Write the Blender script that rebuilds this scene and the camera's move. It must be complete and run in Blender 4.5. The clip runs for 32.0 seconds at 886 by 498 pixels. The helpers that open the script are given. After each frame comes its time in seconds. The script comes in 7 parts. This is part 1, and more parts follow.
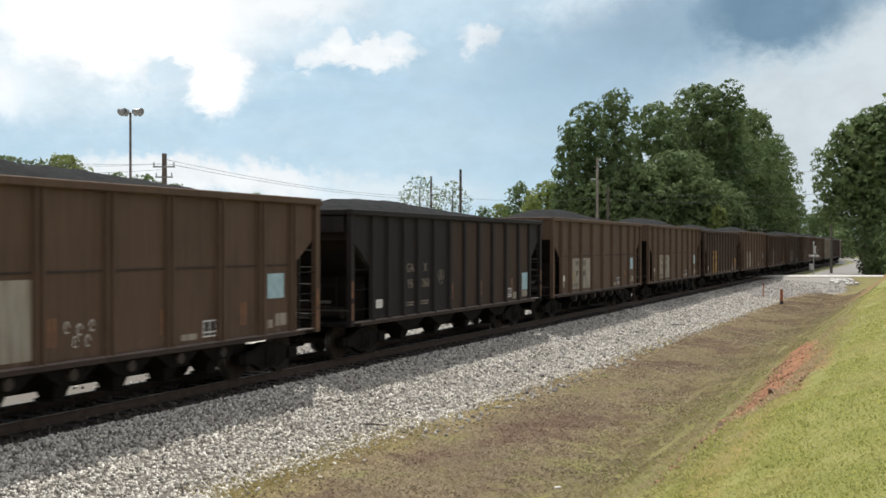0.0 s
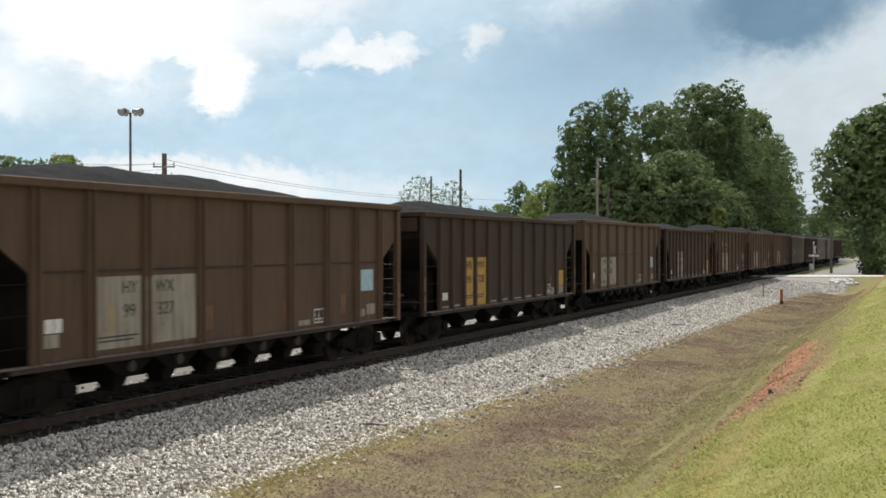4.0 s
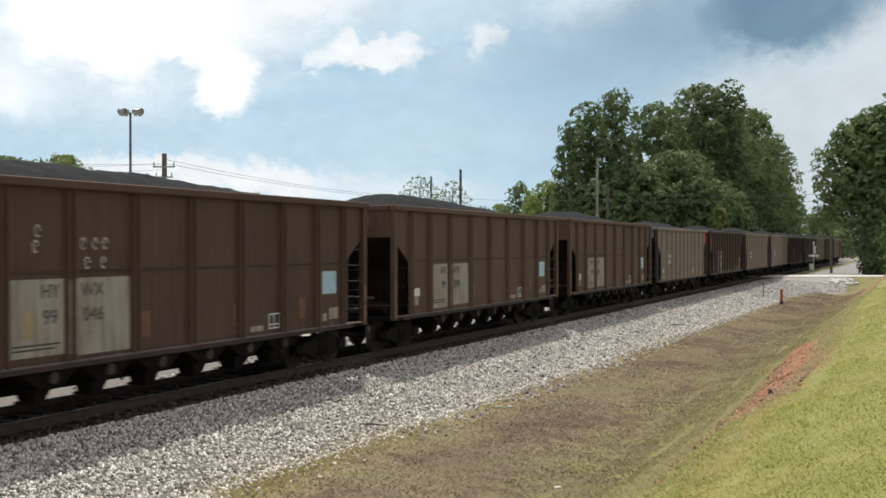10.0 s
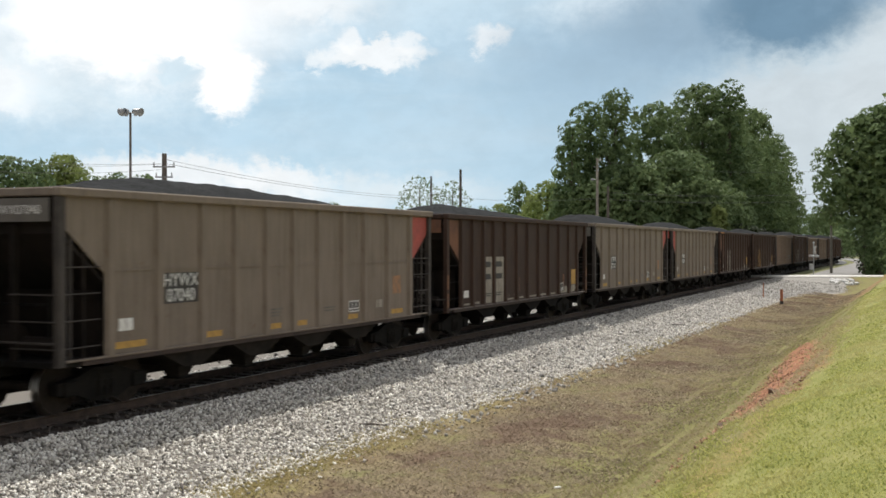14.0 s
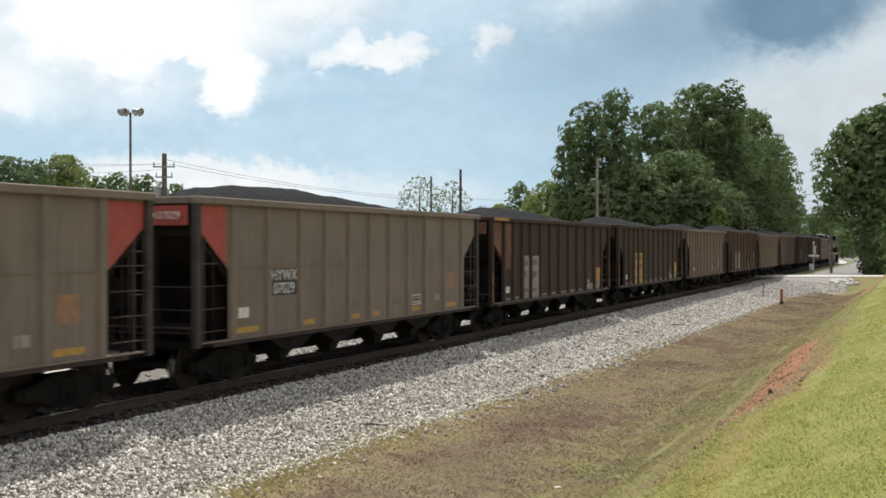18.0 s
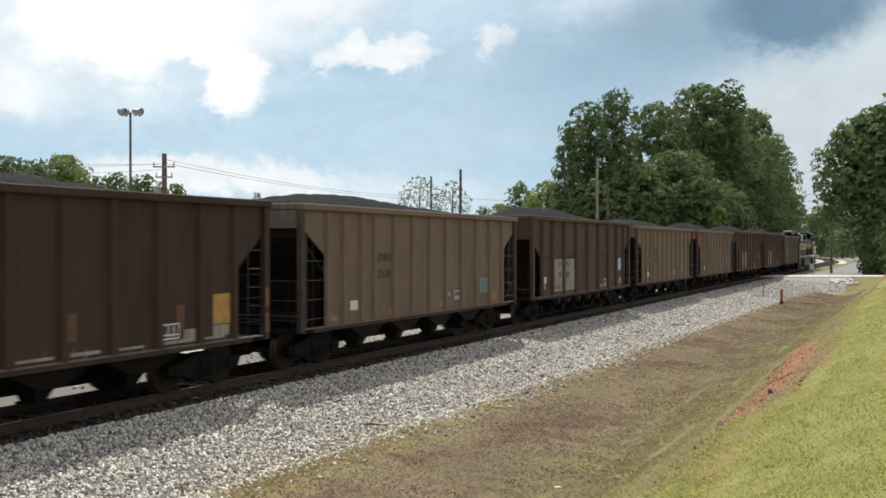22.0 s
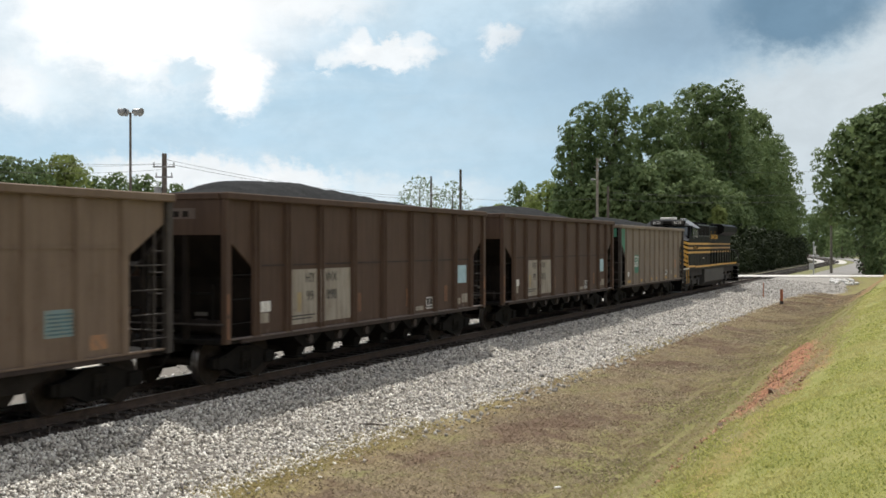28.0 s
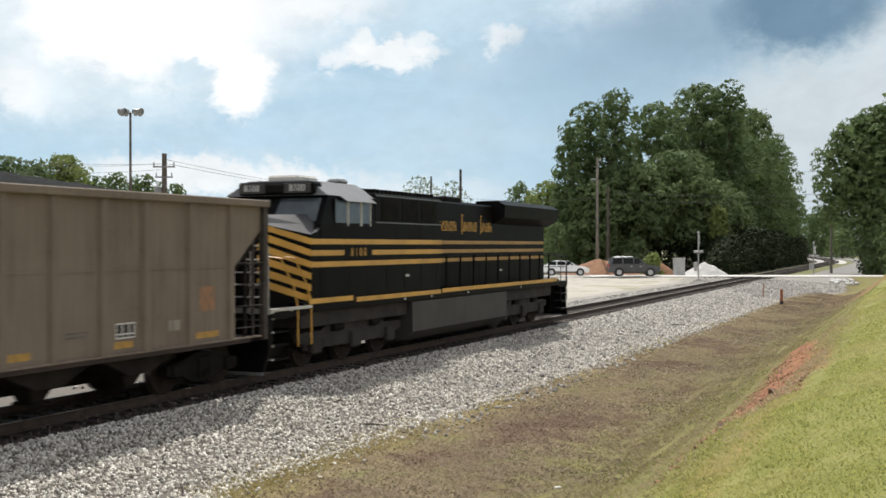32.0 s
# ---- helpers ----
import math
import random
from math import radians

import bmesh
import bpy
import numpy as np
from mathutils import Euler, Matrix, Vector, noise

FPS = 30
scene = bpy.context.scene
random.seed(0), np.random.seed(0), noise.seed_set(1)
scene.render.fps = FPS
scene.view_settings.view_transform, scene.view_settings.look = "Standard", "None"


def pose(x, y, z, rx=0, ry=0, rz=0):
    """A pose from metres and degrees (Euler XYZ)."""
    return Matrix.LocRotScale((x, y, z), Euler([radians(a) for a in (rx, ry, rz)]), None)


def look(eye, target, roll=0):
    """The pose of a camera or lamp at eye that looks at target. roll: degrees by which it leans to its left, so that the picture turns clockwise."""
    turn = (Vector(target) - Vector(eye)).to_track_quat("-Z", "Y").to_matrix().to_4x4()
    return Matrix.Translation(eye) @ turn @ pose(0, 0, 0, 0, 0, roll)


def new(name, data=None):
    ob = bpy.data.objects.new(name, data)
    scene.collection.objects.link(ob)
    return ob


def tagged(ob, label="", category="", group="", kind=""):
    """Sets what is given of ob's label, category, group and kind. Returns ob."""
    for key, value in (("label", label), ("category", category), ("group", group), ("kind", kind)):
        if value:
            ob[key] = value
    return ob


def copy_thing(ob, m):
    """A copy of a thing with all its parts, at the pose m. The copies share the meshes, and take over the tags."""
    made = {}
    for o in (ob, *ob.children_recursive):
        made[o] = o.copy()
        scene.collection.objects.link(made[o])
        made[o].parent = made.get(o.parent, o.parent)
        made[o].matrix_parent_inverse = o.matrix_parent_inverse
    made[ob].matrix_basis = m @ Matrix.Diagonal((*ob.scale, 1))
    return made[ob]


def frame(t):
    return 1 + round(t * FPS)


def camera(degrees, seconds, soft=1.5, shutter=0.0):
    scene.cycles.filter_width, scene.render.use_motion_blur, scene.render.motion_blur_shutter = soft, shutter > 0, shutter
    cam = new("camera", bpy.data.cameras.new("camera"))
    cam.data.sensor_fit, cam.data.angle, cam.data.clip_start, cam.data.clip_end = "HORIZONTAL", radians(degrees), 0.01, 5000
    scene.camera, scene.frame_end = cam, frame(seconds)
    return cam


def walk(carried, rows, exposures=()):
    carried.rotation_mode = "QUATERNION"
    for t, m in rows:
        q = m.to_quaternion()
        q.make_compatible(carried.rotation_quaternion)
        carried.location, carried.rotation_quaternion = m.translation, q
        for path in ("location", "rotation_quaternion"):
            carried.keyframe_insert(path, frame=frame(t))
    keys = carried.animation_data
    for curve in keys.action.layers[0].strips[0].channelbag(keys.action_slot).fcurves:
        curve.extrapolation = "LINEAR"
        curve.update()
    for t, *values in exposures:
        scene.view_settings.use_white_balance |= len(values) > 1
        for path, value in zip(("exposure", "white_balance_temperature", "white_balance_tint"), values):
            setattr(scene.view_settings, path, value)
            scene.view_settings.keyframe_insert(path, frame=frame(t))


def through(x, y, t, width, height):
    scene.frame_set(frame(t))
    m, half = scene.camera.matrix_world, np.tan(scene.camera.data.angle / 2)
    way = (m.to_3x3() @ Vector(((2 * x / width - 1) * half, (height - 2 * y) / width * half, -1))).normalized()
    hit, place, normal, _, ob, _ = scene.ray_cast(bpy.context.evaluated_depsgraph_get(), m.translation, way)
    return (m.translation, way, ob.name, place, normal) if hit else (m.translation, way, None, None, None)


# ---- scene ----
# ---------------------------------------------------------------- camera
EYE = Vector((14.5, 0.0, 2.92))
HEADING = 23.35          # degrees from the track's line towards the left
cam = camera(43.6, 32.0, soft=1.6, shutter=0.3)
walk(cam, [(0.0, pose(14.5, 0, 2.92, 89.8, 0, HEADING)), (32.0, pose(14.5, 0, 2.92, 89.8, 0, HEADING))])
FWD = Vector((-math.sin(radians(HEADING)), math.cos(radians(HEADING)), 0))
RGT = Vector((math.cos(radians(HEADING)), math.sin(radians(HEADING)), 0))


def place(right, ahead, z=0.0):
    """A world point from metres to the right of and ahead of the camera."""
    p = EYE + RGT * right + FWD * ahead
    return Vector((p.x, p.y, z))


# ---------------------------------------------------------------- light
SUN_AZ, SUN_EL = 26.0, 58.0     # degrees left of the track's line, degrees high
world = bpy.data.worlds.new("world")
scene.world = world
world.use_nodes = True
wn = world.node_tree.nodes
sky = wn.new("ShaderNodeTexSky")
sky.sky_type, sky.sun_disc = "NISHITA", False
sky.sun_elevation, sky.sun_rotation = radians(SUN_EL), radians(-SUN_AZ)
sky.dust_density, sky.air_density = 2.0, 1.0
wn["Background"].inputs["Strength"].default_value = 0.135
# broken cloud over the whole sky
wt = world.node_tree
cloud = wn.new("ShaderNodeTexNoise")
cloud.inputs["Scale"].default_value, cloud.inputs["Detail"].default_value = 2.2, 6.0
wt.links.new(wn.new("ShaderNodeTexCoord").outputs["Generated"], cloud.inputs["Vector"])
cover = wn.new("ShaderNodeMapRange")
for k, v in ((1, 0.40), (2, 0.62), (3, 0.25), (4, 0.85)):
    cover.inputs[k].default_value = v
wt.links.new(cloud.outputs["Fac"], cover.inputs[0])
blend = wn.new("ShaderNodeMix")
blend.data_type = "RGBA"
blend.inputs[7].default_value = (6.8, 6.55, 6.15, 1)
wt.links.new(cover.outputs[0], blend.inputs[0])
wt.links.new(sky.outputs[0], blend.inputs[6])
wt.links.new(blend.outputs[2], wn["Background"].inputs[0])
sun_dir = Vector((-math.sin(radians(SUN_AZ)) * math.cos(radians(SUN_EL)), math.cos(radians(SUN_AZ)) * math.cos(radians(SUN_EL)), math.sin(radians(SUN_EL))))
sun = new("sun", bpy.data.lights.new("sun", "SUN"))
sun.data.energy, sun.data.angle, sun.data.color = 4.3, radians(0.6), (1.0, 0.965, 0.91)
sun.matrix_basis = look(sun_dir * 300, (0, 0, 0))
scene.view_settings.exposure = 0.0


# ---------------------------------------------------------------- materials
def nodes_of(name):
    m = bpy.data.materials.new(name)
    m.use_nodes = True
    t = m.node_tree
    return m, t, t.nodes["Principled BSDF"]


def maths(t, op, a, b=None, c=None, clamp=False):
    n = t.nodes.new("ShaderNodeMath")
    n.operation, n.use_clamp = op, clamp
    for i, v in enumerate((a, b, c)):
        if v is None:
            continue
        if hasattr(v, "is_output"):
            t.links.new(v, n.inputs[i])
        else:
            n.inputs[i].default_value = v
    return n.outputs[0]


def ramp(t, x, lo, hi, a=0.0, b=1.0):
    """Smooth step of x from lo to hi, giving a to b."""
    n = t.nodes.new("ShaderNodeMapRange")
    n.interpolation_type = "SMOOTHSTEP"
    t.links.new(x, n.inputs[0])
    for i, v in enumerate((lo, hi, a, b)):
        n.inputs[1 + i].default_value = v
    return n.outputs[0]


def mix(t, fac, a, b, blend="MIX"):
    n = t.nodes.new("ShaderNodeMix")
    n.data_type, n.blend_type = "RGBA", blend
    for i, v in ((0, fac), (6, a), (7, b)):
        if hasattr(v, "is_output"):
            t.links.new(v, n.inputs[i])
        else:
            n.inputs[i].default_value = v if i == 0 else (*v, 1.0)
    return n.outputs[2]


def fbm(t, vec, scale, detail=4.0, rough=0.55, warp=0.0):
    n = t.nodes.new("ShaderNodeTexNoise")
    n.inputs["Scale"].default_value, n.inputs["Detail"].default_value = scale, detail
    n.inputs["Roughness"].default_value, n.inputs["Distortion"].default_value = rough, warp
    if vec is not None:
        t.links.new(vec, n.inputs["Vector"])
    return n.outputs["Fac"]


def stretch(t, vec, s):
    n = t.nodes.new("ShaderNodeMapping")
    n.inputs["Scale"].default_value = s
    t.links.new(vec, n.inputs["Vector"])
    return n.outputs[0]


def objco(t):
    return t.nodes.new("ShaderNodeTexCoord").outputs["Object"]


def bump(t, bsdf, h, strength=0.3, dist=0.01):
    n = t.nodes.new("ShaderNodeBump")
    n.inputs["Strength"].default_value, n.inputs["Distance"].default_value = strength, dist
    t.links.new(h, n.inputs["Height"])
    t.links.new(n.outputs[0], bsdf.inputs["Normal"])


def plain(name, a, b=None, rough=0.7, metal=0.0, scale=3.0, relief=0.0, fine=40.0):
    """A surface of two mottled tones with fine grain."""
    m, t, p = nodes_of(name)
    co = objco(t)
    b = b or tuple(c * 0.7 for c in a)
    f1, f2 = fbm(t, co, scale, 5), fbm(t, co, fine, 3)
    fac = ramp(t, maths(t, "ADD", maths(t, "MULTIPLY", f1, 0.7), maths(t, "MULTIPLY", f2, 0.3)), 0.36, 0.64)
    t.links.new(mix(t, fac, a, b), p.inputs["Base Color"])
    p.inputs["Roughness"].default_value, p.inputs["Metallic"].default_value = rough, metal
    if relief:
        bump(t, p, f2, 0.5, relief)
    return m


def car_paint(name, base, grime, rust=(0.12, 0.05, 0.025), rough=0.62, streaks=0.5, scuff=0.0):
    """Weathered freight-car paint: runs of grime down the sheet, dust, rust specks."""
    m, t, p = nodes_of(name)
    co = objco(t)
    runs = fbm(t, stretch(t, co, (5.0, 5.0, 0.35)), 1.6, 6, 0.6)
    broad = fbm(t, co, 0.45, 5, 0.6)
    fine = fbm(t, co, 22, 4, 0.65)
    f = maths(t, "ADD", maths(t, "MULTIPLY", runs, streaks), maths(t, "MULTIPLY", broad, 1 - streaks))
    c = mix(t, ramp(t, f, 0.34, 0.74), base, grime)
    c = mix(t, ramp(t, fine, 0.55, 0.8, 0, 0.35), c, tuple(min(1, k * 1.5 + 0.02) for k in base))
    spots = maths(t, "MULTIPLY", ramp(t, fbm(t, co, 6, 6, 0.7, 0.5), 0.6, 0.72), ramp(t, broad, 0.45, 0.6))
    c = mix(t, maths(t, "MULTIPLY", spots, 0.7), c, rust)
    if scuff:
        # chalky scuffs and splashes low on the sheet
        s = t.nodes.new("ShaderNodeSeparateXYZ")
        t.links.new(co, s.inputs[0])
        chips = ramp(t, fbm(t, stretch(t, co, (1.0, 1.0, 0.5)), 7, 6, 0.75, 0.4), 0.56, 0.66)
        c = mix(t, maths(t, "MULTIPLY", maths(t, "MULTIPLY", chips, ramp(t, s.outputs[2], 1.3, 1.03)), scuff), c, (0.32, 0.27, 0.23))
    t.links.new(c, p.inputs["Base Color"])
    p.inputs["Roughness"].default_value = rough
    p.inputs["Specular IOR Level"].default_value = 0.14
    bump(t, p, maths(t, "ADD", broad, maths(t, "MULTIPLY", fine, 0.15)), 0.35, 0.02)
    return m


PAINT = {
    "tan_brown": car_paint("tan_brown_paint", (0.122, 0.080, 0.056), (0.074, 0.048, 0.034), scuff=0.35),
    "brown": car_paint("brown_paint", (0.100, 0.064, 0.046), (0.058, 0.037, 0.027), scuff=0.35),
    "dark": car_paint("black_brown_paint", (0.026, 0.0215, 0.0215), (0.014, 0.012, 0.0125), (0.036, 0.025, 0.021), scuff=0.25),
    "grey": car_paint("grey_paint", (0.236, 0.192, 0.152), (0.150, 0.120, 0.094), streaks=0.45),
    "tan": car_paint("tan_paint", (0.200, 0.147, 0.108), (0.128, 0.091, 0.066), streaks=0.45),
    "umber": car_paint("umber_paint", (0.064, 0.041, 0.030), (0.034, 0.022, 0.017), (0.085, 0.042, 0.025), scuff=0.8),
    "rust": car_paint("rust_brown_paint", (0.062, 0.037, 0.027), (0.032, 0.019, 0.0145), (0.080, 0.038, 0.023), scuff=0.9),
}
M_UNDER = plain("grimy_black_steel", (0.016, 0.014, 0.012), (0.008, 0.0075, 0.007), 0.85, 0.0, 4, 0.004)
M_POCKET = plain("dusty_black_pocket", (0.014, 0.012, 0.0105), (0.008, 0.007, 0.0065), 0.85, 0.0, 2)
M_POCKETGREY = plain("dirty_grey_pocket", (0.030, 0.025, 0.021), (0.014, 0.012, 0.0105), 0.85, 0.0, 2)
# End steel: grime, with the black shade of the recess in its colour.
M_ENDDARK = plain("grimy_shade_dark_end_steel", (0.022, 0.017, 0.014), (0.011, 0.009, 0.008), 0.85, 0.0, 1.5)
M_WHEEL = plain("brown_wheel_steel", (0.04, 0.031, 0.026), (0.022, 0.018, 0.015), 0.7, 0.0, 5)
M_TREAD = plain("polished_tread_steel", (0.55, 0.54, 0.52), (0.4, 0.39, 0.38), 0.28, 1.0, 8)
M_COAL = plain("coal", (0.022, 0.0235, 0.0245), (0.010, 0.0105, 0.011), 0.9, 0.0, 9, 0.03, 30)
M_COAL.node_tree.nodes["Principled BSDF"].inputs["Specular IOR Level"].default_value = 0.08
for k in (M_UNDER, M_POCKET, M_WHEEL, M_POCKETGREY, M_ENDDARK):
    k.node_tree.nodes["Principled BSDF"].inputs["Specular IOR Level"].default_value = 0.1
M_WHITE = car_paint("faded_white_paint", (0.38, 0.35, 0.295), (0.15, 0.12, 0.092), (0.12, 0.075, 0.05), 0.75, 0.6)
M_STENCIL = plain("stencil_white", (0.75, 0.74, 0.70), (0.6, 0.58, 0.54), 0.7, 0, 9)
M_BLACK = plain("black_stencil", (0.03, 0.028, 0.026), (0.05, 0.045, 0.04), 0.7, 0, 9)
M_YELLOW = plain("faded_yellow_paint", (0.50, 0.29, 0.06), (0.34, 0.20, 0.055), 0.7, 0, 6)
M_ORANGE = plain("faded_orange_paint", (0.52, 0.23, 0.06), (0.36, 0.17, 0.06), 0.7, 0, 6)
M_RUSTSTRIP = plain("rust_orange_strip", (0.25, 0.115, 0.05), (0.15, 0.075, 0.04), 0.75, 0, 3)
M_RED = plain("faded_red_paint", (0.42, 0.07, 0.05), (0.30, 0.06, 0.045), 0.65, 0, 4)
M_GREEN = plain("green_paint", (0.05, 0.21, 0.13), (0.04, 0.15, 0.10), 0.65, 0, 4)
M_TEAL = plain("pale_blue_placard", (0.38, 0.54, 0.60), (0.29, 0.44, 0.51), 0.5, 0, 6)
M_STEEL = plain("dull_steel", (0.30, 0.29, 0.28), (0.2, 0.19, 0.18), 0.45, 0.6, 6)


# ---------------------------------------------------------------- mesh helpers
def mesh_from(bm, name, mat, smooth=False):
    me = bpy.data.meshes.new(name)
    bm.to_mesh(me)
    bm.free()
    for k in (mat if isinstance(mat, (list, tuple)) else [mat]):
        me.materials.append(k)
    if smooth:
        me.shade_smooth()
    return me


def part(name, bm, mat, parent, label="", at=None, smooth=False):
    """Links a bmesh (or a mesh) as one part under its thing."""
    me = bm if isinstance(bm, bpy.types.Mesh) else mesh_from(bm, name, mat, smooth)
    ob = new(name, me)
    ob.parent = parent
    if at is not None:
        ob.matrix_basis = at if isinstance(at, Matrix) else Matrix.Translation(at)
    if label:
        ob["label"] = label
    return ob


def box(bm, x0, y0, z0, x1, y1, z1, bev=0.0):
    r = bmesh.ops.create_cube(bm, size=1.0)
    vs = r["verts"]
    for v in vs:
        v.co = Vector(((x0 + x1) / 2 + v.co.x * (x1 - x0), (y0 + y1) / 2 + v.co.y * (y1 - y0), (z0 + z1) / 2 + v.co.z * (z1 - z0)))
    if bev:
        es = list({e for v in vs for e in v.link_edges})
        bmesh.ops.bevel(bm, geom=es, offset=bev, segments=1, affect="EDGES")
    return bm


def boxes(*rows, bev=0.0):
    bm = bmesh.new()
    for r in rows:
        box(bm, *r, bev=bev)
    return bm


def rod(bm, a, b, r, n=8, r2=None):
    a, b = Vector(a), Vector(b)
    d = b - a
    m = Matrix.Translation((a + b) / 2) @ d.to_track_quat("Z", "Y").to_matrix().to_4x4()
    bmesh.ops.create_cone(bm, cap_ends=True, segments=n, radius1=r, radius2=r if r2 is None else r2, depth=d.length, matrix=m)
    return bm


def rods(pairs, r, n=6):
    bm = bmesh.new()
    for a, b in pairs:
        rod(bm, a, b, r, n)
    return bm


def prism(bm, outline, lo, hi, axis="x"):
    """Extrudes a 2D outline from lo to hi along an axis (outline holds the other two in order)."""
    def at(p, k):
        return {"x": (k, p[0], p[1]), "y": (p[0], k, p[1]), "z": (p[0], p[1], k)}[axis]
    a = [bm.verts.new(at(p, lo)) for p in outline]
    b = [bm.verts.new(at(p, hi)) for p in outline]
    n = len(outline)
    bm.faces.new(a)
    bm.faces.new(b[::-1])
    for i in range(n):
        bm.faces.new((a[i], b[i], b[(i + 1) % n], a[(i + 1) % n]))
    bmesh.ops.recalc_face_normals(bm, faces=bm.faces[:])
    return bm


def frustum(rings):
    """A closed solid through rings of equal length."""
    bm = bmesh.new()
    vs = [[bm.verts.new(p) for p in r] for r in rings]
    n = len(rings[0])
    for a, b in zip(vs, vs[1:]):
        for k in range(n):
            bm.faces.new((a[k], a[(k + 1) % n], b[(k + 1) % n], b[k]))
    bm.faces.new(vs[0][::-1])
    bm.faces.new(vs[-1])
    bmesh.ops.recalc_face_normals(bm, faces=bm.faces[:])
    return bm


def thing(name, m, label, category, group="", kind=""):
    e = new(name)
    e.matrix_basis = m
    return tagged(e, label, category, group, kind)


LETTERS = {}


def lettering(text, height, mat):
    """A flat mesh of the text in the y-z plane, facing +x, centred."""
    key = (text, round(height, 3), mat.name)
    if key not in LETTERS:
        cu = bpy.data.curves.new("lettering", "FONT")
        cu.body, cu.size, cu.align_x, cu.align_y, cu.extrude = text, height * 1.35, "CENTER", "CENTER", 0.003
        ob = bpy.data.objects.new("lettering", cu)
        me = bpy.data.meshes.new_from_object(ob)
        bpy.data.objects.remove(ob)
        bpy.data.curves.remove(cu)
        me.transform(Matrix(((0, 0, 1, 0), (1, 0, 0, 0), (0, 1, 0, 0), (0, 0, 0, 1))))
        me.materials.clear()
        me.materials.append(mat)
        LETTERS[key] = me
    return LETTERS[key]


# ---------------------------------------------------------------- the line of the track
BEND_AT, BEND_R = 195.0, 350.0


def on_track(u, x=0.0, z=0.0):
    """The pose at u metres along the line (u is y on the straight), x to the right of the centre line."""
    if u <= BEND_AT:
        return Matrix.Translation((x, u, z))
    a = (u - BEND_AT) / BEND_R
    r = BEND_R + x
    return Matrix.Translation((-BEND_R + r * math.cos(a), BEND_AT + r * math.sin(a), z)) @ Matrix.Rotation(a, 4, "Z")


def bend_shift(y):
    """How far left of x = 0 the track lies at this y."""
    if y <= BEND_AT:
        return 0.0
    d = min(y - BEND_AT, BEND_R * 0.95)
    return BEND_R - math.sqrt(BEND_R ** 2 - d ** 2)


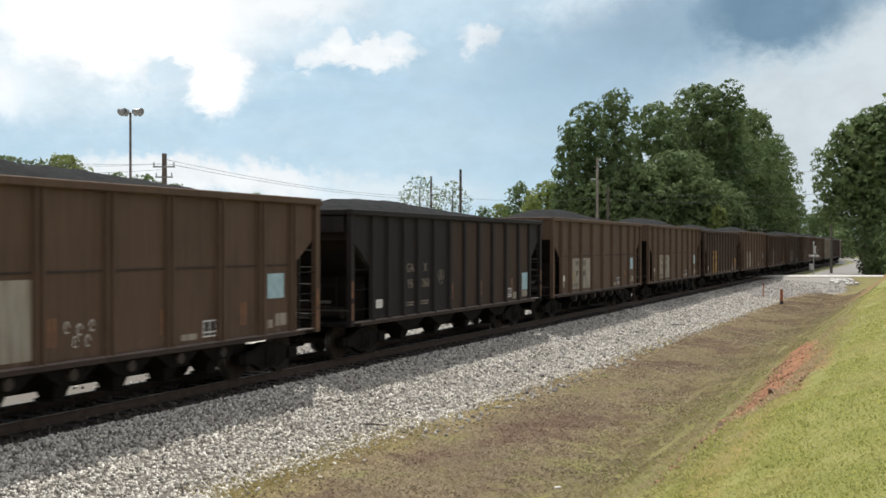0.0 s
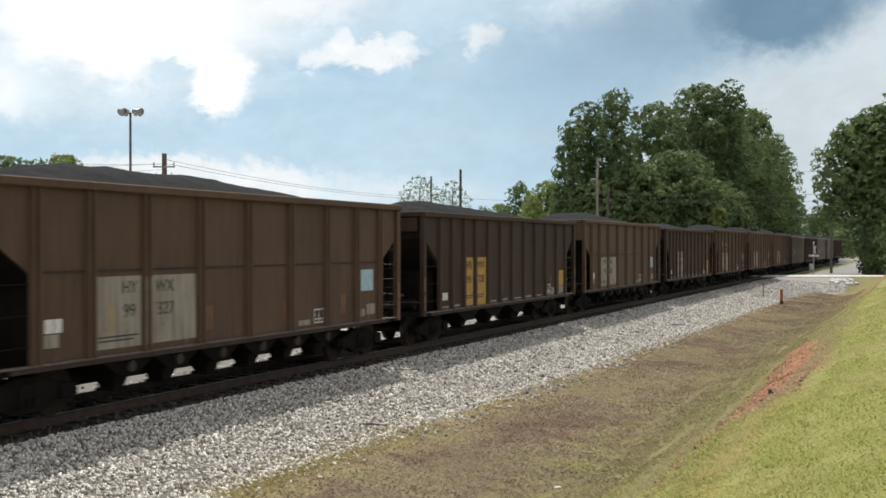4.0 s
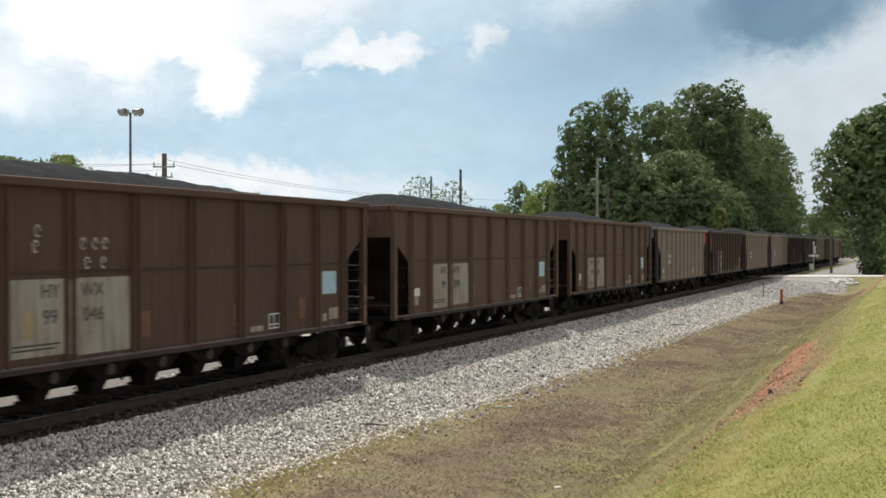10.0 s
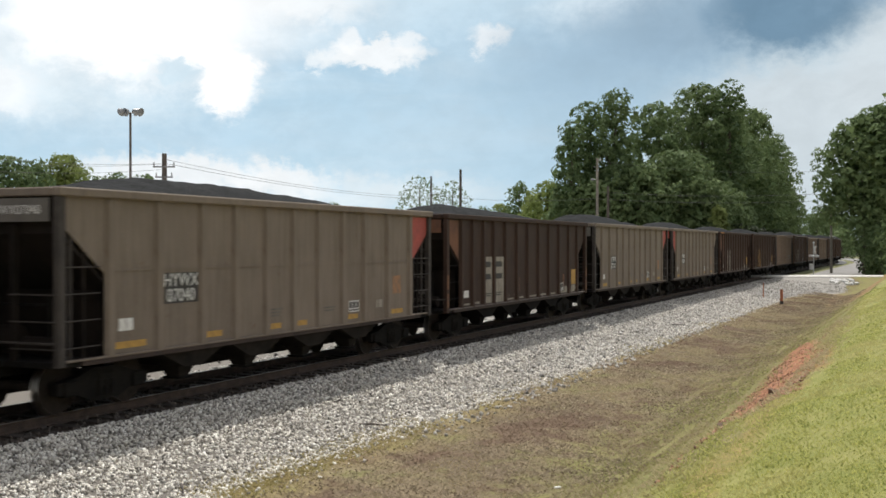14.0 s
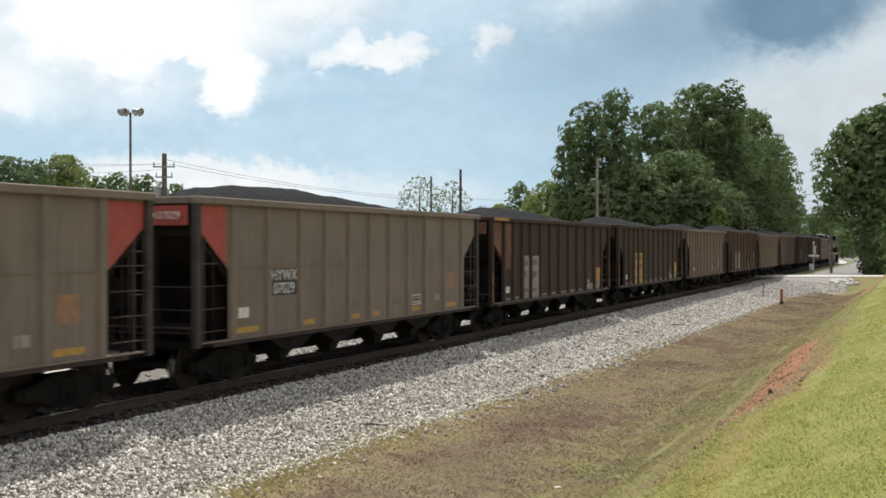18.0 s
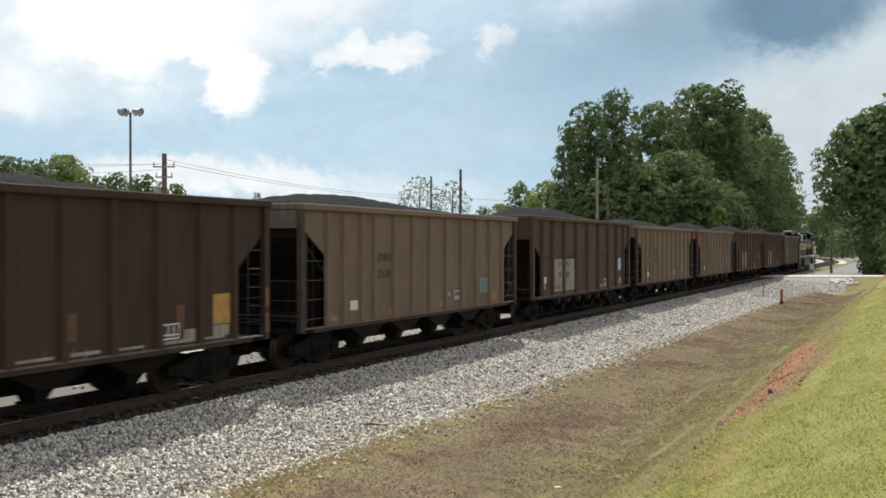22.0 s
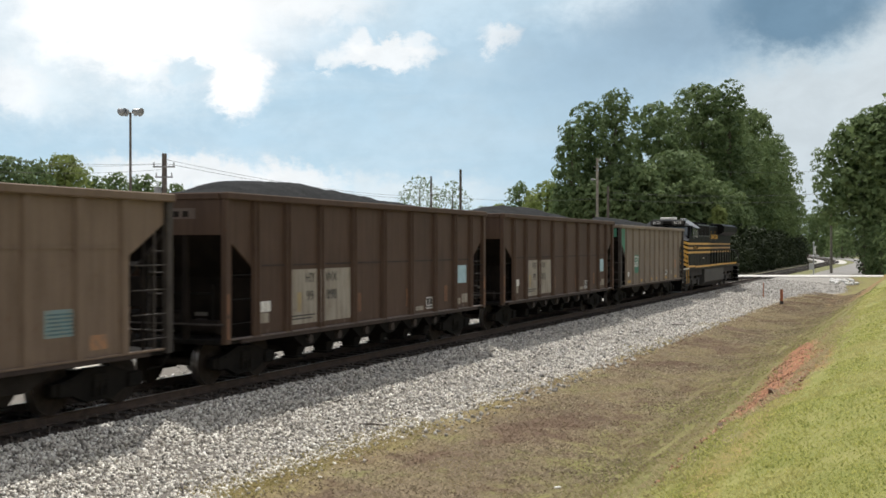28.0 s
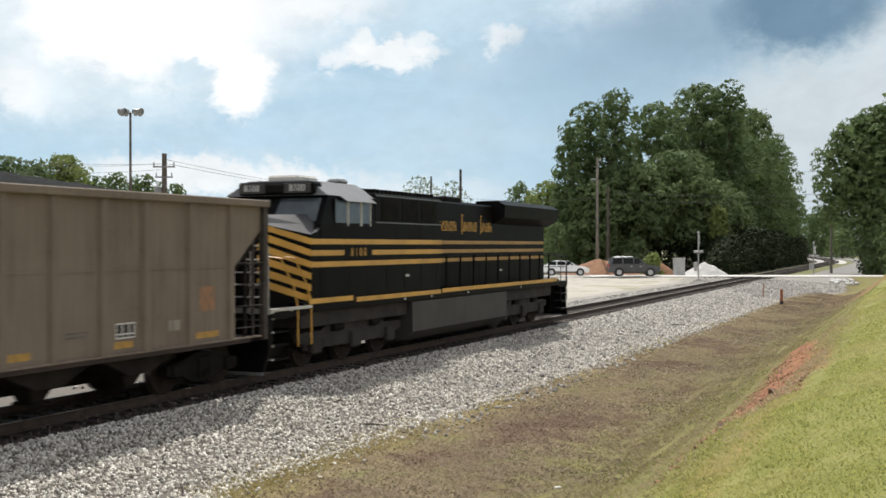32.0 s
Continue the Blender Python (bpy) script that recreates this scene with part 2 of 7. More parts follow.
# ---------------------------------------------------------------- sky backdrop
def sky_material():
    m = bpy.data.materials.new("cloudy_sky")
    m.use_nodes = True
    t = m.node_tree
    t.nodes.clear()
    co = objco(t)
    s = t.nodes.new("ShaderNodeSeparateXYZ")
    t.links.new(co, s.inputs[0])
    az = maths(t, "MULTIPLY", maths(t, "ARCTAN2", s.outputs[0], s.outputs[1]), 57.2958)
    flat = maths(t, "SQRT", maths(t, "ADD", maths(t, "POWER", s.outputs[0], 2.0), maths(t, "POWER", s.outputs[1], 2.0)))
    el = maths(t, "MULTIPLY", maths(t, "ARCTAN2", s.outputs[2], flat), 57.2958)
    c3 = t.nodes.new("ShaderNodeCombineXYZ")
    t.links.new(az, c3.inputs[0])
    t.links.new(el, c3.inputs[1])
    p = c3.outputs[0]
    wide = fbm(t, stretch(t, p, (0.10, 0.17, 1)), 1.0, 6, 0.55, 0.4)
    puff = fbm(t, stretch(t, p, (0.42, 0.6, 1)), 1.0, 8, 0.62, 0.25)
    wisp = fbm(t, stretch(t, p, (0.09, 0.5, 1)), 1.0, 7, 0.6, 0.6)
    # angles bent by the cloud noise, so that no edge is smooth
    azw = maths(t, "ADD", az, maths(t, "MULTIPLY", maths(t, "SUBTRACT", puff, 0.5), 3.2))
    fine = fbm(t, stretch(t, p, (1.3, 1.5, 1)), 1.0, 6, 0.65)
    elw = maths(t, "ADD", el, maths(t, "ADD", maths(t, "MULTIPLY", maths(t, "SUBTRACT", puff, 0.5), 2.4), maths(t, "MULTIPLY", maths(t, "SUBTRACT", fine, 0.5), 1.6)))

    def blob(a, e, ra, re, soft=0.5):
        d = maths(t, "SQRT", maths(t, "ADD", maths(t, "POWER", maths(t, "DIVIDE", maths(t, "SUBTRACT", azw, a), ra), 2.0),
                                   maths(t, "POWER", maths(t, "DIVIDE", maths(t, "SUBTRACT", elw, e), re), 2.0)))
        return ramp(t, d, 1.0 - soft, 1.0 + soft, 1.0, 0.0)

    # clear blue grey, paler low down and to the sun's side
    col = mix(t, ramp(t, el, 0.5, 12.0), (0.53, 0.73, 0.86), (0.46, 0.66, 0.82))
    col = mix(t, ramp(t, az, 0.0, 20.0), col, (0.49, 0.63, 0.72))
    col = mix(t, ramp(t, wisp, 0.42, 0.7, 0.0, 0.6), col, (0.68, 0.82, 0.91))
    col = mix(t, ramp(t, wide, 0.45, 0.75, 0.0, 0.6), col, (0.76, 0.87, 0.94))
    layers = [
        # azimuth, height, half sizes, softness, amount, colour
        (-1.0, 12.2, 8.0, 2.0, 0.9, 0.45, (0.72, 0.84, 0.91)),
        (4.5, 6.8, 8.0, 3.4, 0.9, 0.7, (0.45, 0.62, 0.755)),
        (-3.0, 5.6, 6.0, 1.3, 0.8, 0.4, (0.62, 0.77, 0.87)),
        (-17.0, 5.6, 9.0, 1.0, 0.8, 0.55, (0.46, 0.66, 0.82)),
        (-6.0, 7.0, 6.0, 1.2, 0.9, 0.5, (0.50, 0.69, 0.83)),
        (-19.0, 8.6, 7.0, 2.6, 0.7, 0.55, (0.86, 0.94, 0.98)),
        (-15.0, 12.3, 8.0, 3.6, 0.55, 0.95, (1.0, 1.02, 1.03)),
        (-15.5, 11.6, 4.8, 3.0, 0.4, 1.0, (1.12, 1.12, 1.12)),
        (-11.0, 8.3, 1.5, 1.7, 0.3, 1.0, (1.1, 1.1, 1.1)),
        (-13.6, 8.7, 1.1, 0.55, 0.5, 0.75, (0.62, 0.79, 0.90)),
        (-7.2, 12.6, 3.4, 1.1, 0.6, 0.7, (0.97, 0.99, 1.0)),
        (-21.5, 7.6, 1.6, 1.2, 0.5, 0.8, (0.97, 1.0, 1.02)),
        (-3.5, 9.8, 2.6, 0.7, 0.35, 0.85, (0.97, 0.99, 1.0)),
        (-4.6, 10.5, 0.6, 0.6, 0.5, 0.75, (0.97, 0.99, 1.0)),
        (-1.7, 10.4, 0.7, 0.6, 0.5, 0.7, (0.97, 0.99, 1.0)),
        (-6.3, 9.5, 0.8, 0.5, 0.5, 0.7, (0.93, 0.97, 0.99)),
        (2.4, 10.7, 0.75, 0.62, 0.55, 0.8, (0.96, 0.98, 0.99)),
        (-13.5, 3.6, 5.0, 0.9, 0.5, 0.85, (0.96, 0.98, 0.99)),
        (-8.2, 3.2, 2.6, 0.8, 0.5, 0.8, (0.96, 0.98, 0.99)),
        (-3.0, 2.6, 5.0, 0.9, 0.8, 0.6, (0.90, 0.95, 0.97)),
        # the dark rain cloud and the pale cloud under it
        (8.4, 12.6, 2.6, 1.5, 0.8, 0.6, (0.80, 0.88, 0.93)),
        (9.0, 9.6, 5.5, 2.2, 0.8, 0.85, (0.37, 0.52, 0.655)),
        (18.0, 5.0, 7.0, 4.0, 0.3, 0.9, (0.64, 0.71, 0.755)),
        (23.0, 8.4, 3.4, 3.4, 0.4, 0.85, (0.66, 0.73, 0.775)),
        (13.0, 11.2, 4.6, 1.9, 0.6, 0.85, (0.31, 0.44, 0.565)),
        (17.4, 11.7, 3.6, 2.2, 0.4, 0.95, (0.165, 0.28, 0.395)),
        (21.0, 13.2, 2.6, 1.8, 0.5, 0.85, (0.22, 0.34, 0.46)),
    ]
    for a, e, ra, re, soft, amount, c in layers:
        col = mix(t, maths(t, "MULTIPLY", blob(a, e, ra, re, soft), amount), col, c)
    grain = ramp(t, puff, 0.3, 0.7, 0.95, 1.04)
    em = t.nodes.new("ShaderNodeEmission")
    em.inputs["Strength"].default_value = 1.0
    v = t.nodes.new("ShaderNodeVectorMath")
    v.operation = "SCALE"
    t.links.new(col, v.inputs[0])
    t.links.new(grain, v.inputs["Scale"])
    t.links.new(v.outputs[0], em.inputs[0])
    out = t.nodes.new("ShaderNodeOutputMaterial")
    t.links.new(em.outputs[0], out.inputs[0])
    return m


def build_sky():
    bm = bmesh.new()
    R, na, ne = 2600.0, 72, 24
    g = []
    for i in range(na + 1):
        a = radians(-62 + 124 * i / na)
        g.append([bm.verts.new((R * math.sin(a) * math.cos(e), R * math.cos(a) * math.cos(e), R * math.sin(e)))
                  for e in (radians(-4 + 32 * j / ne) for j in range(ne + 1))])
    for i in range(na):
        for j in range(ne):
            bm.faces.new((g[i][j], g[i][j + 1], g[i + 1][j + 1], g[i + 1][j]))
    ob = new("sky_backdrop", mesh_from(bm, "sky_backdrop", sky_material(), True))
    ob.matrix_basis = Matrix.Translation((EYE.x, EYE.y, 0)) @ Matrix.Rotation(radians(HEADING), 4, "Z")
    return tagged(ob, "cloudy summer sky with bright cumulus and a dark rain cloud", "sky", kind="structure")


sky_backdrop = build_sky()


# ---------------------------------------------------------------- ground
def lerp_table(x, tab):
    if x <= tab[0][0]:
        return tab[0][1]
    for (a, p), (b, q) in zip(tab, tab[1:]):
        if x <= b:
            k = (x - a) / (b - a)
            k = k * k * (3 - 2 * k) * 0.4 + k * 0.6
            return p + (q - p) * k
    return tab[-1][1]


def smooth(a, b, x):
    k = min(1.0, max(0.0, (x - a) / (b - a)))
    return k * k * (3 - 2 * k)


def ballast_edge(y):
    return 4.4 + 0.015 * min(85.0, max(0.0, y - 14))


def ground_z(x, y):
    """Height of the ground; the rails' top is at 0."""
    xr = x + bend_shift(y)
    crest = 0.95 + 0.0048 * max(0.0, min(y, 100.0) - 12)
    edge = ballast_edge(y)
    tab = ((-60, -0.35), (-4.5, -0.45), (-3.4, -0.50), (-1.7, -0.21), (1.62, -0.21), (2.3, -0.32), (edge, -0.92), (edge + 1.5, -1.08), (8.6, -1.28), (9.6, -1.10),
           (10.6, -0.58), (11.6, 0.08), (12.6, crest - 0.30), (13.5, crest), (14.6, crest + 0.28), (26, crest + 0.5), (60, crest + 0.4))
    # the bank wanders a little
    bank = smooth(6.5, 9.0, xr) * (1 - smooth(90, 100, y))
    wob = 0.42 * noise.noise((1.7, y * 0.16, 0.0)) + 0.16 * noise.noise((x * 0.3, y * 0.55, 7.0))
    z = lerp_table(xr + wob * bank, tab)
    # washed-out hollow in the clay, with a ragged lip
    hollow = smooth(11.0, 11.9, xr) * (1 - smooth(12.45, 12.7, xr + 0.25 * noise.noise((0.0, y * 0.9, 2.0)))) * smooth(17.5, 20.0, y) * (1 - smooth(27.0, 31.0, y + 4.0 * (xr - 12.0)))
    z -= hollow * (0.05 + 0.06 * noise.noise((x * 1.6, y * 0.9, 5.0)) + 0.05 * noise.noise((x * 4.0, y * 3.0, 1.0)))
    ahead = (x - EYE.x) * FWD.x + y * FWD.y
    far = -0.28 if abs(xr) > 2.6 else -0.26
    k = smooth(97, 103, ahead)
    z = z * (1 - k) + far * k
    road = smooth(102.0, 103.5, ahead) * (1 - smooth(109.5, 112, ahead))
    z = z * (1 - road) + (-0.03 if abs(xr) > 1.9 else -0.2) * road
    if xr > edge or xr < -5:
        z += 0.05 * noise.noise((x * 0.35, y * 0.35, 0)) + 0.02 * noise.noise((x * 1.7, y * 1.7, 3))
    return z


def ground_material():
    m, t, p = nodes_of("ground")
    co = objco(t)
    s = t.nodes.new("ShaderNodeSeparateXYZ")
    t.links.new(co, s.inputs[0])
    X, Y = s.outputs[0], s.outputs[1]
    big, mid, fine, tiny = fbm(t, co, 0.22, 5), fbm(t, co, 1.3, 5, 0.6), fbm(t, co, 9, 5, 0.7), fbm(t, co, 60, 3, 0.7)
    edge = maths(t, "MULTIPLY", maths(t, "SUBTRACT", maths(t, "ADD", maths(t, "MULTIPLY", mid, 0.6), maths(t, "MULTIPLY", fine, 0.4)), 0.5), 3.0)
    Xn = maths(t, "ADD", X, edge)
    ahead = maths(t, "ADD", maths(t, "MULTIPLY", maths(t, "SUBTRACT", X, EYE.x), FWD.x), maths(t, "MULTIPLY", Y, FWD.y))
    # lawn
    lawn = mix(t, ramp(t, mid, 0.35, 0.65), (0.195, 0.208, 0.055), (0.27, 0.26, 0.09))
    lawn = mix(t, ramp(t, tiny, 0.4, 0.7, 0, 0.5), lawn, (0.155, 0.165, 0.05))
    lawn = mix(t, ramp(t, big, 0.5, 0.68, 0, 0.6), lawn, (0.30, 0.262, 0.13))
    # dry brown grass of the swale, greener at its bottom
    dry = mix(t, ramp(t, fine, 0.35, 0.65), (0.245, 0.195, 0.12), (0.165, 0.128, 0.08))
    dry = mix(t, ramp(t, mid, 0.5, 0.7, 0, 0.7), dry, (0.27, 0.225, 0.13))
    green = mix(t, ramp(t, fine, 0.35, 0.65), (0.25, 0.235, 0.085), (0.18, 0.175, 0.065))
    dry = mix(t, ramp(t, big, 0.42, 0.58, 0, 0.75), dry, (0.145, 0.108, 0.076))
    patches = fbm(t, stretch(t, co, (1.0, 0.6, 1.0)), 0.55, 6, 0.7, 0.4)
    dry = mix(t, ramp(t, patches, 0.51, 0.6, 0, 0.85), dry, (0.15, 0.10, 0.070))
    dry = mix(t, ramp(t, patches, 0.46, 0.38, 0, 0.85), dry, (0.19, 0.18, 0.075))
    dry = mix(t, ramp(t, fbm(t, stretch(t, co, (1.6, 0.8, 1)), 3.2, 6, 0.78, 0.6), 0.5, 0.7, 0, 0.7), dry, (0.095, 0.072, 0.048))
    dry = mix(t, ramp(t, fbm(t, stretch(t, co, (2.2, 0.7, 1)), 9, 5, 0.75, 0.8), 0.54, 0.7, 0, 0.75), dry, (0.40, 0.33, 0.21))
    low = maths(t, "MULTIPLY", ramp(t, Xn, 7.4, 8.6), ramp(t, Xn, 10.6, 9.8))
    c = mix(t, maths(t, "MULTIPLY", low, ramp(t, mid, 0.36, 0.64, 0.1, 0.75)), dry, green)
    weed = maths(t, "MULTIPLY", ramp(t, Xn, 6.0, 5.0), ramp(t, big, 0.38, 0.56))
    c = mix(t, maths(t, "MULTIPLY", weed, 0.5), c, (0.33, 0.275, 0.115))
    clay = mix(t, ramp(t, fine, 0.35, 0.65), (0.40, 0.19, 0.10), (0.27, 0.135, 0.078))
    # grass thins out down the bank, sooner where the clay shows
    clay = mix(t, ramp(t, maths(t, "ABSOLUTE", maths(t, "SUBTRACT", fbm(t, stretch(t, co, (1.0, 0.6, 1.0)), 1.7, 5, 0.7, 0.5), 0.5)), 0.05, 0.0, 0, 0.75), clay, (0.13, 0.07, 0.045))
    wander = maths(t, "SUBTRACT", fbm(t, stretch(t, co, (1.0, 0.4, 1.0)), 0.8, 5, 0.68), 0.5)
    Xl = maths(t, "ADD", X, maths(t, "ADD", maths(t, "MULTIPLY", wander, 2.6), maths(t, "MULTIPLY", edge, 0.45)))
    c = mix(t, maths(t, "MULTIPLY", ramp(t, Xl, 8.2, 10.4), 0.8), c, green)
    slope = mix(t, ramp(t, fbm(t, stretch(t, co, (1.4, 0.7, 1)), 2.4, 6, 0.75, 0.5), 0.42, 0.6), (0.19, 0.185, 0.068), (0.215, 0.165, 0.09))
    c = mix(t, maths(t, "MULTIPLY", ramp(t, Xl, 9.6, 10.8), 0.8), c, slope)
    c = mix(t, ramp(t, Xl, 11.7, 12.5), c, lawn)
    Xc = maths(t, "ADD", X, maths(t, "ADD", maths(t, "MULTIPLY", wander, 1.3), maths(t, "MULTIPLY", edge, 0.22)))
    bank = maths(t, "MULTIPLY", ramp(t, maths(t, "ADD", Xc, maths(t, "MULTIPLY", Y, 0.051)), 12.4, 12.8), ramp(t, Xc, 12.95, 12.6))
    along = maths(t, "MULTIPLY", ramp(t, maths(t, "ADD", Y, maths(t, "MULTIPLY", edge, 1.5)), 17.0, 20.5), ramp(t, maths(t, "ADD", maths(t, "ADD", Y, maths(t, "MULTIPLY", edge, 2.0)), maths(t, "MULTIPLY", maths(t, "SUBTRACT", X, 12.5), 7.5)), 29.0, 25.5))
    along = maths(t, "ADD", along, maths(t, "MULTIPLY", ramp(t, Y, 74.0, 82.0, 0.0, 0.45), ramp(t, Y, 100.0, 95.0)), clamp=True)
    lip = maths(t, "MULTIPLY", ramp(t, Xc, 12.2, 12.5), ramp(t, Y, 24.0, 17.0, 0.0, 0.32))
    along = maths(t, "MAXIMUM", along, lip)
    c = mix(t, maths(t, "MULTIPLY", maths(t, "MULTIPLY", bank, along), ramp(t, maths(t, "ADD", mid, maths(t, "MULTIPLY", fine, 0.6)), 0.46, 0.70)), c, clay)
    # pale gravel yard on the far side, grey ballast ground beside the track
    yard = mix(t, ramp(t, fine, 0.35, 0.65), (0.50, 0.47, 0.41), (0.41, 0.38, 0.33))
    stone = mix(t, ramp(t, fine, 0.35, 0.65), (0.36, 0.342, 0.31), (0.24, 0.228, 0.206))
    # nearer, the shade in the gaps between stones is put into this colour
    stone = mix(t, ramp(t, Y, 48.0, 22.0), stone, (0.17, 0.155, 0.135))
    yard = mix(t, ramp(t, mid, 0.45, 0.66, 0, 0.7), yard, (0.34, 0.325, 0.28))
    yard = mix(t, maths(t, "MULTIPLY", ramp(t, big, 0.52, 0.62), ramp(t, X, -14.0, -9.0, 0.0, 0.7)), yard, (0.24, 0.24, 0.12))
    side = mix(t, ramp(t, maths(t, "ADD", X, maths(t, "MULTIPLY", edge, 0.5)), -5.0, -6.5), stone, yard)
    rim = maths(t, "SUBTRACT", X, maths(t, "MULTIPLY", maths(t, "SUBTRACT", maths(t, "MINIMUM", Y, 99.0), 14.0), 0.015))
    # the stone apron widens before the road
    rim = maths(t, "SUBTRACT", rim, ramp(t, Y, 82.0, 104.0, 0.0, 2.6))
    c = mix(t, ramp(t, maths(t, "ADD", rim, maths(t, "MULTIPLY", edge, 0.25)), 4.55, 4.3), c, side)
    # track grime, darker still for the train's shade, which is painted in
    grime = mix(t, ramp(t, fine, 0.35, 0.65), (0.066, 0.05, 0.039), (0.034, 0.027, 0.022))
    mid_x = maths(t, "ABSOLUTE", maths(t, "ADD", X, maths(t, "MULTIPLY", edge, 0.12)))
    c = mix(t, maths(t, "MULTIPLY", ramp(t, mid_x, 1.95, 1.5), ramp(t, Y, 230.0, 190.0)), c, grime)
    # beyond the crossing: rough grass
    rough = mix(t, ramp(t, mid, 0.4, 0.62), (0.14, 0.15, 0.06), (0.21, 0.20, 0.105))
    # leaf litter under the wood, with the wood's shade put into its colour
    litter = mix(t, ramp(t, mid, 0.4, 0.62), (0.085, 0.075, 0.045), (0.05, 0.046, 0.03))
    rough = mix(t, maths(t, "MULTIPLY", ramp(t, X, -1.9, -2.6), ramp(t, X, -40.0, -30.0)), rough, litter)
    c = mix(t, ramp(t, ahead, 110.5, 112.0), c, rough)
    t.links.new(c, p.inputs["Base Color"])
    p.inputs["Roughness"].default_value = 0.95
    p.inputs["Specular IOR Level"].default_value = 0.15
    bump(t, p, maths(t, "ADD", fine, maths(t, "MULTIPLY", tiny, 0.6)), 0.6, 0.022)
    return m


def build_ground():
    def steps(*runs):
        out = []
        for a, b, d in runs:
            n = max(1, round((b - a) / d))
            out += [a + (b - a) * i / n for i in range(n)]
        return out + [runs[-1][1]]
    xs = steps((-2600, -600, 400), (-600, -120, 60), (-120, -8, 8), (-8, 4, 0.6), (4, 17, 0.3), (17, 30, 1.5), (30, 150, 8), (150, 600, 60), (600, 2600, 400))
    ys = steps((-2600, -600, 400), (-600, -60, 60), (-60, 4, 4), (4, 40, 0.4), (40, 130, 0.9), (130, 460, 6), (460, 900, 60), (900, 2600, 300))
    bm = bmesh.new()
    g = [[bm.verts.new((x, y, ground_z(x, y))) for y in ys] for x in xs]
    for i in range(len(xs) - 1):
        for j in range(len(ys) - 1):
            bm.faces.new((g[i][j], g[i + 1][j], g[i + 1][j + 1], g[i][j + 1]))
    ob = new("ground", mesh_from(bm, "ground", ground_material(), True))
    return tagged(ob, "mown lawn, clay bank, dry grass swale and pale gravel yard", "ground", kind="structure")


build_ground()
M_ROAD = plain("pale_concrete_road", (0.62, 0.60, 0.56), (0.50, 0.48, 0.45), 0.85, 0, 0.6, 0.004)
M_RAIL = plain("rusty_rail_web", (0.075, 0.049, 0.036), (0.042, 0.028, 0.021), 0.85, 0.0, 5)
M_RAILHEAD = plain("worn_rail_head", (0.24, 0.205, 0.175), (0.16, 0.135, 0.115), 0.45, 0.3, 8)
M_TIE = plain("creosoted_tie_wood", (0.05, 0.037, 0.028), (0.026, 0.02, 0.016), 0.85, 0, 6, 0.004)


def build_track():
    track = thing("railway_track", Matrix(), "steel rails on creosoted timber ties, straight then bending left", "railway track", kind="structure")
    us = [-40.0, 195.0] + [195 + 6 * i for i in range(1, 44)]
    outline = [(-0.07, -0.17), (0.07, -0.17), (0.07, -0.155), (0.012, -0.135), (0.012, -0.045), (0.036, -0.03), (0.036, -0.004), (0.028, 0.0),
               (-0.028, 0.0), (-0.036, -0.004), (-0.036, -0.03), (-0.012, -0.045), (-0.012, -0.135), (-0.07, -0.155)]
    for sx in (-1, 1):
        bm = bmesh.new()
        rings = [[bm.verts.new(on_track(u, sx * 0.754 + a, b).translation) for a, b in outline] for u in us]
        for r, q in zip(rings, rings[1:]):
            for k in range(len(outline)):
                f = bm.faces.new((r[k], r[(k + 1) % len(outline)], q[(k + 1) % len(outline)], q[k]))
                f.material_index = 1 if k == 7 else 0
        bmesh.ops.recalc_face_normals(bm, faces=bm.faces[:])
        part("rail", bm, [M_RAIL, M_RAILHEAD], track, "rusty steel rail with a polished head")
    return track


track = build_track()


# ---------------------------------------------------------------- hopper cars
PITCH = 16.2
HALVES = {"panel": 7.25, "ribbed": 7.45, "dark_ribbed": 7.45, "tan_ribbed": 7.25}
INSET = {"panel": 1.2, "ribbed": 1.2, "dark_ribbed": 1.15, "tan_ribbed": 1.25}
CUT = {"panel": (0.82, 1.62), "ribbed": (0.5, 1.45), "dark_ribbed": (0.6, 1.45), "tan_ribbed": (0.45, 1.2)}   # the sloped cut of the sheet, below the top
RIBS = {"panel": [-6.1, -4.82, -3.33, -1.68, 0, 1.68, 3.33, 4.82, 6.1], "ribbed": [-6.15, -4.8, -3.45, -2.3, -1.12, 0, 1.12, 2.3, 3.45, 4.8, 6.15],
        "dark_ribbed": [-6.2, -5.27, -4.32, -3.4, -2.28, -1.12, 0.04, 1.26, 2.48, 3.75, 5.05, 6.2], "tan_ribbed": [-5.95, -5.15, -4.2, -3.5, -2.34, -1.17, 0, 1.17, 2.4, 3.6, 4.8, 5.95]}
WHEEL_MESH = {}


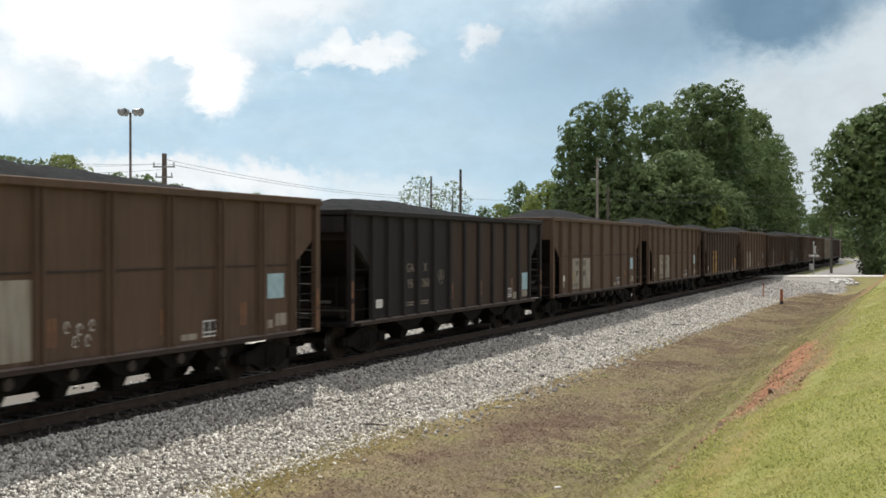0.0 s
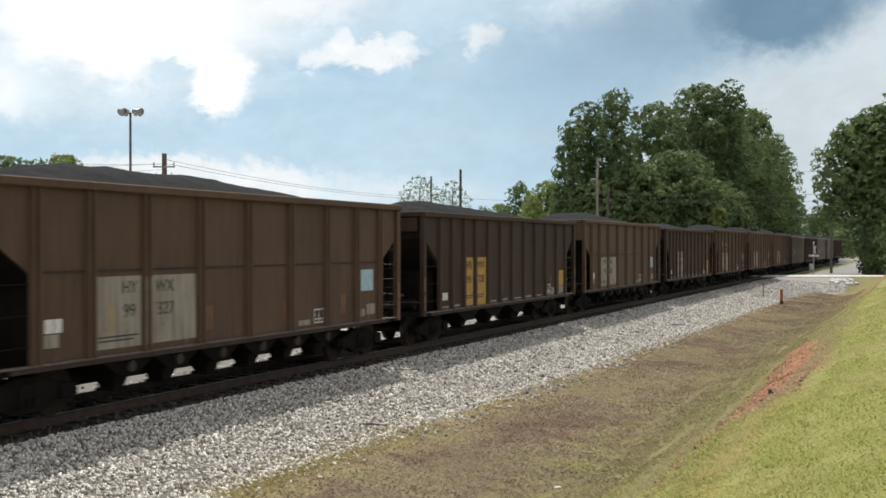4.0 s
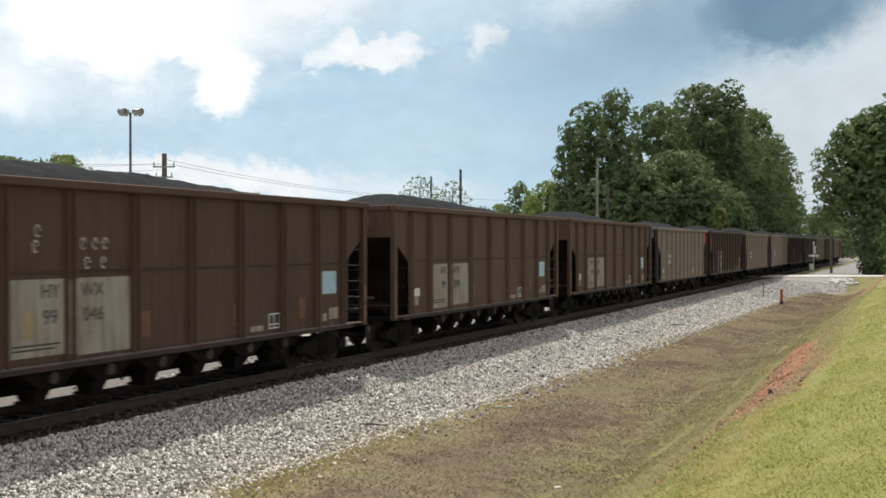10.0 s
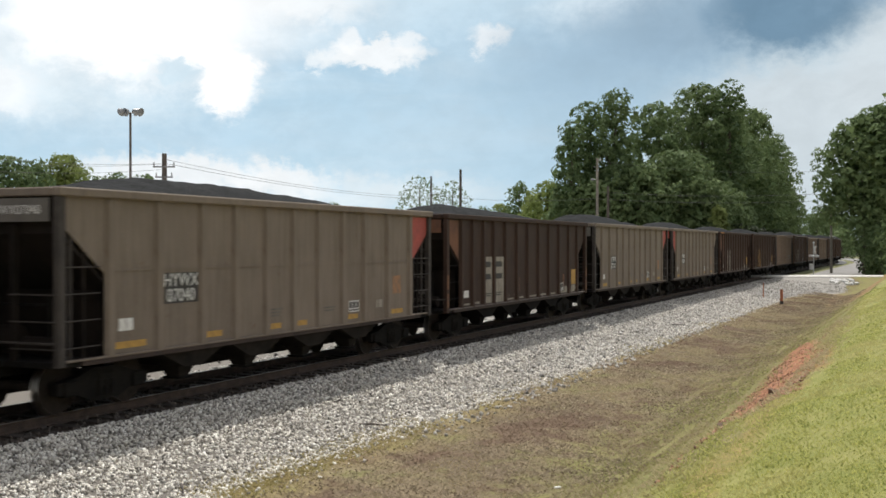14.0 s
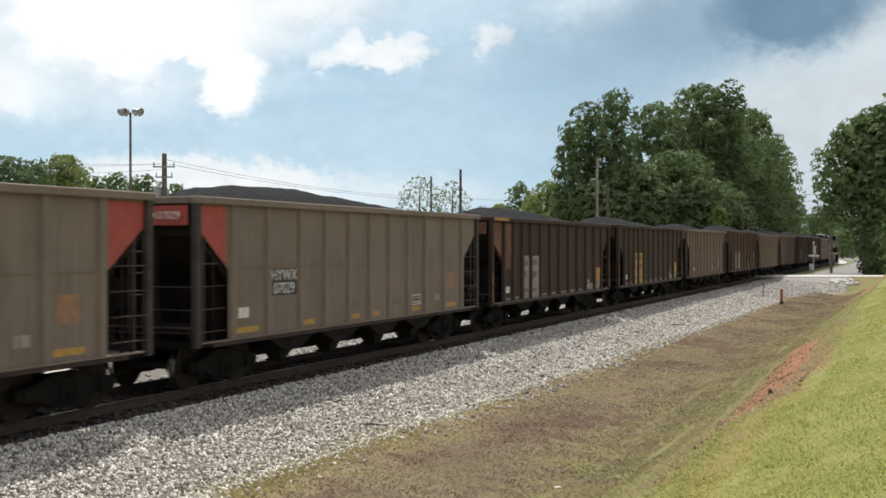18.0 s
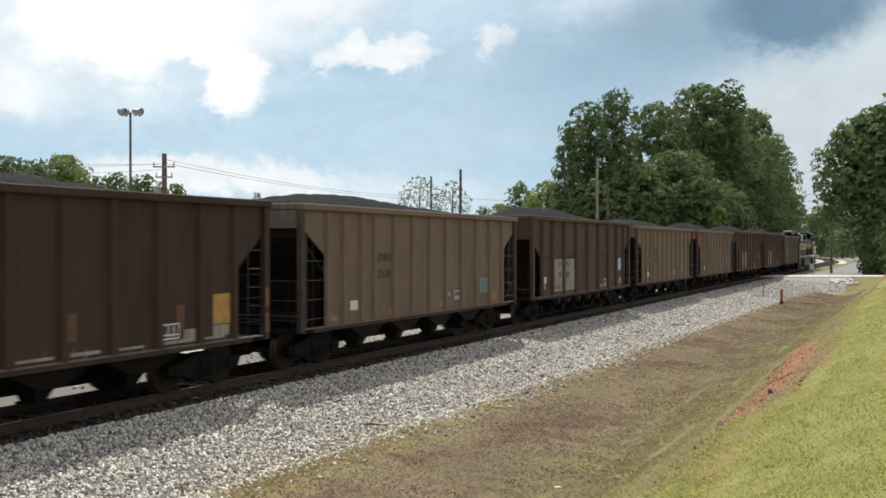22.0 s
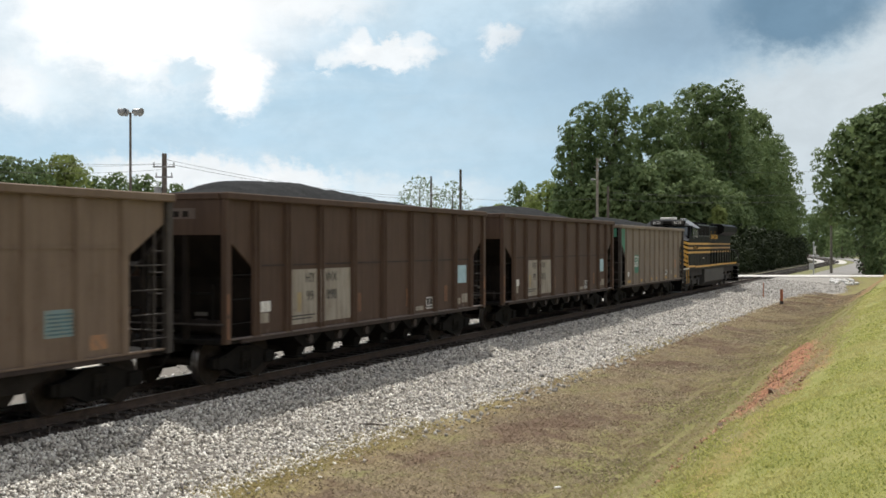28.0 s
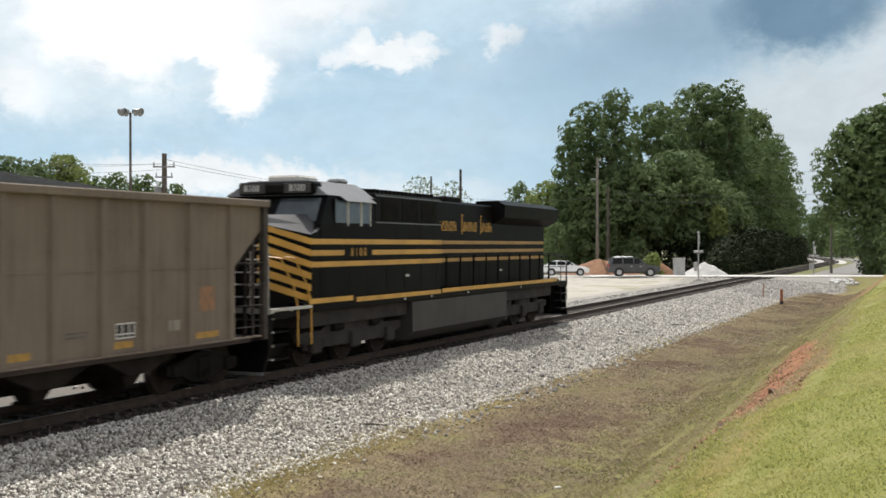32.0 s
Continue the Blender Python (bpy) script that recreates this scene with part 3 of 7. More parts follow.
def wheelset(parent, y, r=0.46, label=""):
    """An axle with two wheels, lying along x."""
    if r in WHEEL_MESH:
        return part("wheelset", WHEEL_MESH[r], None, parent, label, (0, y, 0))
    bm = bmesh.new()
    rod(bm, (-0.95, 0, 0), (0.95, 0, 0), 0.085, 10)
    for sx in (-1, 1):
        rod(bm, (sx * 0.70, 0, 0), (sx * 0.735, 0, 0), r + 0.03, 24)
        rod(bm, (sx * 0.735, 0, 0), (sx * 0.83, 0, 0), r, 24)
        rod(bm, (sx * 0.83, 0, 0), (sx * 0.86, 0, 0), r * 0.42, 14)
        rod(bm, (sx * 0.95, 0, 0), (sx * 1.15, 0, 0), 0.10, 10)
    for f in bm.faces:
        rad = sum((Vector((0, v.co.y, v.co.z)).length for v in f.verts)) / len(f.verts)
        if rad > r - 0.01 and abs(f.normal.x) < 0.5:
            f.material_index = 1
    WHEEL_MESH[r] = mesh_from(bm, "wheelset", [M_WHEEL, M_TREAD])
    return part("wheelset", WHEEL_MESH[r], None, parent, label, (0, y, 0))


FRAME_MESH = {}


def truck(car, y, z=0.46):
    """A two-axle freight truck: bolster, two side frames, two wheelsets."""
    tr = part("truck", boxes((-1.15, -0.2, -0.05, 1.15, 0.2, 0.22), bev=0.03), M_UNDER, car, "grimy cast-steel truck", (0, y, z))
    for sx in (-1, 1):
        if sx not in FRAME_MESH:
            bm = bmesh.new()
            x0, x1 = (0.96, 1.12) if sx > 0 else (-1.12, -0.96)
            prism(bm, [(-1.18, 0.10), (-1.18, -0.10), (-0.72, -0.12), (-0.36, -0.28), (0.36, -0.28), (0.72, -0.12), (1.18, -0.10), (1.18, 0.10), (0.75, 0.16), (0.32, 0.30), (-0.32, 0.30), (-0.75, 0.16)], x0, x1)
            for yy in (-0.89, 0.89):
                box(bm, x0 - 0.02, yy - 0.16, -0.14, x1 + 0.05, yy + 0.16, 0.13, 0.02)
            for yy in (-0.16, 0, 0.16):
                rod(bm, (sx * 1.12, yy, -0.2), (sx * 1.12, yy, 0.08), 0.06, 8)
            FRAME_MESH[sx] = mesh_from(bm, "side_frame", M_UNDER)
        part("side_frame", FRAME_MESH[sx], None, tr)
    for yy in (-0.89, 0.89):
        wheelset(tr, yy)
    return tr


M_SEAM = plain("rusty_seam", (0.05, 0.032, 0.025), (0.03, 0.02, 0.016), 0.85)
M_LADDER = plain("dusty_ladder_steel", (0.06, 0.049, 0.041), (0.032, 0.026, 0.022), 0.8)
# rubbed flange steel, with the light its edge catches put into the colour
M_FLANGE = plain("rubbed_highlight_flange_steel", (0.17, 0.135, 0.12), (0.085, 0.065, 0.058), 0.7, 0, 5)
M_GREYINK = plain("faded_grey_ink", (0.15, 0.135, 0.115), None, 0.7)
M_GATECAP = plain("dusty_gate_cap", (0.055, 0.041, 0.033), (0.03, 0.024, 0.02), 0.85)
BASES = {}


def hopper_base(style, colour, top):
    """A loaded hopper car with no markings; style is panel or ribbed."""
    key = (style, colour, top)
    paint = PAINT[colour]
    car = thing("hopper_car", Matrix(), "", "freight car")
    zt, zs, HALF = top, 0.98, HALVES[style]
    ladder = style in ("ribbed", "tan_ribbed")
    zj = 2.86 if style == "tan_ribbed" else 2.46
    inset, (cut_a, cut_b) = INSET[style], CUT[style]
    # side sheets with the ends cut away below the corner
    for sx in (-1, 1):
        q = inset if sx > 0 else 0.8
        o = [(-HALF, zt), (-HALF, zt - cut_a), (-HALF + q, zt - cut_b), (-HALF + q, zs), (HALF - q, zs), (HALF - q, zt - cut_b), (HALF, zt - cut_a), (HALF, zt)]
        bm = prism(bmesh.new(), o, sx * 1.48, sx * 1.51)
        sh = part("side_sheet", bm, paint, car)
        ys = RIBS[style]
        w, d = (0.075, 0.09) if style == "panel" else (0.09, 0.08)
        x0, x1 = sx * 1.51, sx * (1.51 + d)
        bm = bmesh.new()
        o = [(x0, -w - 0.03), (x1, -w + 0.02), (x1, w - 0.02), (x0, w + 0.03)]
        if style == "panel":
            g = x0 + sx * 0.03
            o = [(x0, -0.125), (x1, -0.10), (x1, -0.055), (g, -0.035), (g, 0.035), (x1, 0.055), (x1, 0.10), (x0, 0.125)]
        prism(bm, o, zs, zt - 0.1, "z")
        rib = mesh_from(bm, "rib", paint)
        for y in ys:
            part("rib", rib, None, car, at=(0, y, 0))
        if style != "dark_ribbed":
            part("seam", boxes(*[(min(x0, x0 + sx * 0.02), a + 0.12, zj, max(x0, x0 + sx * 0.02), b - 0.12, zj + 0.04) for a, b in zip(ys, ys[1:])]), M_SEAM if style == "panel" else paint, car, "horizontal welded seam")
        a, b = sorted((sx * 1.40, sx * 1.56))
        part("side_sill", boxes((a, -HALF + 0.6, zs - 0.10, b, HALF - 0.6, zs + 0.02), bev=0.012), M_SEAM, car, "grimy rust-dark side sill")
        a, b = sorted((sx * 1.50, sx * 1.585))
        part("sill_flange", boxes((a, -HALF + 0.2, zs - 0.012, b, HALF - 0.2, zs + 0.024), bev=0.008), M_FLANGE if not ladder else paint, car, "narrow pale flange along the sill")
        a, b = sorted((sx * 1.46, sx * 1.65))
        part("top_chord", boxes((a, -HALF - 0.04, zt - 0.13, b, HALF + 0.04, zt + 0.02), bev=0.02), paint, car)
    for sy in (-1, 1):
        a, b = sorted((sy * (HALF - 0.12), sy * (HALF + 0.06)))
        part("end_chord", boxes((-1.45, a, zt - 0.13, 1.45, b, zt + 0.015), bev=0.02), paint, car)
        # end sheet: upright at the top, then sloping in to the hoppers
        ye = sy * HALF
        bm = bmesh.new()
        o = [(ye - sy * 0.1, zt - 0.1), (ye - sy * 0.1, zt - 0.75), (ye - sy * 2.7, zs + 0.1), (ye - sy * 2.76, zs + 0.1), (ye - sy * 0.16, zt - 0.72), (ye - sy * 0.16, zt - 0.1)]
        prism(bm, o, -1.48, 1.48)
        part("end_sheet", bm, M_ENDDARK, car, "grimy sloping end sheet, coloured dark for the recess shade")
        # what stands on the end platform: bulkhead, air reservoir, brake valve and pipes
        # bulkhead added to block bright ground seen between the cars
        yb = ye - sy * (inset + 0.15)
        part("bolster_web", boxes((-1.45, yb - 0.02, 0.9, 1.3, yb + 0.02, zt - 0.75 - 2.05 * (inset + 0.05) / 2.6)), M_ENDDARK, car, "bulkhead added over the bolster, coloured dark for the recess shade")
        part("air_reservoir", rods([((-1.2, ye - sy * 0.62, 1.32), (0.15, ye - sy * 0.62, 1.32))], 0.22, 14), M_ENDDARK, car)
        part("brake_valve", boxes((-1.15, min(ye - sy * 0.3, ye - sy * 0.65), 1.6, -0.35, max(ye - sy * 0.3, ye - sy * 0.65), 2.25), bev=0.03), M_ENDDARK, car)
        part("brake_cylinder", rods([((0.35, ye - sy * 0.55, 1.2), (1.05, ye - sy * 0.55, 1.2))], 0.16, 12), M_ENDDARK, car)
        part("brake_pipe", rods([((0.9, ye - sy * 0.5, 1.0), (0.9, ye - sy * 0.5, 2.1)), ((-0.5, ye - sy * 0.5, 1.9), (0.9, ye - sy * 0.5, 1.9)), ((0.2, ye - sy * 0.4, 1.0), (0.2, ye - sy * 0.4, 2.3))], 0.028), M_UNDER, car)
        if style in ("panel", "dark_ribbed"):
            part("brake_stencil", boxes((0.3, ye - sy * 0.715 - 0.005, 1.42, 0.62, ye - sy * 0.715 + 0.005, 1.5), (0.34, ye - sy * 0.715 - 0.005, 1.3, 0.58, ye - sy * 0.715 + 0.005, 1.36)), M_GREYINK, car, "faded stencil bars")
        a, b = sorted((ye, ye - sy * 1.05))
        part("end_platform", boxes((-1.5, a, 0.88, 1.5, b, 0.98), (-0.3, min(ye, ye - sy * 3), 0.7, 0.3, max(ye, ye - sy * 3), 0.95), bev=0.01), M_UNDER, car, "black end platform")
        for sx in (-1, 1):
            a, b = sorted((sx * 1.47, sx * 1.6))
            c, d = sorted((ye + sy * 0.02, ye - sy * (0.15 if ladder else 0.17)))
            part("corner_post", boxes((a, c, 0.9, b, d, zt - 0.1), bev=0.01), M_LADDER if ladder else paint, car)
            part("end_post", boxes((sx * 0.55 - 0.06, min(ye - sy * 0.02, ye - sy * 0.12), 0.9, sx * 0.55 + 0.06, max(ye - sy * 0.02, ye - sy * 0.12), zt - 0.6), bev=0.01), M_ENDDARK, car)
            if ladder:
                for dd in (0.38, 0.7):
                    yy = ye - sy * dd
                    part("inner_post", boxes((min(sx * 1.44, sx * 1.49), yy - 0.03, 0.98, max(sx * 1.44, sx * 1.49), yy + 0.03, zt - cut_a - (cut_b - cut_a) * dd / inset), bev=0.008), M_LADDER if dd < 0.5 else M_ENDDARK, car)
            zz = [1.2, 1.65, 2.1, 2.55] if ladder else [1.3, 1.8, 2.3]
            for z in zz:
                part("ladder_rung", rods([((sx * 1.58, ye, z), (sx * 1.52, ye - sy * 1.05, z))], 0.013), M_LADDER if ladder else M_UNDER, car)
            if sx * sy > 0:
                for z in (1.2, 1.6, 2.0, 2.4, 2.8, 3.2):
                    part("grab_bar", rods([((sx * 1.02, ye + sy * 0.04, z), (sx * 1.56, ye + sy * 0.04, z))], 0.016), M_LADDER, car)
                part("ladder_stile", rods([((sx * 1.02, ye + sy * 0.04, 1.0), (sx * 1.02, ye + sy * 0.04, zt - 0.4))], 0.022), M_LADDER, car)
            else:
                for z in zz[:3] if ladder else zz[:1]:
                    part("grab_bar", rods([((sx * 0.55, ye + sy * 0.04, z), (sx * 1.56, ye + sy * 0.04, z))], 0.013), M_LADDER if ladder else M_UNDER, car)
        part("end_rail", rods([((-1.56, ye + sy * 0.06, 1.3), (1.56, ye + sy * 0.06, 1.3))], 0.02), M_LADDER, car)
        if style in ("panel", "tan_ribbed"):
            h = 0.85 if style == "panel" else 0.55
            part("end_top_sheet", boxes((-1.46, min(ye - sy * 0.02, ye + sy * 0.02), zt - h, 1.46, max(ye - sy * 0.02, ye + sy * 0.02), zt - 0.12)), paint, car, "painted upper end sheet")
        yc = ye + sy * 0.1
        bm = boxes((-0.14, min(yc - sy * 0.5, yc + sy * 0.35), 0.74, 0.14, max(yc - sy * 0.5, yc + sy * 0.35), 0.98), (-0.2, min(yc + sy * 0.3, yc + sy * 0.62), 0.70, 0.17, max(yc + sy * 0.3, yc + sy * 0.62), 1.0), bev=0.04)
        part("coupler", bm, M_UNDER, car, "knuckle coupler")
        part("air_hose", rods([((0.35, yc + sy * 0.1, 0.75), (0.3, yc + sy * 0.3, 0.45)), ((0.3, yc + sy * 0.3, 0.45), (0.2, yc + sy * 0.62, 0.42))], 0.025), M_UNDER, car)
        truck(car, sy * (5.85 if style == "panel" else 5.8))
    part("centre_sill", boxes((-0.22, -6.2, 0.66, 0.22, 6.2, 1.0)), M_UNDER, car)
    part("gate_beam", boxes((-0.17, -5.0, 0.33, 0.17, 5.0, 0.66), bev=0.02), M_UNDER, car, "black beam that carries the outlet gates")
    # hopper pockets below the sill, each with two narrow chutes
    ys = (-3.5, -1.2, 1.2, 3.5) if style != "panel" else (-3.6, -2.2, -0.75, 0.75, 2.2, 3.6)
    w, zb = (1.12, 0.56) if style != "panel" else (0.8, 0.58)
    foot = 0.30 if style != "panel" else 0.24
    dusty = M_POCKETGREY if ladder else M_POCKET
    for y in ys:
        bm = bmesh.new()
        prism(bm, [(y - w, zs - 0.06), (y + w, zs - 0.06), (y + foot, zb), (y - foot, zb)], -1.36, 1.36)
        pk = part("hopper_pocket", bm, dusty, car)
        for sx in (-1, 1):
            a, b = sorted((sx * 0.72, sx * 1.2))
            part("outlet_chute", frustum([[(a, y - foot + 0.02, zb + 0.02), (b, y - foot + 0.02, zb + 0.02), (b, y + foot - 0.02, zb + 0.02), (a, y + foot - 0.02, zb + 0.02)],
                                          [(a + 0.08, y - 0.13, 0.33), (b - 0.08, y - 0.13, 0.33), (b - 0.08, y + 0.13, 0.33), (a + 0.08, y + 0.13, 0.33)]]), dusty, pk)
            part("outlet_gate", boxes((a + 0.02, y - 0.2, 0.29, b - 0.02, y + 0.2, 0.335), bev=0.008), M_UNDER, pk)
            if style == "panel":
                part("gate_cap", rods([((sx * 1.36, y, 0.74), (sx * 1.44, y, 0.74))], 0.105, 12), M_GATECAP, pk, "round gate shaft cap")
    return car


def coal_heap(car, top, seed, peak, half):
    """The coal load: a long heap with low humps."""
    bm = bmesh.new()
    ny, nx = 110, 20
    g = []
    for i in range(ny + 1):
        y = (half - 0.2) * (2 * i / ny - 1)
        k = i / ny
        env = smooth(0.0, 0.2 + 0.06 * math.sin(seed), k) * (1 - 0.55 * smooth(0.3, 0.8, k)) * (1 - smooth(0.66, 0.96, k))
        h = peak * env * (0.95 + 0.06 * math.sin(y * 0.9 + seed) + 0.03 * math.sin(y * 2.1 + seed * 2))
        row = []
        for j in range(nx + 1):
            x = -1.45 + 2.9 * j / nx
            c = max(0.0, 1 - (abs(x) / 1.45) ** 2.2)
            z = top - 0.12 + (h + 0.1) * c + (0.05 * noise.noise((x * 2.5, y * 2.5, seed)) + 0.03 * noise.noise((x * 8, y * 8, seed))) * c
            row.append(bm.verts.new((x, y, z)))
        g.append(row)
    for i in range(ny):
        for j in range(nx):
            bm.faces.new((g[i][j], g[i][j + 1], g[i + 1][j + 1], g[i + 1][j]))
    part("coal_load", bm, M_COAL, car, "heaped black coal", smooth=True)


# counted from the engine: style, colour, top height
CARS = [
    ("ribbed", "grey", 3.86), ("panel", "brown", 3.98), ("panel", "brown", 3.98), ("tan_ribbed", "tan", 3.86), ("tan_ribbed", "tan", 3.86),
    ("panel", "brown", 3.98), ("tan_ribbed", "tan", 3.86), ("dark_ribbed", "umber", 3.86), ("dark_ribbed", "rust", 3.84), ("ribbed", "grey", 3.86),
    ("ribbed", "grey", 3.86), ("dark_ribbed", "rust", 3.84), ("ribbed", "grey", 3.86), ("panel", "tan_brown", 3.98), ("panel", "tan_brown", 3.98),
    ("panel", "brown", 3.98), ("dark_ribbed", "rust", 3.84), ("panel", "tan_brown", 3.98), ("dark_ribbed", "umber", 3.86), ("panel", "tan_brown", 3.98),
    ("panel", "tan_brown", 3.98), ("dark_ribbed", "dark", 3.80), ("panel", "tan_brown", 3.98), ("panel", "brown", 3.98),
]
END_AT = 378.8           # where the last car's far end is at the start
# how far each car stands off its even place in the train
MID = {"panel": 7.03, "dark_ribbed": 6.96, "ribbed": 7.24, "tan_ribbed": 7.1}
SHIFT = {5: 0.07, 13: -0.22, 14: -0.15, 15: -0.08, 8: -0.38, 11: -0.38, 10: -0.08, 9: -0.03, 0: 0.07}


def train_run(t):
    """Metres that the train has gone at t seconds."""
    return 11.04 * t + 0.0053 * t * t


hoppers = []
rnd = random.Random(5)
for n, (style, colour, top) in enumerate(CARS):
    key = (style, colour, top)
    if key in BASES:
        car = copy_thing(BASES[key], Matrix())
    else:
        car = BASES[key] = hopper_base(*key)
    hoppers.append(car)
for n, car in enumerate(hoppers):
    coal_heap(car, CARS[n][2], n * 1.7, 0.40 + 0.1 * rnd.random(), HALVES[CARS[n][0]])


# ---------------------------------------------------------------- markings of the hopper cars
CHIP = {}


def patch(car, y0, y1, z0, z1, mat, name="paint_patch", x=1.514, label=""):
    """A flat painted patch on the near side, a few millimetres proud."""
    key = (round(y1 - y0, 2), round(z1 - z0, 2), mat.name)
    if key not in CHIP:
        w, h = (y1 - y0) / 2, (z1 - z0) / 2
        CHIP[key] = mesh_from(boxes((-0.004, -w, -h, 0.001, w, h)), name, mat)
    return part(name, CHIP[key], None, car, label, (x, (y0 + y1) / 2, (z0 + z1) / 2))


def words(car, text, y, z, h, mat, x=1.519):
    return part("lettering", lettering(text, h, mat), None, car, at=(x, y, z))


def outline_box(car, y0, y1, z0, z1, mat):
    """A black stencil box with white rules round and in it."""
    patch(car, y0, y1, z0, z1, M_BLACK, "stencil_box", label="black stencil box with white rules")
    r = 0.025
    for a in (y0, y0 + (y1 - y0) * 0.33, y0 + (y1 - y0) * 0.67, y1 - r):
        patch(car, a, a + r, z0, z1, mat, "stencil_rule", 1.5175)
    for b in (z0, z0 + (z1 - z0) * 0.25, z1 - r):
        patch(car, y0, y1, b, b + r, mat, "stencil_rule", 1.519)


def corner_patch(car, style, zt, sign, mat):
    """The painted corner above the cut end of the side sheet."""
    e, inset, (a, b) = sign * HALVES[style], INSET[style], CUT[style]
    k = (b - a) / inset
    o = [(e - sign * 0.1, zt - 0.16), (e - sign * 0.1, zt - a - k * 0.1), (e - sign * (inset - 0.1), zt - b + k * 0.1), (e - sign * (inset - 0.1), zt - 0.16)]
    part("corner_panel", prism(bmesh.new(), o, 1.509, 1.515), mat, car, "painted corner panel")


def end_plate(car, half, zt, mat, text=None):
    """The upper plate of the near end, with the car's number."""
    y = -half - 0.027
    part("end_plate", boxes((-1.4, y - 0.004, zt - 0.55, 1.4, y + 0.004, zt - 0.16)), mat, car)
    if text:
        ob = words(car, text, y, zt - 0.36, 0.16, M_STENCIL)
        ob.matrix_basis = Matrix.Translation((0.62, y - 0.008, zt - 0.36)) @ Matrix.Rotation(radians(-90), 4, "Z")


def bars(car, y0, y1, z, mat, n=2, h=0.035):
    for i in range(n):
        patch(car, y0, y1 - 0.12 * i * (y1 - y0), z - i * 0.07, z - i * 0.07 + h, mat, "stencil_bar", 1.5165)


def mark_panel_car(car, n, left, right, number):
    rr = random.Random(n)
    zt = CARS[n][2]
    for a, b in ((-4.68, -3.45), (-3.2, -1.74)):
        patch(car, a, b, 1.1 + rr.uniform(-0.03, 0.03), 2.37, M_WHITE, "white_panel")
    for a in (-3.43, -3.275):
        patch(car, a, a + 0.045, 1.12, 2.35, M_WORNPANEL, "painted_rib_strip", 1.602, "number panel paint worn thin on the rib")
    if left:
        words(car, left, -3.78, 2.16, 0.24, M_BLACK)
        words(car, number[0], -3.78, 1.74, 0.25, M_BLACK)
    else:
        bars(car, -4.3, -3.5, 2.1, M_BLACK, 2, 0.05)
    words(car, right, -2.78, 2.16, 0.24, M_BLACK)
    words(car, number[1], -2.75, 1.74, 0.25, M_BLACK)
    bars(car, -4.6, -3.55, 1.3, M_BLACK, 2, 0.03)
    patch(car, -4.35, -4.17, 1.4, 1.85, M_PALEYELLOW, "yellow_streak", 1.5165)
    patch(car, -5.87, -5.68, 1.48, 1.71, M_STENCIL, "white_tag")
    patch(car, -5.66, -5.47, 1.48, 1.71, M_STENCIL, "white_tag")
    patch(car, -5.88, -5.55, 1.24, 1.46, M_WHITE, "white_tag")
    for y in (-1.45, 1.45, 4.1):
        c = M_RUSTSTRIP
        patch(car, y, y + 0.07, 1.25, 1.72, c, "orange_strip")
        patch(car, y + 0.13, y + 0.2, 1.25, 1.72, c, "orange_strip")
    outline_box(car, 2.78, 3.41, 1.1, 1.43, M_STENCIL)
    patch(car, 2.08, 2.58, 1.08, 1.2, M_WHITE, "worn_stencil")
    patch(car, 5.13, 5.8, 1.76, 2.3, M_TEAL, "blue_placard", label="pale blue placard")
    patch(car, 5.13, 5.33, 1.12, 1.3, M_WHITE, "worn_stencil")
    patch(car, 5.45, 5.9, 1.15, 1.42, M_WHITE, "worn_stencil")
    for z in (1.0, 1.5):
        for y in (-7.2, 7.15):
            part("rust_strip", boxes((1.601, y - 0.04, z, 1.604, y + 0.05, z + 0.42)), M_RUSTSTRIP, car)
    part("worn_end_number", boxes((-0.75, -7.281, zt - 0.52, 0.85, -7.271, zt - 0.3)), M_WORN, car, "worn pale number on the end sheet")
    for i in range(6):
        part("stencil_bar", boxes((-0.62 + i * 0.23, -7.285, zt - 0.48, -0.47 + i * 0.23, -7.282, zt - 0.36)), M_ENDDARK, car)


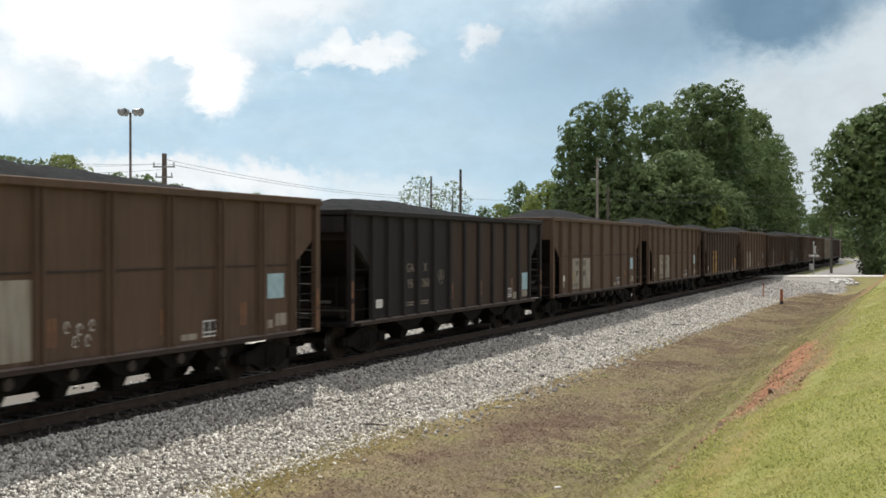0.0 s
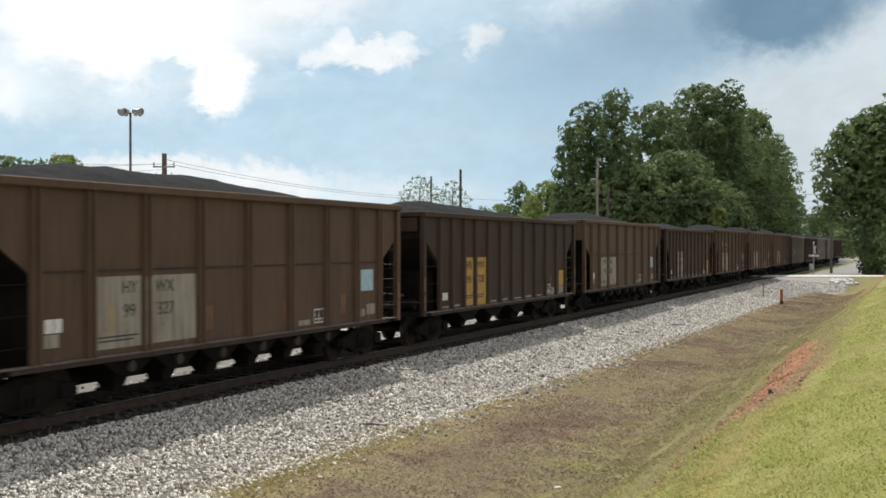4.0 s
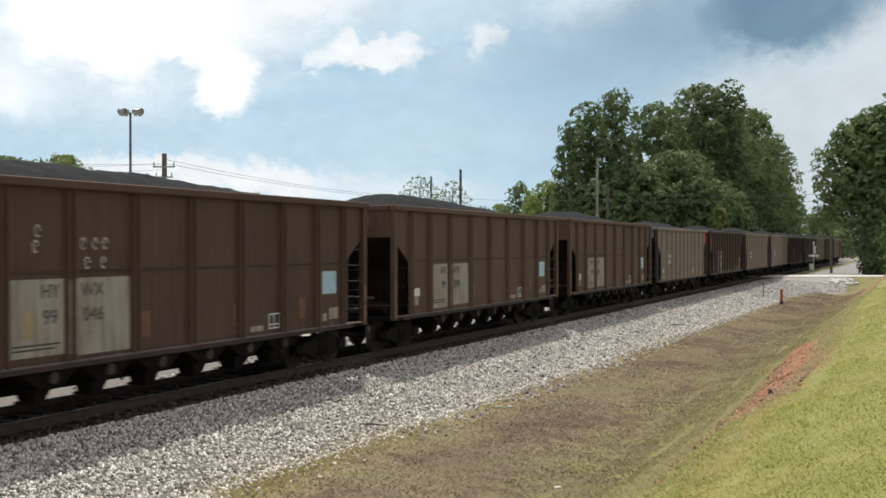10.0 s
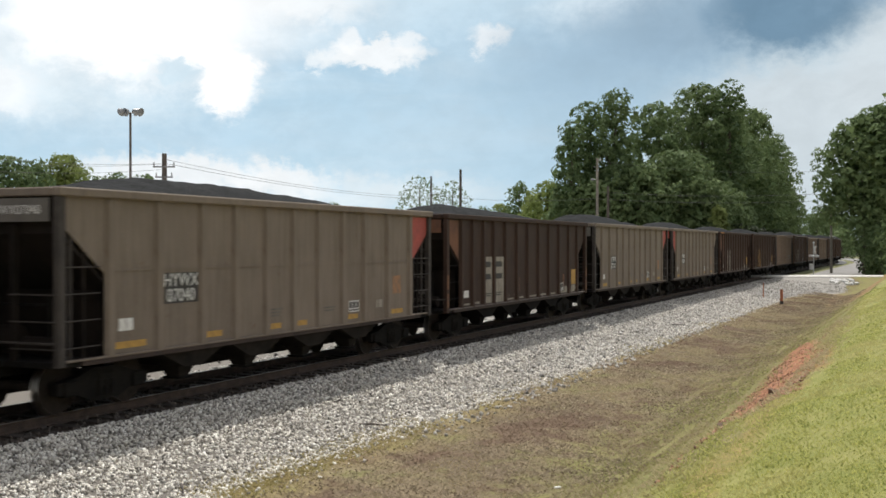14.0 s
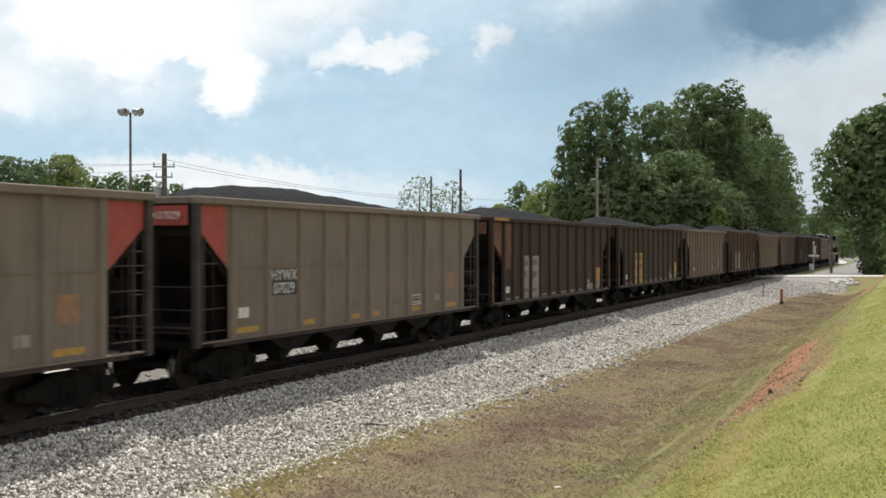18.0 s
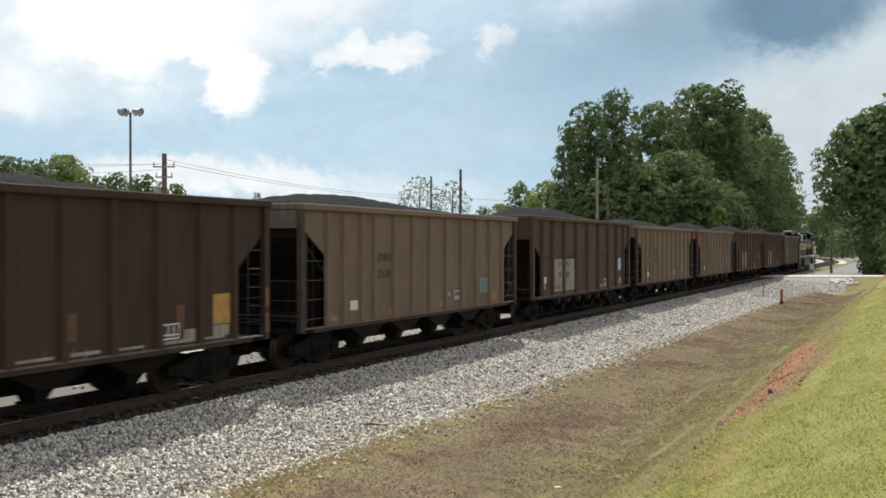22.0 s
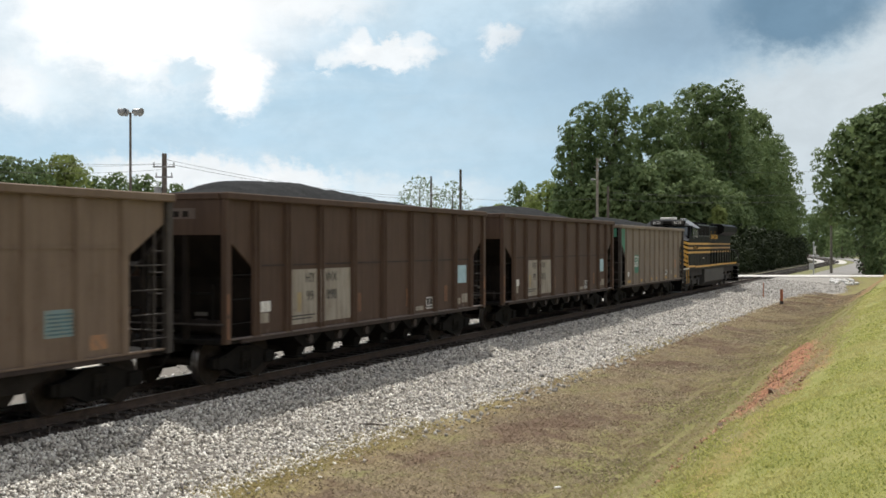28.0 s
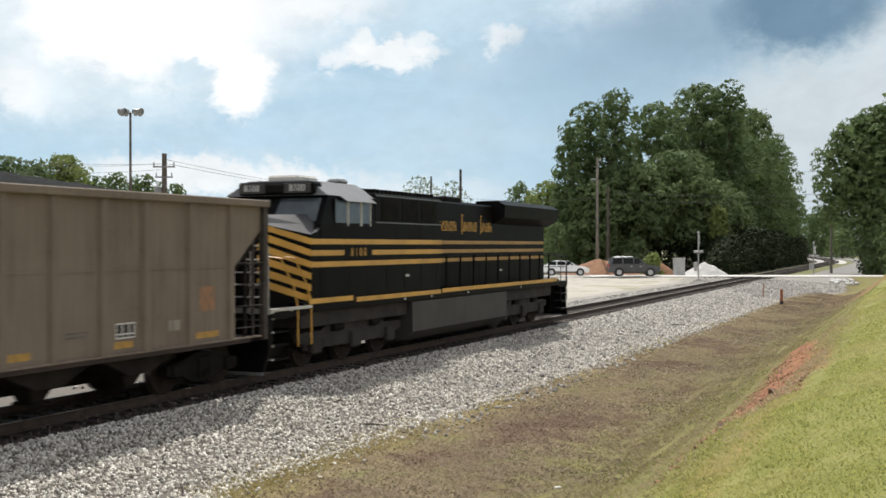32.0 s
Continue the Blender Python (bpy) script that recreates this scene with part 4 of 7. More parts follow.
def mark_ribbed_car(car, n, mark, number, disc, ink):
    zt = CARS[n][2]
    if disc == "green":
        bm = bmesh.new()
        o = [(-4.66, 1.62), (-4.6, 1.55), (-3.72, 1.53), (-3.6, 1.66), (-3.56, 2.3), (-3.66, 2.42), (-4.5, 2.44), (-4.64, 2.36)]
        part("green_panel", prism(bm, o, 1.508, 1.516), M_GREEN, car, "green number panel with scuffed corners")
    elif disc == "black":
        patch(car, -4.67, -3.57, 1.82, 2.4, M_BLACK, "number_plate")
    if disc:
        words(car, mark, -4.12, 2.25, 0.26, ink, 1.524)
        words(car, number, -4.12, 1.96, 0.26, ink, 1.524)
    else:
        words(car, mark, -2.92, 2.58, 0.25, ink)
        words(car, number, -2.92, 2.16, 0.25, ink)
        bars(car, -3.5, -3.0, 1.55, M_GREYINK, 3)
        bars(car, -2.55, -1.9, 1.5, M_GREYINK, 3)
        bars(car, -5.6, -5.1, 1.62, M_GREYINK, 2)
        patch(car, -4.76, -4.58, 1.3, 1.54, M_STENCIL, "white_tag")
        patch(car, -4.56, -4.37, 1.3, 1.54, M_STENCIL, "white_tag")
        for a, b in ((-6.0, -5.4), (-2.6, -2.1), (0.75, 1.3)):
            patch(car, a, b, 1.09, 1.23, M_WORNORANGE, "worn_orange_bar")
        outline_box(car, 1.88, 2.36, 1.28, 1.54, M_STENCIL)
    if disc:
        patch(car, -5.9, -5.72, 1.4, 1.62, M_STENCIL, "white_tag")
        patch(car, -5.7, -5.52, 1.4, 1.62, M_STENCIL, "white_tag")
        for a, b in ((-6.02, -5.15), (-3.3, -2.75), (-1.02, -0.5), (0.12, 0.62), (2.62, 3.12), (5.0, 5.75)):
            patch(car, a, b, 1.09, 1.21, M_YELLOW, "orange_bar")
        outline_box(car, 2.65, 3.17, 1.26, 1.54, M_STENCIL)
        patch(car, 4.15, 4.5, 1.3, 1.5, M_WHITE, "white_tag")
    if disc:
        patch(car, 5.12, 5.62, 1.62, 2.1, M_WORNORANGE, "orange_square")
    else:
        patch(car, 4.02, 4.72, 1.4, 1.86, M_TEALPLATE, "blue_placard", 1.516, "teal placard with dark lines")
        for y in (5.1,):
            patch(car, y, y + 0.42, 1.12, 1.38, M_WORNORANGE, "orange_square")
        for i in range(6):
            patch(car, 4.07, 4.67, 1.44 + i * 0.065, 1.47 + i * 0.065, M_TEALDARK, "stencil_bar", 1.519)
        patch(car, 1.35, 1.56, 1.4, 1.5, M_STENCIL, "white_tag")
    bars(car, -1.0, -0.45, 1.5, M_GREYINK, 3)
    bars(car, 1.4, 1.95, 1.42, M_GREYINK, 2)


def mark_dark_car(car, n, left, right, number, panel, ink):
    zt = CARS[n][2]
    if panel:
        patch(car, -4.2, -3.51, 1.03, 2.54, panel, "number_panel")
        patch(car, -3.29, -2.39, 1.02, 2.53, panel, "number_panel")
    if number:
        words(car, left, -3.86, 2.28, 0.26, ink)
        words(car, right, -2.84, 2.28, 0.26, ink)
        words(car, number[0], -3.86, 1.84, 0.27, ink)
        words(car, number[1], -2.84, 1.84, 0.27, ink)
    else:
        for z in (2.2, 1.8):
            bars(car, -4.1, -3.62, z, ink, 1, 0.18)
            bars(car, -3.15, -2.55, z, ink, 1, 0.18)
    bars(car, -4.12, -3.58, 1.32, ink)
    bars(car, -3.2, -2.6, 1.32, ink)
    patch(car, -5.94, -5.76, 1.28, 1.5, M_STENCIL, "white_tag")
    patch(car, -5.74, -5.56, 1.28, 1.5, M_STENCIL, "white_tag")
    for y in (-0.98, 1.4, 4.35):
        patch(car, y, y + 0.06, 1.3, 1.78, M_RUSTSTRIP, "orange_strip")
        patch(car, y + 0.12, y + 0.18, 1.3, 1.78, M_RUSTSTRIP, "orange_strip")
    ribs = RIBS["dark_ribbed"]
    for i, (a, b) in enumerate(zip(ribs, ribs[1:])):
        if i not in (2, 3) and panel:
            patch(car, a + 0.2, b - 0.2 - 0.1 * (i % 3), 1.05, 1.10 + 0.015 * (i % 2), M_WHITE, "worn_paint")
    outline_box(car, 3.86, 4.4, 1.14, 1.44, M_STENCIL)
    patch(car, 4.55, 4.9, 1.06, 1.3, M_WHITE, "worn_stencil")
    patch(car, 5.5, 6.1, 1.34, 1.94, M_YELLOW if n != 21 else M_TEAL, "yellow_square" if n != 21 else "blue_placard", label="faded painted square")
    patch(car, 5.5, 6.05, 1.1, 1.32, M_WHITE, "worn_stencil", 1.5135)
    for z in (1.05, 1.6):
        for y in (-7.4, 7.35):
            part("rust_strip", boxes((1.601, y - 0.04, z, 1.604, y + 0.05, z + 0.42)), M_RUSTSTRIP, car)
    end_plate(car, 7.45, zt, M_RUSTPLATE if n in (8, 11) else PAINT[CARS[n][1]], "X 95044" if n == 16 else None)
    if n in (8, 11):
        corner_patch(car, "dark_ribbed", zt, -1, M_RUSTPLATE)
    if n == 21:
        # the rear bays are still in old brown paint
        for a, c in zip(ribs, ribs[1:]):
            if a > -1.3:
                patch(car, a + 0.13, c - 0.13, 1.0, zt - 0.18, M_OLDPAINT, "old_paint", 1.5125, "old brown painted sheet")
        bm = bmesh.new()
        for dy, dz in ((-0.09, 0.05), (0.09, 0.05), (0, -0.09)):
            pts = [(-1.72 + dy + 0.14 * math.cos(k * 0.5236), 2.0 + dz + 0.14 * math.sin(k * 0.5236)) for k in range(13)]
            for (y0, z0), (y1, z1) in zip(pts, pts[1:]):
                rod(bm, (1.514, y0, z0), (1.514, y1, z1), 0.008, 4)
        part("ring_mark", bm, M_WHITE, car, "three interlaced white rings")
    if n == 16:
        patch(car, 5.25, 6.0, 2.1, 3.6, M_RUSTPLATE, "rust_panel", label="rusty orange sheet")
    if n == 8:
        patch(car, -6.02, -5.42, 2.1, 3.65, M_RUSTPLATE, "rust_panel", label="rusty orange sheet")
        part("rust_chord", boxes((1.652, -7.4, zt - 0.1, 1.656, -6.0, zt - 0.01)), M_ORANGE, car, "orange painted chord end")


M_OLDPAINT = car_paint("old_brown_paint", (0.060, 0.037, 0.027), (0.033, 0.020, 0.015), (0.070, 0.036, 0.023))
M_WORNPANEL = plain("worn_panel_paint", (0.27, 0.235, 0.19), (0.15, 0.115, 0.088), 0.75, 0, 3)
M_PALEYELLOW = plain("pale_yellow_streak", (0.36, 0.27, 0.13), (0.28, 0.22, 0.13), 0.75, 0, 2)
M_WORN = plain("worn_pale_plate", (0.13, 0.098, 0.078), (0.085, 0.06, 0.047), 0.7, 0, 2)
M_RUSTPLATE = plain("orange_rust_sheet", (0.19, 0.08, 0.038), (0.105, 0.05, 0.03), 0.78, 0, 2.2)
M_WORNORANGE = plain("worn_orange_paint", (0.36, 0.18, 0.085), (0.22, 0.14, 0.09), 0.75, 0, 7)
M_TEALPLATE = plain("teal_placard", (0.17, 0.26, 0.27), (0.20, 0.22, 0.20), 0.55, 0, 6)
M_TEALDARK = plain("teal_ink", (0.08, 0.16, 0.18), None, 0.6)
PANEL_MARKS = {1: ("HY", "WX", ("99", "053")), 2: ("HY", "WX", ("99", "098")), 5: ("HY", "WX", ("99", "284")), 13: ("HY", "WX", ("99", "247")),
               14: ("HY", "WX", ("99", "399")), 15: ("HY", "WX", ("99", "046")), 17: ("HY", "WX", ("99", "286")), 19: ("HY", "WX", ("99", "327")),
               20: ("HY", "WX", ("99", "269")), 22: ("", "WX", ("", "32")), 23: ("HY", "WX", ("99", "046"))}
RIBBED_MARKS = {0: ("HYWX", "06820", "green", M_STENCIL), 3: ("HYWX", "05155", "", M_BLACK), 4: ("HYWX", "05074", "", M_BLACK), 6: ("HYWX", "05134", "", M_BLACK),
                9: ("HYWX", "07029", "black", M_STENCIL), 10: ("HYWX", "07018", "black", M_STENCIL), 12: ("HYWX", "07040", "black", M_STENCIL)}
DARK_MARKS = {7: ("HB", "WX", ("96", "283"), M_YELLOW, M_BLACK), 8: ("SA", "WX", ("95", "091"), M_WHITE, M_BLACK), 11: ("", "", None, M_WHITE, M_BLACK),
              16: ("SA", "WX", ("95", "004"), M_WHITE, M_BLACK), 18: ("HB", "WX", ("96", "208"), M_YELLOW, M_BLACK), 21: ("GA", "X", ("95", "060"), None, M_WORNPANEL)}
LABELS = {"grey": "loaded grey ribbed steel hopper car heaped with coal", "tan": "loaded tan ribbed hopper car with faded black lettering",
          "brown": "loaded brown panelled hopper car with white number panels", "tan_brown": "loaded tan-brown panelled hopper car with white number panels",
          "umber": "loaded dark brown ribbed hopper car with yellow number panels", "rust": "loaded rust-brown ribbed hopper car with white number panels",
          "dark": "loaded black-brown ribbed hopper car with white stencils"}
for n, car in enumerate(hoppers):
    style, colour, zt = CARS[n]
    if n in PANEL_MARKS:
        mark_panel_car(car, n, *PANEL_MARKS[n])
    elif n in RIBBED_MARKS:
        mark_ribbed_car(car, n, *RIBBED_MARKS[n])
        accent = {0: M_GREEN, 9: M_RED, 3: M_RED}.get(n, M_GREYINK)
        end_plate(car, HALVES[style], zt, accent, RIBBED_MARKS[n][0] + RIBBED_MARKS[n][1] if n in (0, 9, 10, 12) else None)
        if n in (0, 9, 3):
            corner_patch(car, style, zt, -1, accent)
        if n in (10, 12):
            corner_patch(car, style, zt, 1, M_RED)
    elif n in DARK_MARKS:
        mark_dark_car(car, n, *DARK_MARKS[n])
    label = LABELS[colour]
    if n == 0:
        label = "loaded grey hopper car with green corner and green number panel"
    elif n in (9, 10, 12):
        label = "loaded grey ribbed hopper car with a faded red corner"
    elif n in (8, 11):
        label = "loaded rust-brown hopper car with rusty orange end and white panels"
    tagged(car, label, "freight car", "coal train")
# chalk scrawls
for n, rows in ((15, ((-4.1, 2.9), (-4.05, 3.15), (-3.0, 2.95), (-2.7, 2.95), (-2.45, 2.95), (-2.9, 2.62), (-2.5, 2.62))), (22, ((-1.0, 1.55), (-0.7, 1.5), (-0.4, 1.55), (-0.8, 1.3), (-0.5, 1.3)))):
    bm = bmesh.new()
    for y, z in rows:
        pts = [(y + 0.06 * math.cos(a * 0.9), z + 0.10 * math.sin(a * 0.9)) for a in range(7)]
        for (a, b), (c, d) in zip(pts, pts[1:]):
            rod(bm, (1.513, a, b), (1.513, c, d), 0.009, 4)
    part("chalk_scrawl", bm, M_STENCIL, hoppers[n], "white chalk scrawl")


# ---------------------------------------------------------------- locomotive
def gloss(name, a, rough, b=None, spec=0.5):
    m = plain(name, a, b or tuple(c * 0.75 for c in a), rough, 0, 1.5)
    m.node_tree.nodes["Principled BSDF"].inputs["Specular IOR Level"].default_value = spec
    return m


M_LBLACK = gloss("black_engine_paint", (0.0055, 0.005, 0.0054), 0.42, (0.0085, 0.008, 0.008), 0.04)
M_GOLD = gloss("gold_stripe_paint", (0.68, 0.37, 0.065), 0.42)
M_DULLGOLD = gloss("dull_gold_stripe_paint", (0.46, 0.26, 0.075), 0.5)
# cab glass: colour lifted towards blue grey for the reflection in it
M_GLASS = plain("reflection_tinted_cab_glass", (0.07, 0.085, 0.095), (0.045, 0.055, 0.06), 0.06, 0.0, 2)
M_LIGHTGREY = gloss("grey_roof_paint", (0.17, 0.175, 0.18), 0.45)
M_NOSETOP = gloss("dark_grey_nose_paint", (0.06, 0.062, 0.066), 0.4)
M_TANK = plain("dusty_tank_paint", (0.050, 0.045, 0.041), (0.032, 0.028, 0.026), 0.6, 0, 1.2)
M_TRUCKDUST = plain("dusty_truck_steel", (0.036, 0.030, 0.026), (0.014, 0.0115, 0.0105), 0.85, 0, 2)
M_RAILING = gloss("white_handrail_paint", (0.6, 0.58, 0.53), 0.5)
locomotive = thing("locomotive", Matrix(), "black diesel locomotive with gold stripes, cab leading", "locomotive")
L = locomotive
part("frame", boxes((-1.5, -9.6, 1.36, 1.5, 9.9, 1.60), (-1.5, -11.0, 1.30, 1.5, -9.5, 1.5), (-1.5, 9.8, 1.30, 1.5, 11.0, 1.5), bev=0.015), M_LBLACK, L)
for sx in (-1, 1):
    a, b = sorted((sx * 1.501, sx * 1.512))
    for y0, y1, z0 in ((-9.35, -7.2, 1.55), (-7.0, -1.7, 1.50), (-1.6, 9.6, 1.52)):
        part("sill_stripe", boxes((a, y0, z0, b, y1, z0 + 0.12)), M_GOLD, L, "gold sill stripe")


# nose with angled cheeks, higher along its middle
plan = [(-0.62, -10.15), (0.62, -10.15), (1.46, -9.2), (1.46, -8.3), (-1.46, -8.3), (-1.46, -9.2)]
tops = [3.42, 3.42, 3.16, 3.45, 3.45, 3.16]
part("nose", frustum([[(x, y, 1.5) for x, y in plan], [(x, y, z) for (x, y), z in zip(plan, tops)]]), M_LBLACK, L)
part("nose_top", frustum([[(x * 1.0, y, z + 0.004) for (x, y), z in zip(plan, tops)], [(x * 0.8, y * 1.0 + 0.12, z + 0.12) for (x, y), z in zip(plan, (3.5, 3.5, 3.3, 3.55, 3.55, 3.3))]]), M_NOSETOP, L, "dark grey sloping nose top")
for k, z in enumerate((2.94, 2.67, 2.40, 2.13, 1.86, 1.6)):
    for sx in (-1, 1):
        bm = bmesh.new()
        o = [(sx * 1.475, -9.2, z - 0.01), (sx * 1.475, -9.2, z + 0.14), (sx * 0.63, -10.165, z + 0.57), (sx * 0.63, -10.165, z + 0.40)]
        if z + 0.55 > 3.46:
            o[2] = (sx * 0.66, -10.13, 3.42)
            o[3] = (sx * 0.64, -10.15, 3.30)
        vs = [bm.verts.new(p) for p in o]
        f = bm.faces.new(vs)
        r = bmesh.ops.extrude_face_region(bm, geom=[f])
        for v in r["geom"]:
            if isinstance(v, bmesh.types.BMVert):
                v.co += Vector((-sx * 0.02, 0.02, 0))
        bmesh.ops.recalc_face_normals(bm, faces=bm.faces[:])
        part("nose_stripe", bm, M_GOLD, L, "gold chevron stripe")
# cab
part("cab", frustum([[(-1.47, -8.75, 1.6), (1.47, -8.75, 1.6), (1.47, -5.9, 1.6), (-1.47, -5.9, 1.6)], [(-1.47, -8.75, 3.4), (1.47, -8.75, 3.4), (1.47, -5.9, 3.4), (-1.47, -5.9, 3.4)],
                     [(-1.42, -8.3, 4.12), (1.42, -8.3, 4.12), (1.42, -5.9, 4.12), (-1.42, -5.9, 4.12)], [(-0.85, -8.15, 4.46), (0.85, -8.15, 4.46), (0.85, -5.9, 4.46), (-0.85, -5.9, 4.46)]]), M_LBLACK, L)
# the reflection on the roof is painted as grey
part("cab_roof", frustum([[(-1.45, -8.4, 4.125), (1.45, -8.4, 4.125), (1.45, -5.85, 4.125), (-1.45, -5.85, 4.125)], [(-0.87, -8.25, 4.5), (0.87, -8.25, 4.5), (0.87, -5.85, 4.5), (-0.87, -5.85, 4.5)]]), M_LIGHTGREY, L, "cab roof with its sky reflection painted grey")
part("number_board_box", boxes((-1.02, -8.5, 4.14, 1.12, -8.05, 4.46), bev=0.05), M_LBLACK, L)
for x in (-0.6, 0.68):
    nb = part("number_board", boxes((x - 0.37, -8.515, 4.18, x + 0.37, -8.495, 4.42), bev=0.005), M_BLACK, L)
    o = part("lettering", lettering("8100", 0.17, M_STENCIL), None, nb)
    o.matrix_basis = Matrix.Translation((x, -8.52, 4.3)) @ Matrix.Rotation(radians(-90), 4, "Z")
part("headlight", boxes((-0.2, -8.53, 4.2, 0.28, -8.49, 4.4), bev=0.02), M_UNDER, L)
for x in (-0.72, 0.72):
    bm = bmesh.new()
    vs = [bm.verts.new(p) for p in ((x - 0.6, -8.72, 3.5), (x + 0.6, -8.72, 3.5), (x + 0.56, -8.36, 4.06), (x - 0.56, -8.36, 4.06))]
    f = bm.faces.new(vs)
    r = bmesh.ops.extrude_face_region(bm, geom=[f])
    for v in r["geom"]:
        if isinstance(v, bmesh.types.BMVert):
            v.co += Vector((0, -0.02, -0.012))
    bmesh.ops.recalc_face_normals(bm, faces=bm.faces[:])
    part("windshield", bm, M_GLASS, L, "dark windshield pane")
for sx in (-1, 1):
    a, b = sorted((sx * 1.44, sx * 1.476))
    for y0, y1 in ((-8.05, -7.45), (-7.35, -6.75), (-6.65, -6.2)):
        w = part("side_window", boxes((a, y0, 3.46, b, y1, 4.02), bev=0.01), M_GLASS, L)
        for y in (y0 - 0.04, y1):
            part("window_frame", boxes((a, y, 3.40, b + 0.006 * sx, y + 0.04, 4.06)), M_RAILING if y > -7.9 else M_LBLACK, w)
    bm = bmesh.new()
    o = [(sx * 1.44, 4.13), (sx * 1.64, 4.0), (sx * 1.64, 3.98), (sx * 1.44, 4.1)]
    prism(bm, o, -7.75, -6.15, "y")
    part("sunshade", bm, M_LIGHTGREY, L, "grey sunshade over the cab window")
    # hood behind the cab
for sx in (-1, 1):
    # pale walkway edge, bent gold rails and bright grab bars round the nose
    a, b = sorted((sx * 1.44, sx * 1.545))
    part("walkway_edge", boxes((a, -11.0, 1.46, b, -9.25, 1.53), bev=0.01), M_RAILING, L, "white walkway edge beside the nose")
    for y in (-10.15, -9.55):
        part("bent_handrail", rods([((sx * 1.5, y + 0.3, 1.5), (sx * 1.5, y + 0.12, 2.0)), ((sx * 1.5, y + 0.12, 2.0), (sx * 1.42, y - 0.3, 2.62)), ((sx * 1.42, y - 0.3, 2.62), (sx * 1.2, y - 0.45, 2.66)),
                                    ((sx * 1.5, y + 0.3, 1.5), (sx * 1.52, y + 0.28, 0.62))], 0.02), M_GOLD, L, "gold bent handrail")
    for k, z in enumerate((1.78, 2.05, 2.32, 2.6, 2.9)):
        part("grab_bar", rods([((sx * 0.4, -11.02, z), (sx * (1.45 - 0.12 * (k == 4)), -11.02, z))], 0.017), M_RAILING, L, "bright grab bar before the nose")
    for x in (0.45, 1.0, 1.45):
        part("nose_rail_post", rods([((sx * x, -11.02, 1.4), (sx * x, -11.02, 2.9))], 0.017), M_RAILING, L)
    for z in (3.5, 4.2):
        part("grille_trim", boxes((min(sx * 1.45, sx * 1.475), -5.85, z, max(sx * 1.45, sx * 1.475), -1.6, z + 0.03)), M_LIGHTGREY, L, "grey trim along the grilles")
    for y in (-4.2, -2.4, 0.4, 5.4):
        part("reflector", boxes((min(sx * 1.5, sx * 1.516), y, 1.42, max(sx * 1.5, sx * 1.516), y + 0.07, 1.48)), M_RAILING, L, "small white reflector")
    for y in (-4.0, 3.4):
        part("side_stencil", boxes((min(sx * 1.45, sx * 1.465), y, 2.05, max(sx * 1.45, sx * 1.465), y + 0.2, 2.12)), M_RAILING, L)
    for y in (-8.6, -7.3, -6.4, -4.6, -3.1):
        part("panel_joint", boxes((min(sx * 1.47, sx * 1.474), y, 1.65, max(sx * 1.47, sx * 1.474), y + 0.025, 2.36)) if y < -5.9 else boxes((min(sx * 1.45, sx * 1.456), y, 2.9, max(sx * 1.45, sx * 1.456), y + 0.025, 3.45)), M_UNDER, L)
part("equipment_hood", boxes((-1.45, -5.9, 1.6, 1.45, -1.55, 4.28), bev=0.04), M_LBLACK, L)
part("engine_hood", boxes((-1.12, -1.55, 1.6, 1.12, 9.2, 4.26), bev=0.05), M_LBLACK, L)
part("inverter_roof", boxes((-1.0, -5.7, 4.26, 1.0, -1.8, 4.42), bev=0.05), M_LBLACK, L)
part("exhaust_stack", boxes((-0.45, 1.2, 4.24, 0.45, 2.4, 4.5), bev=0.04), M_UNDER, L)
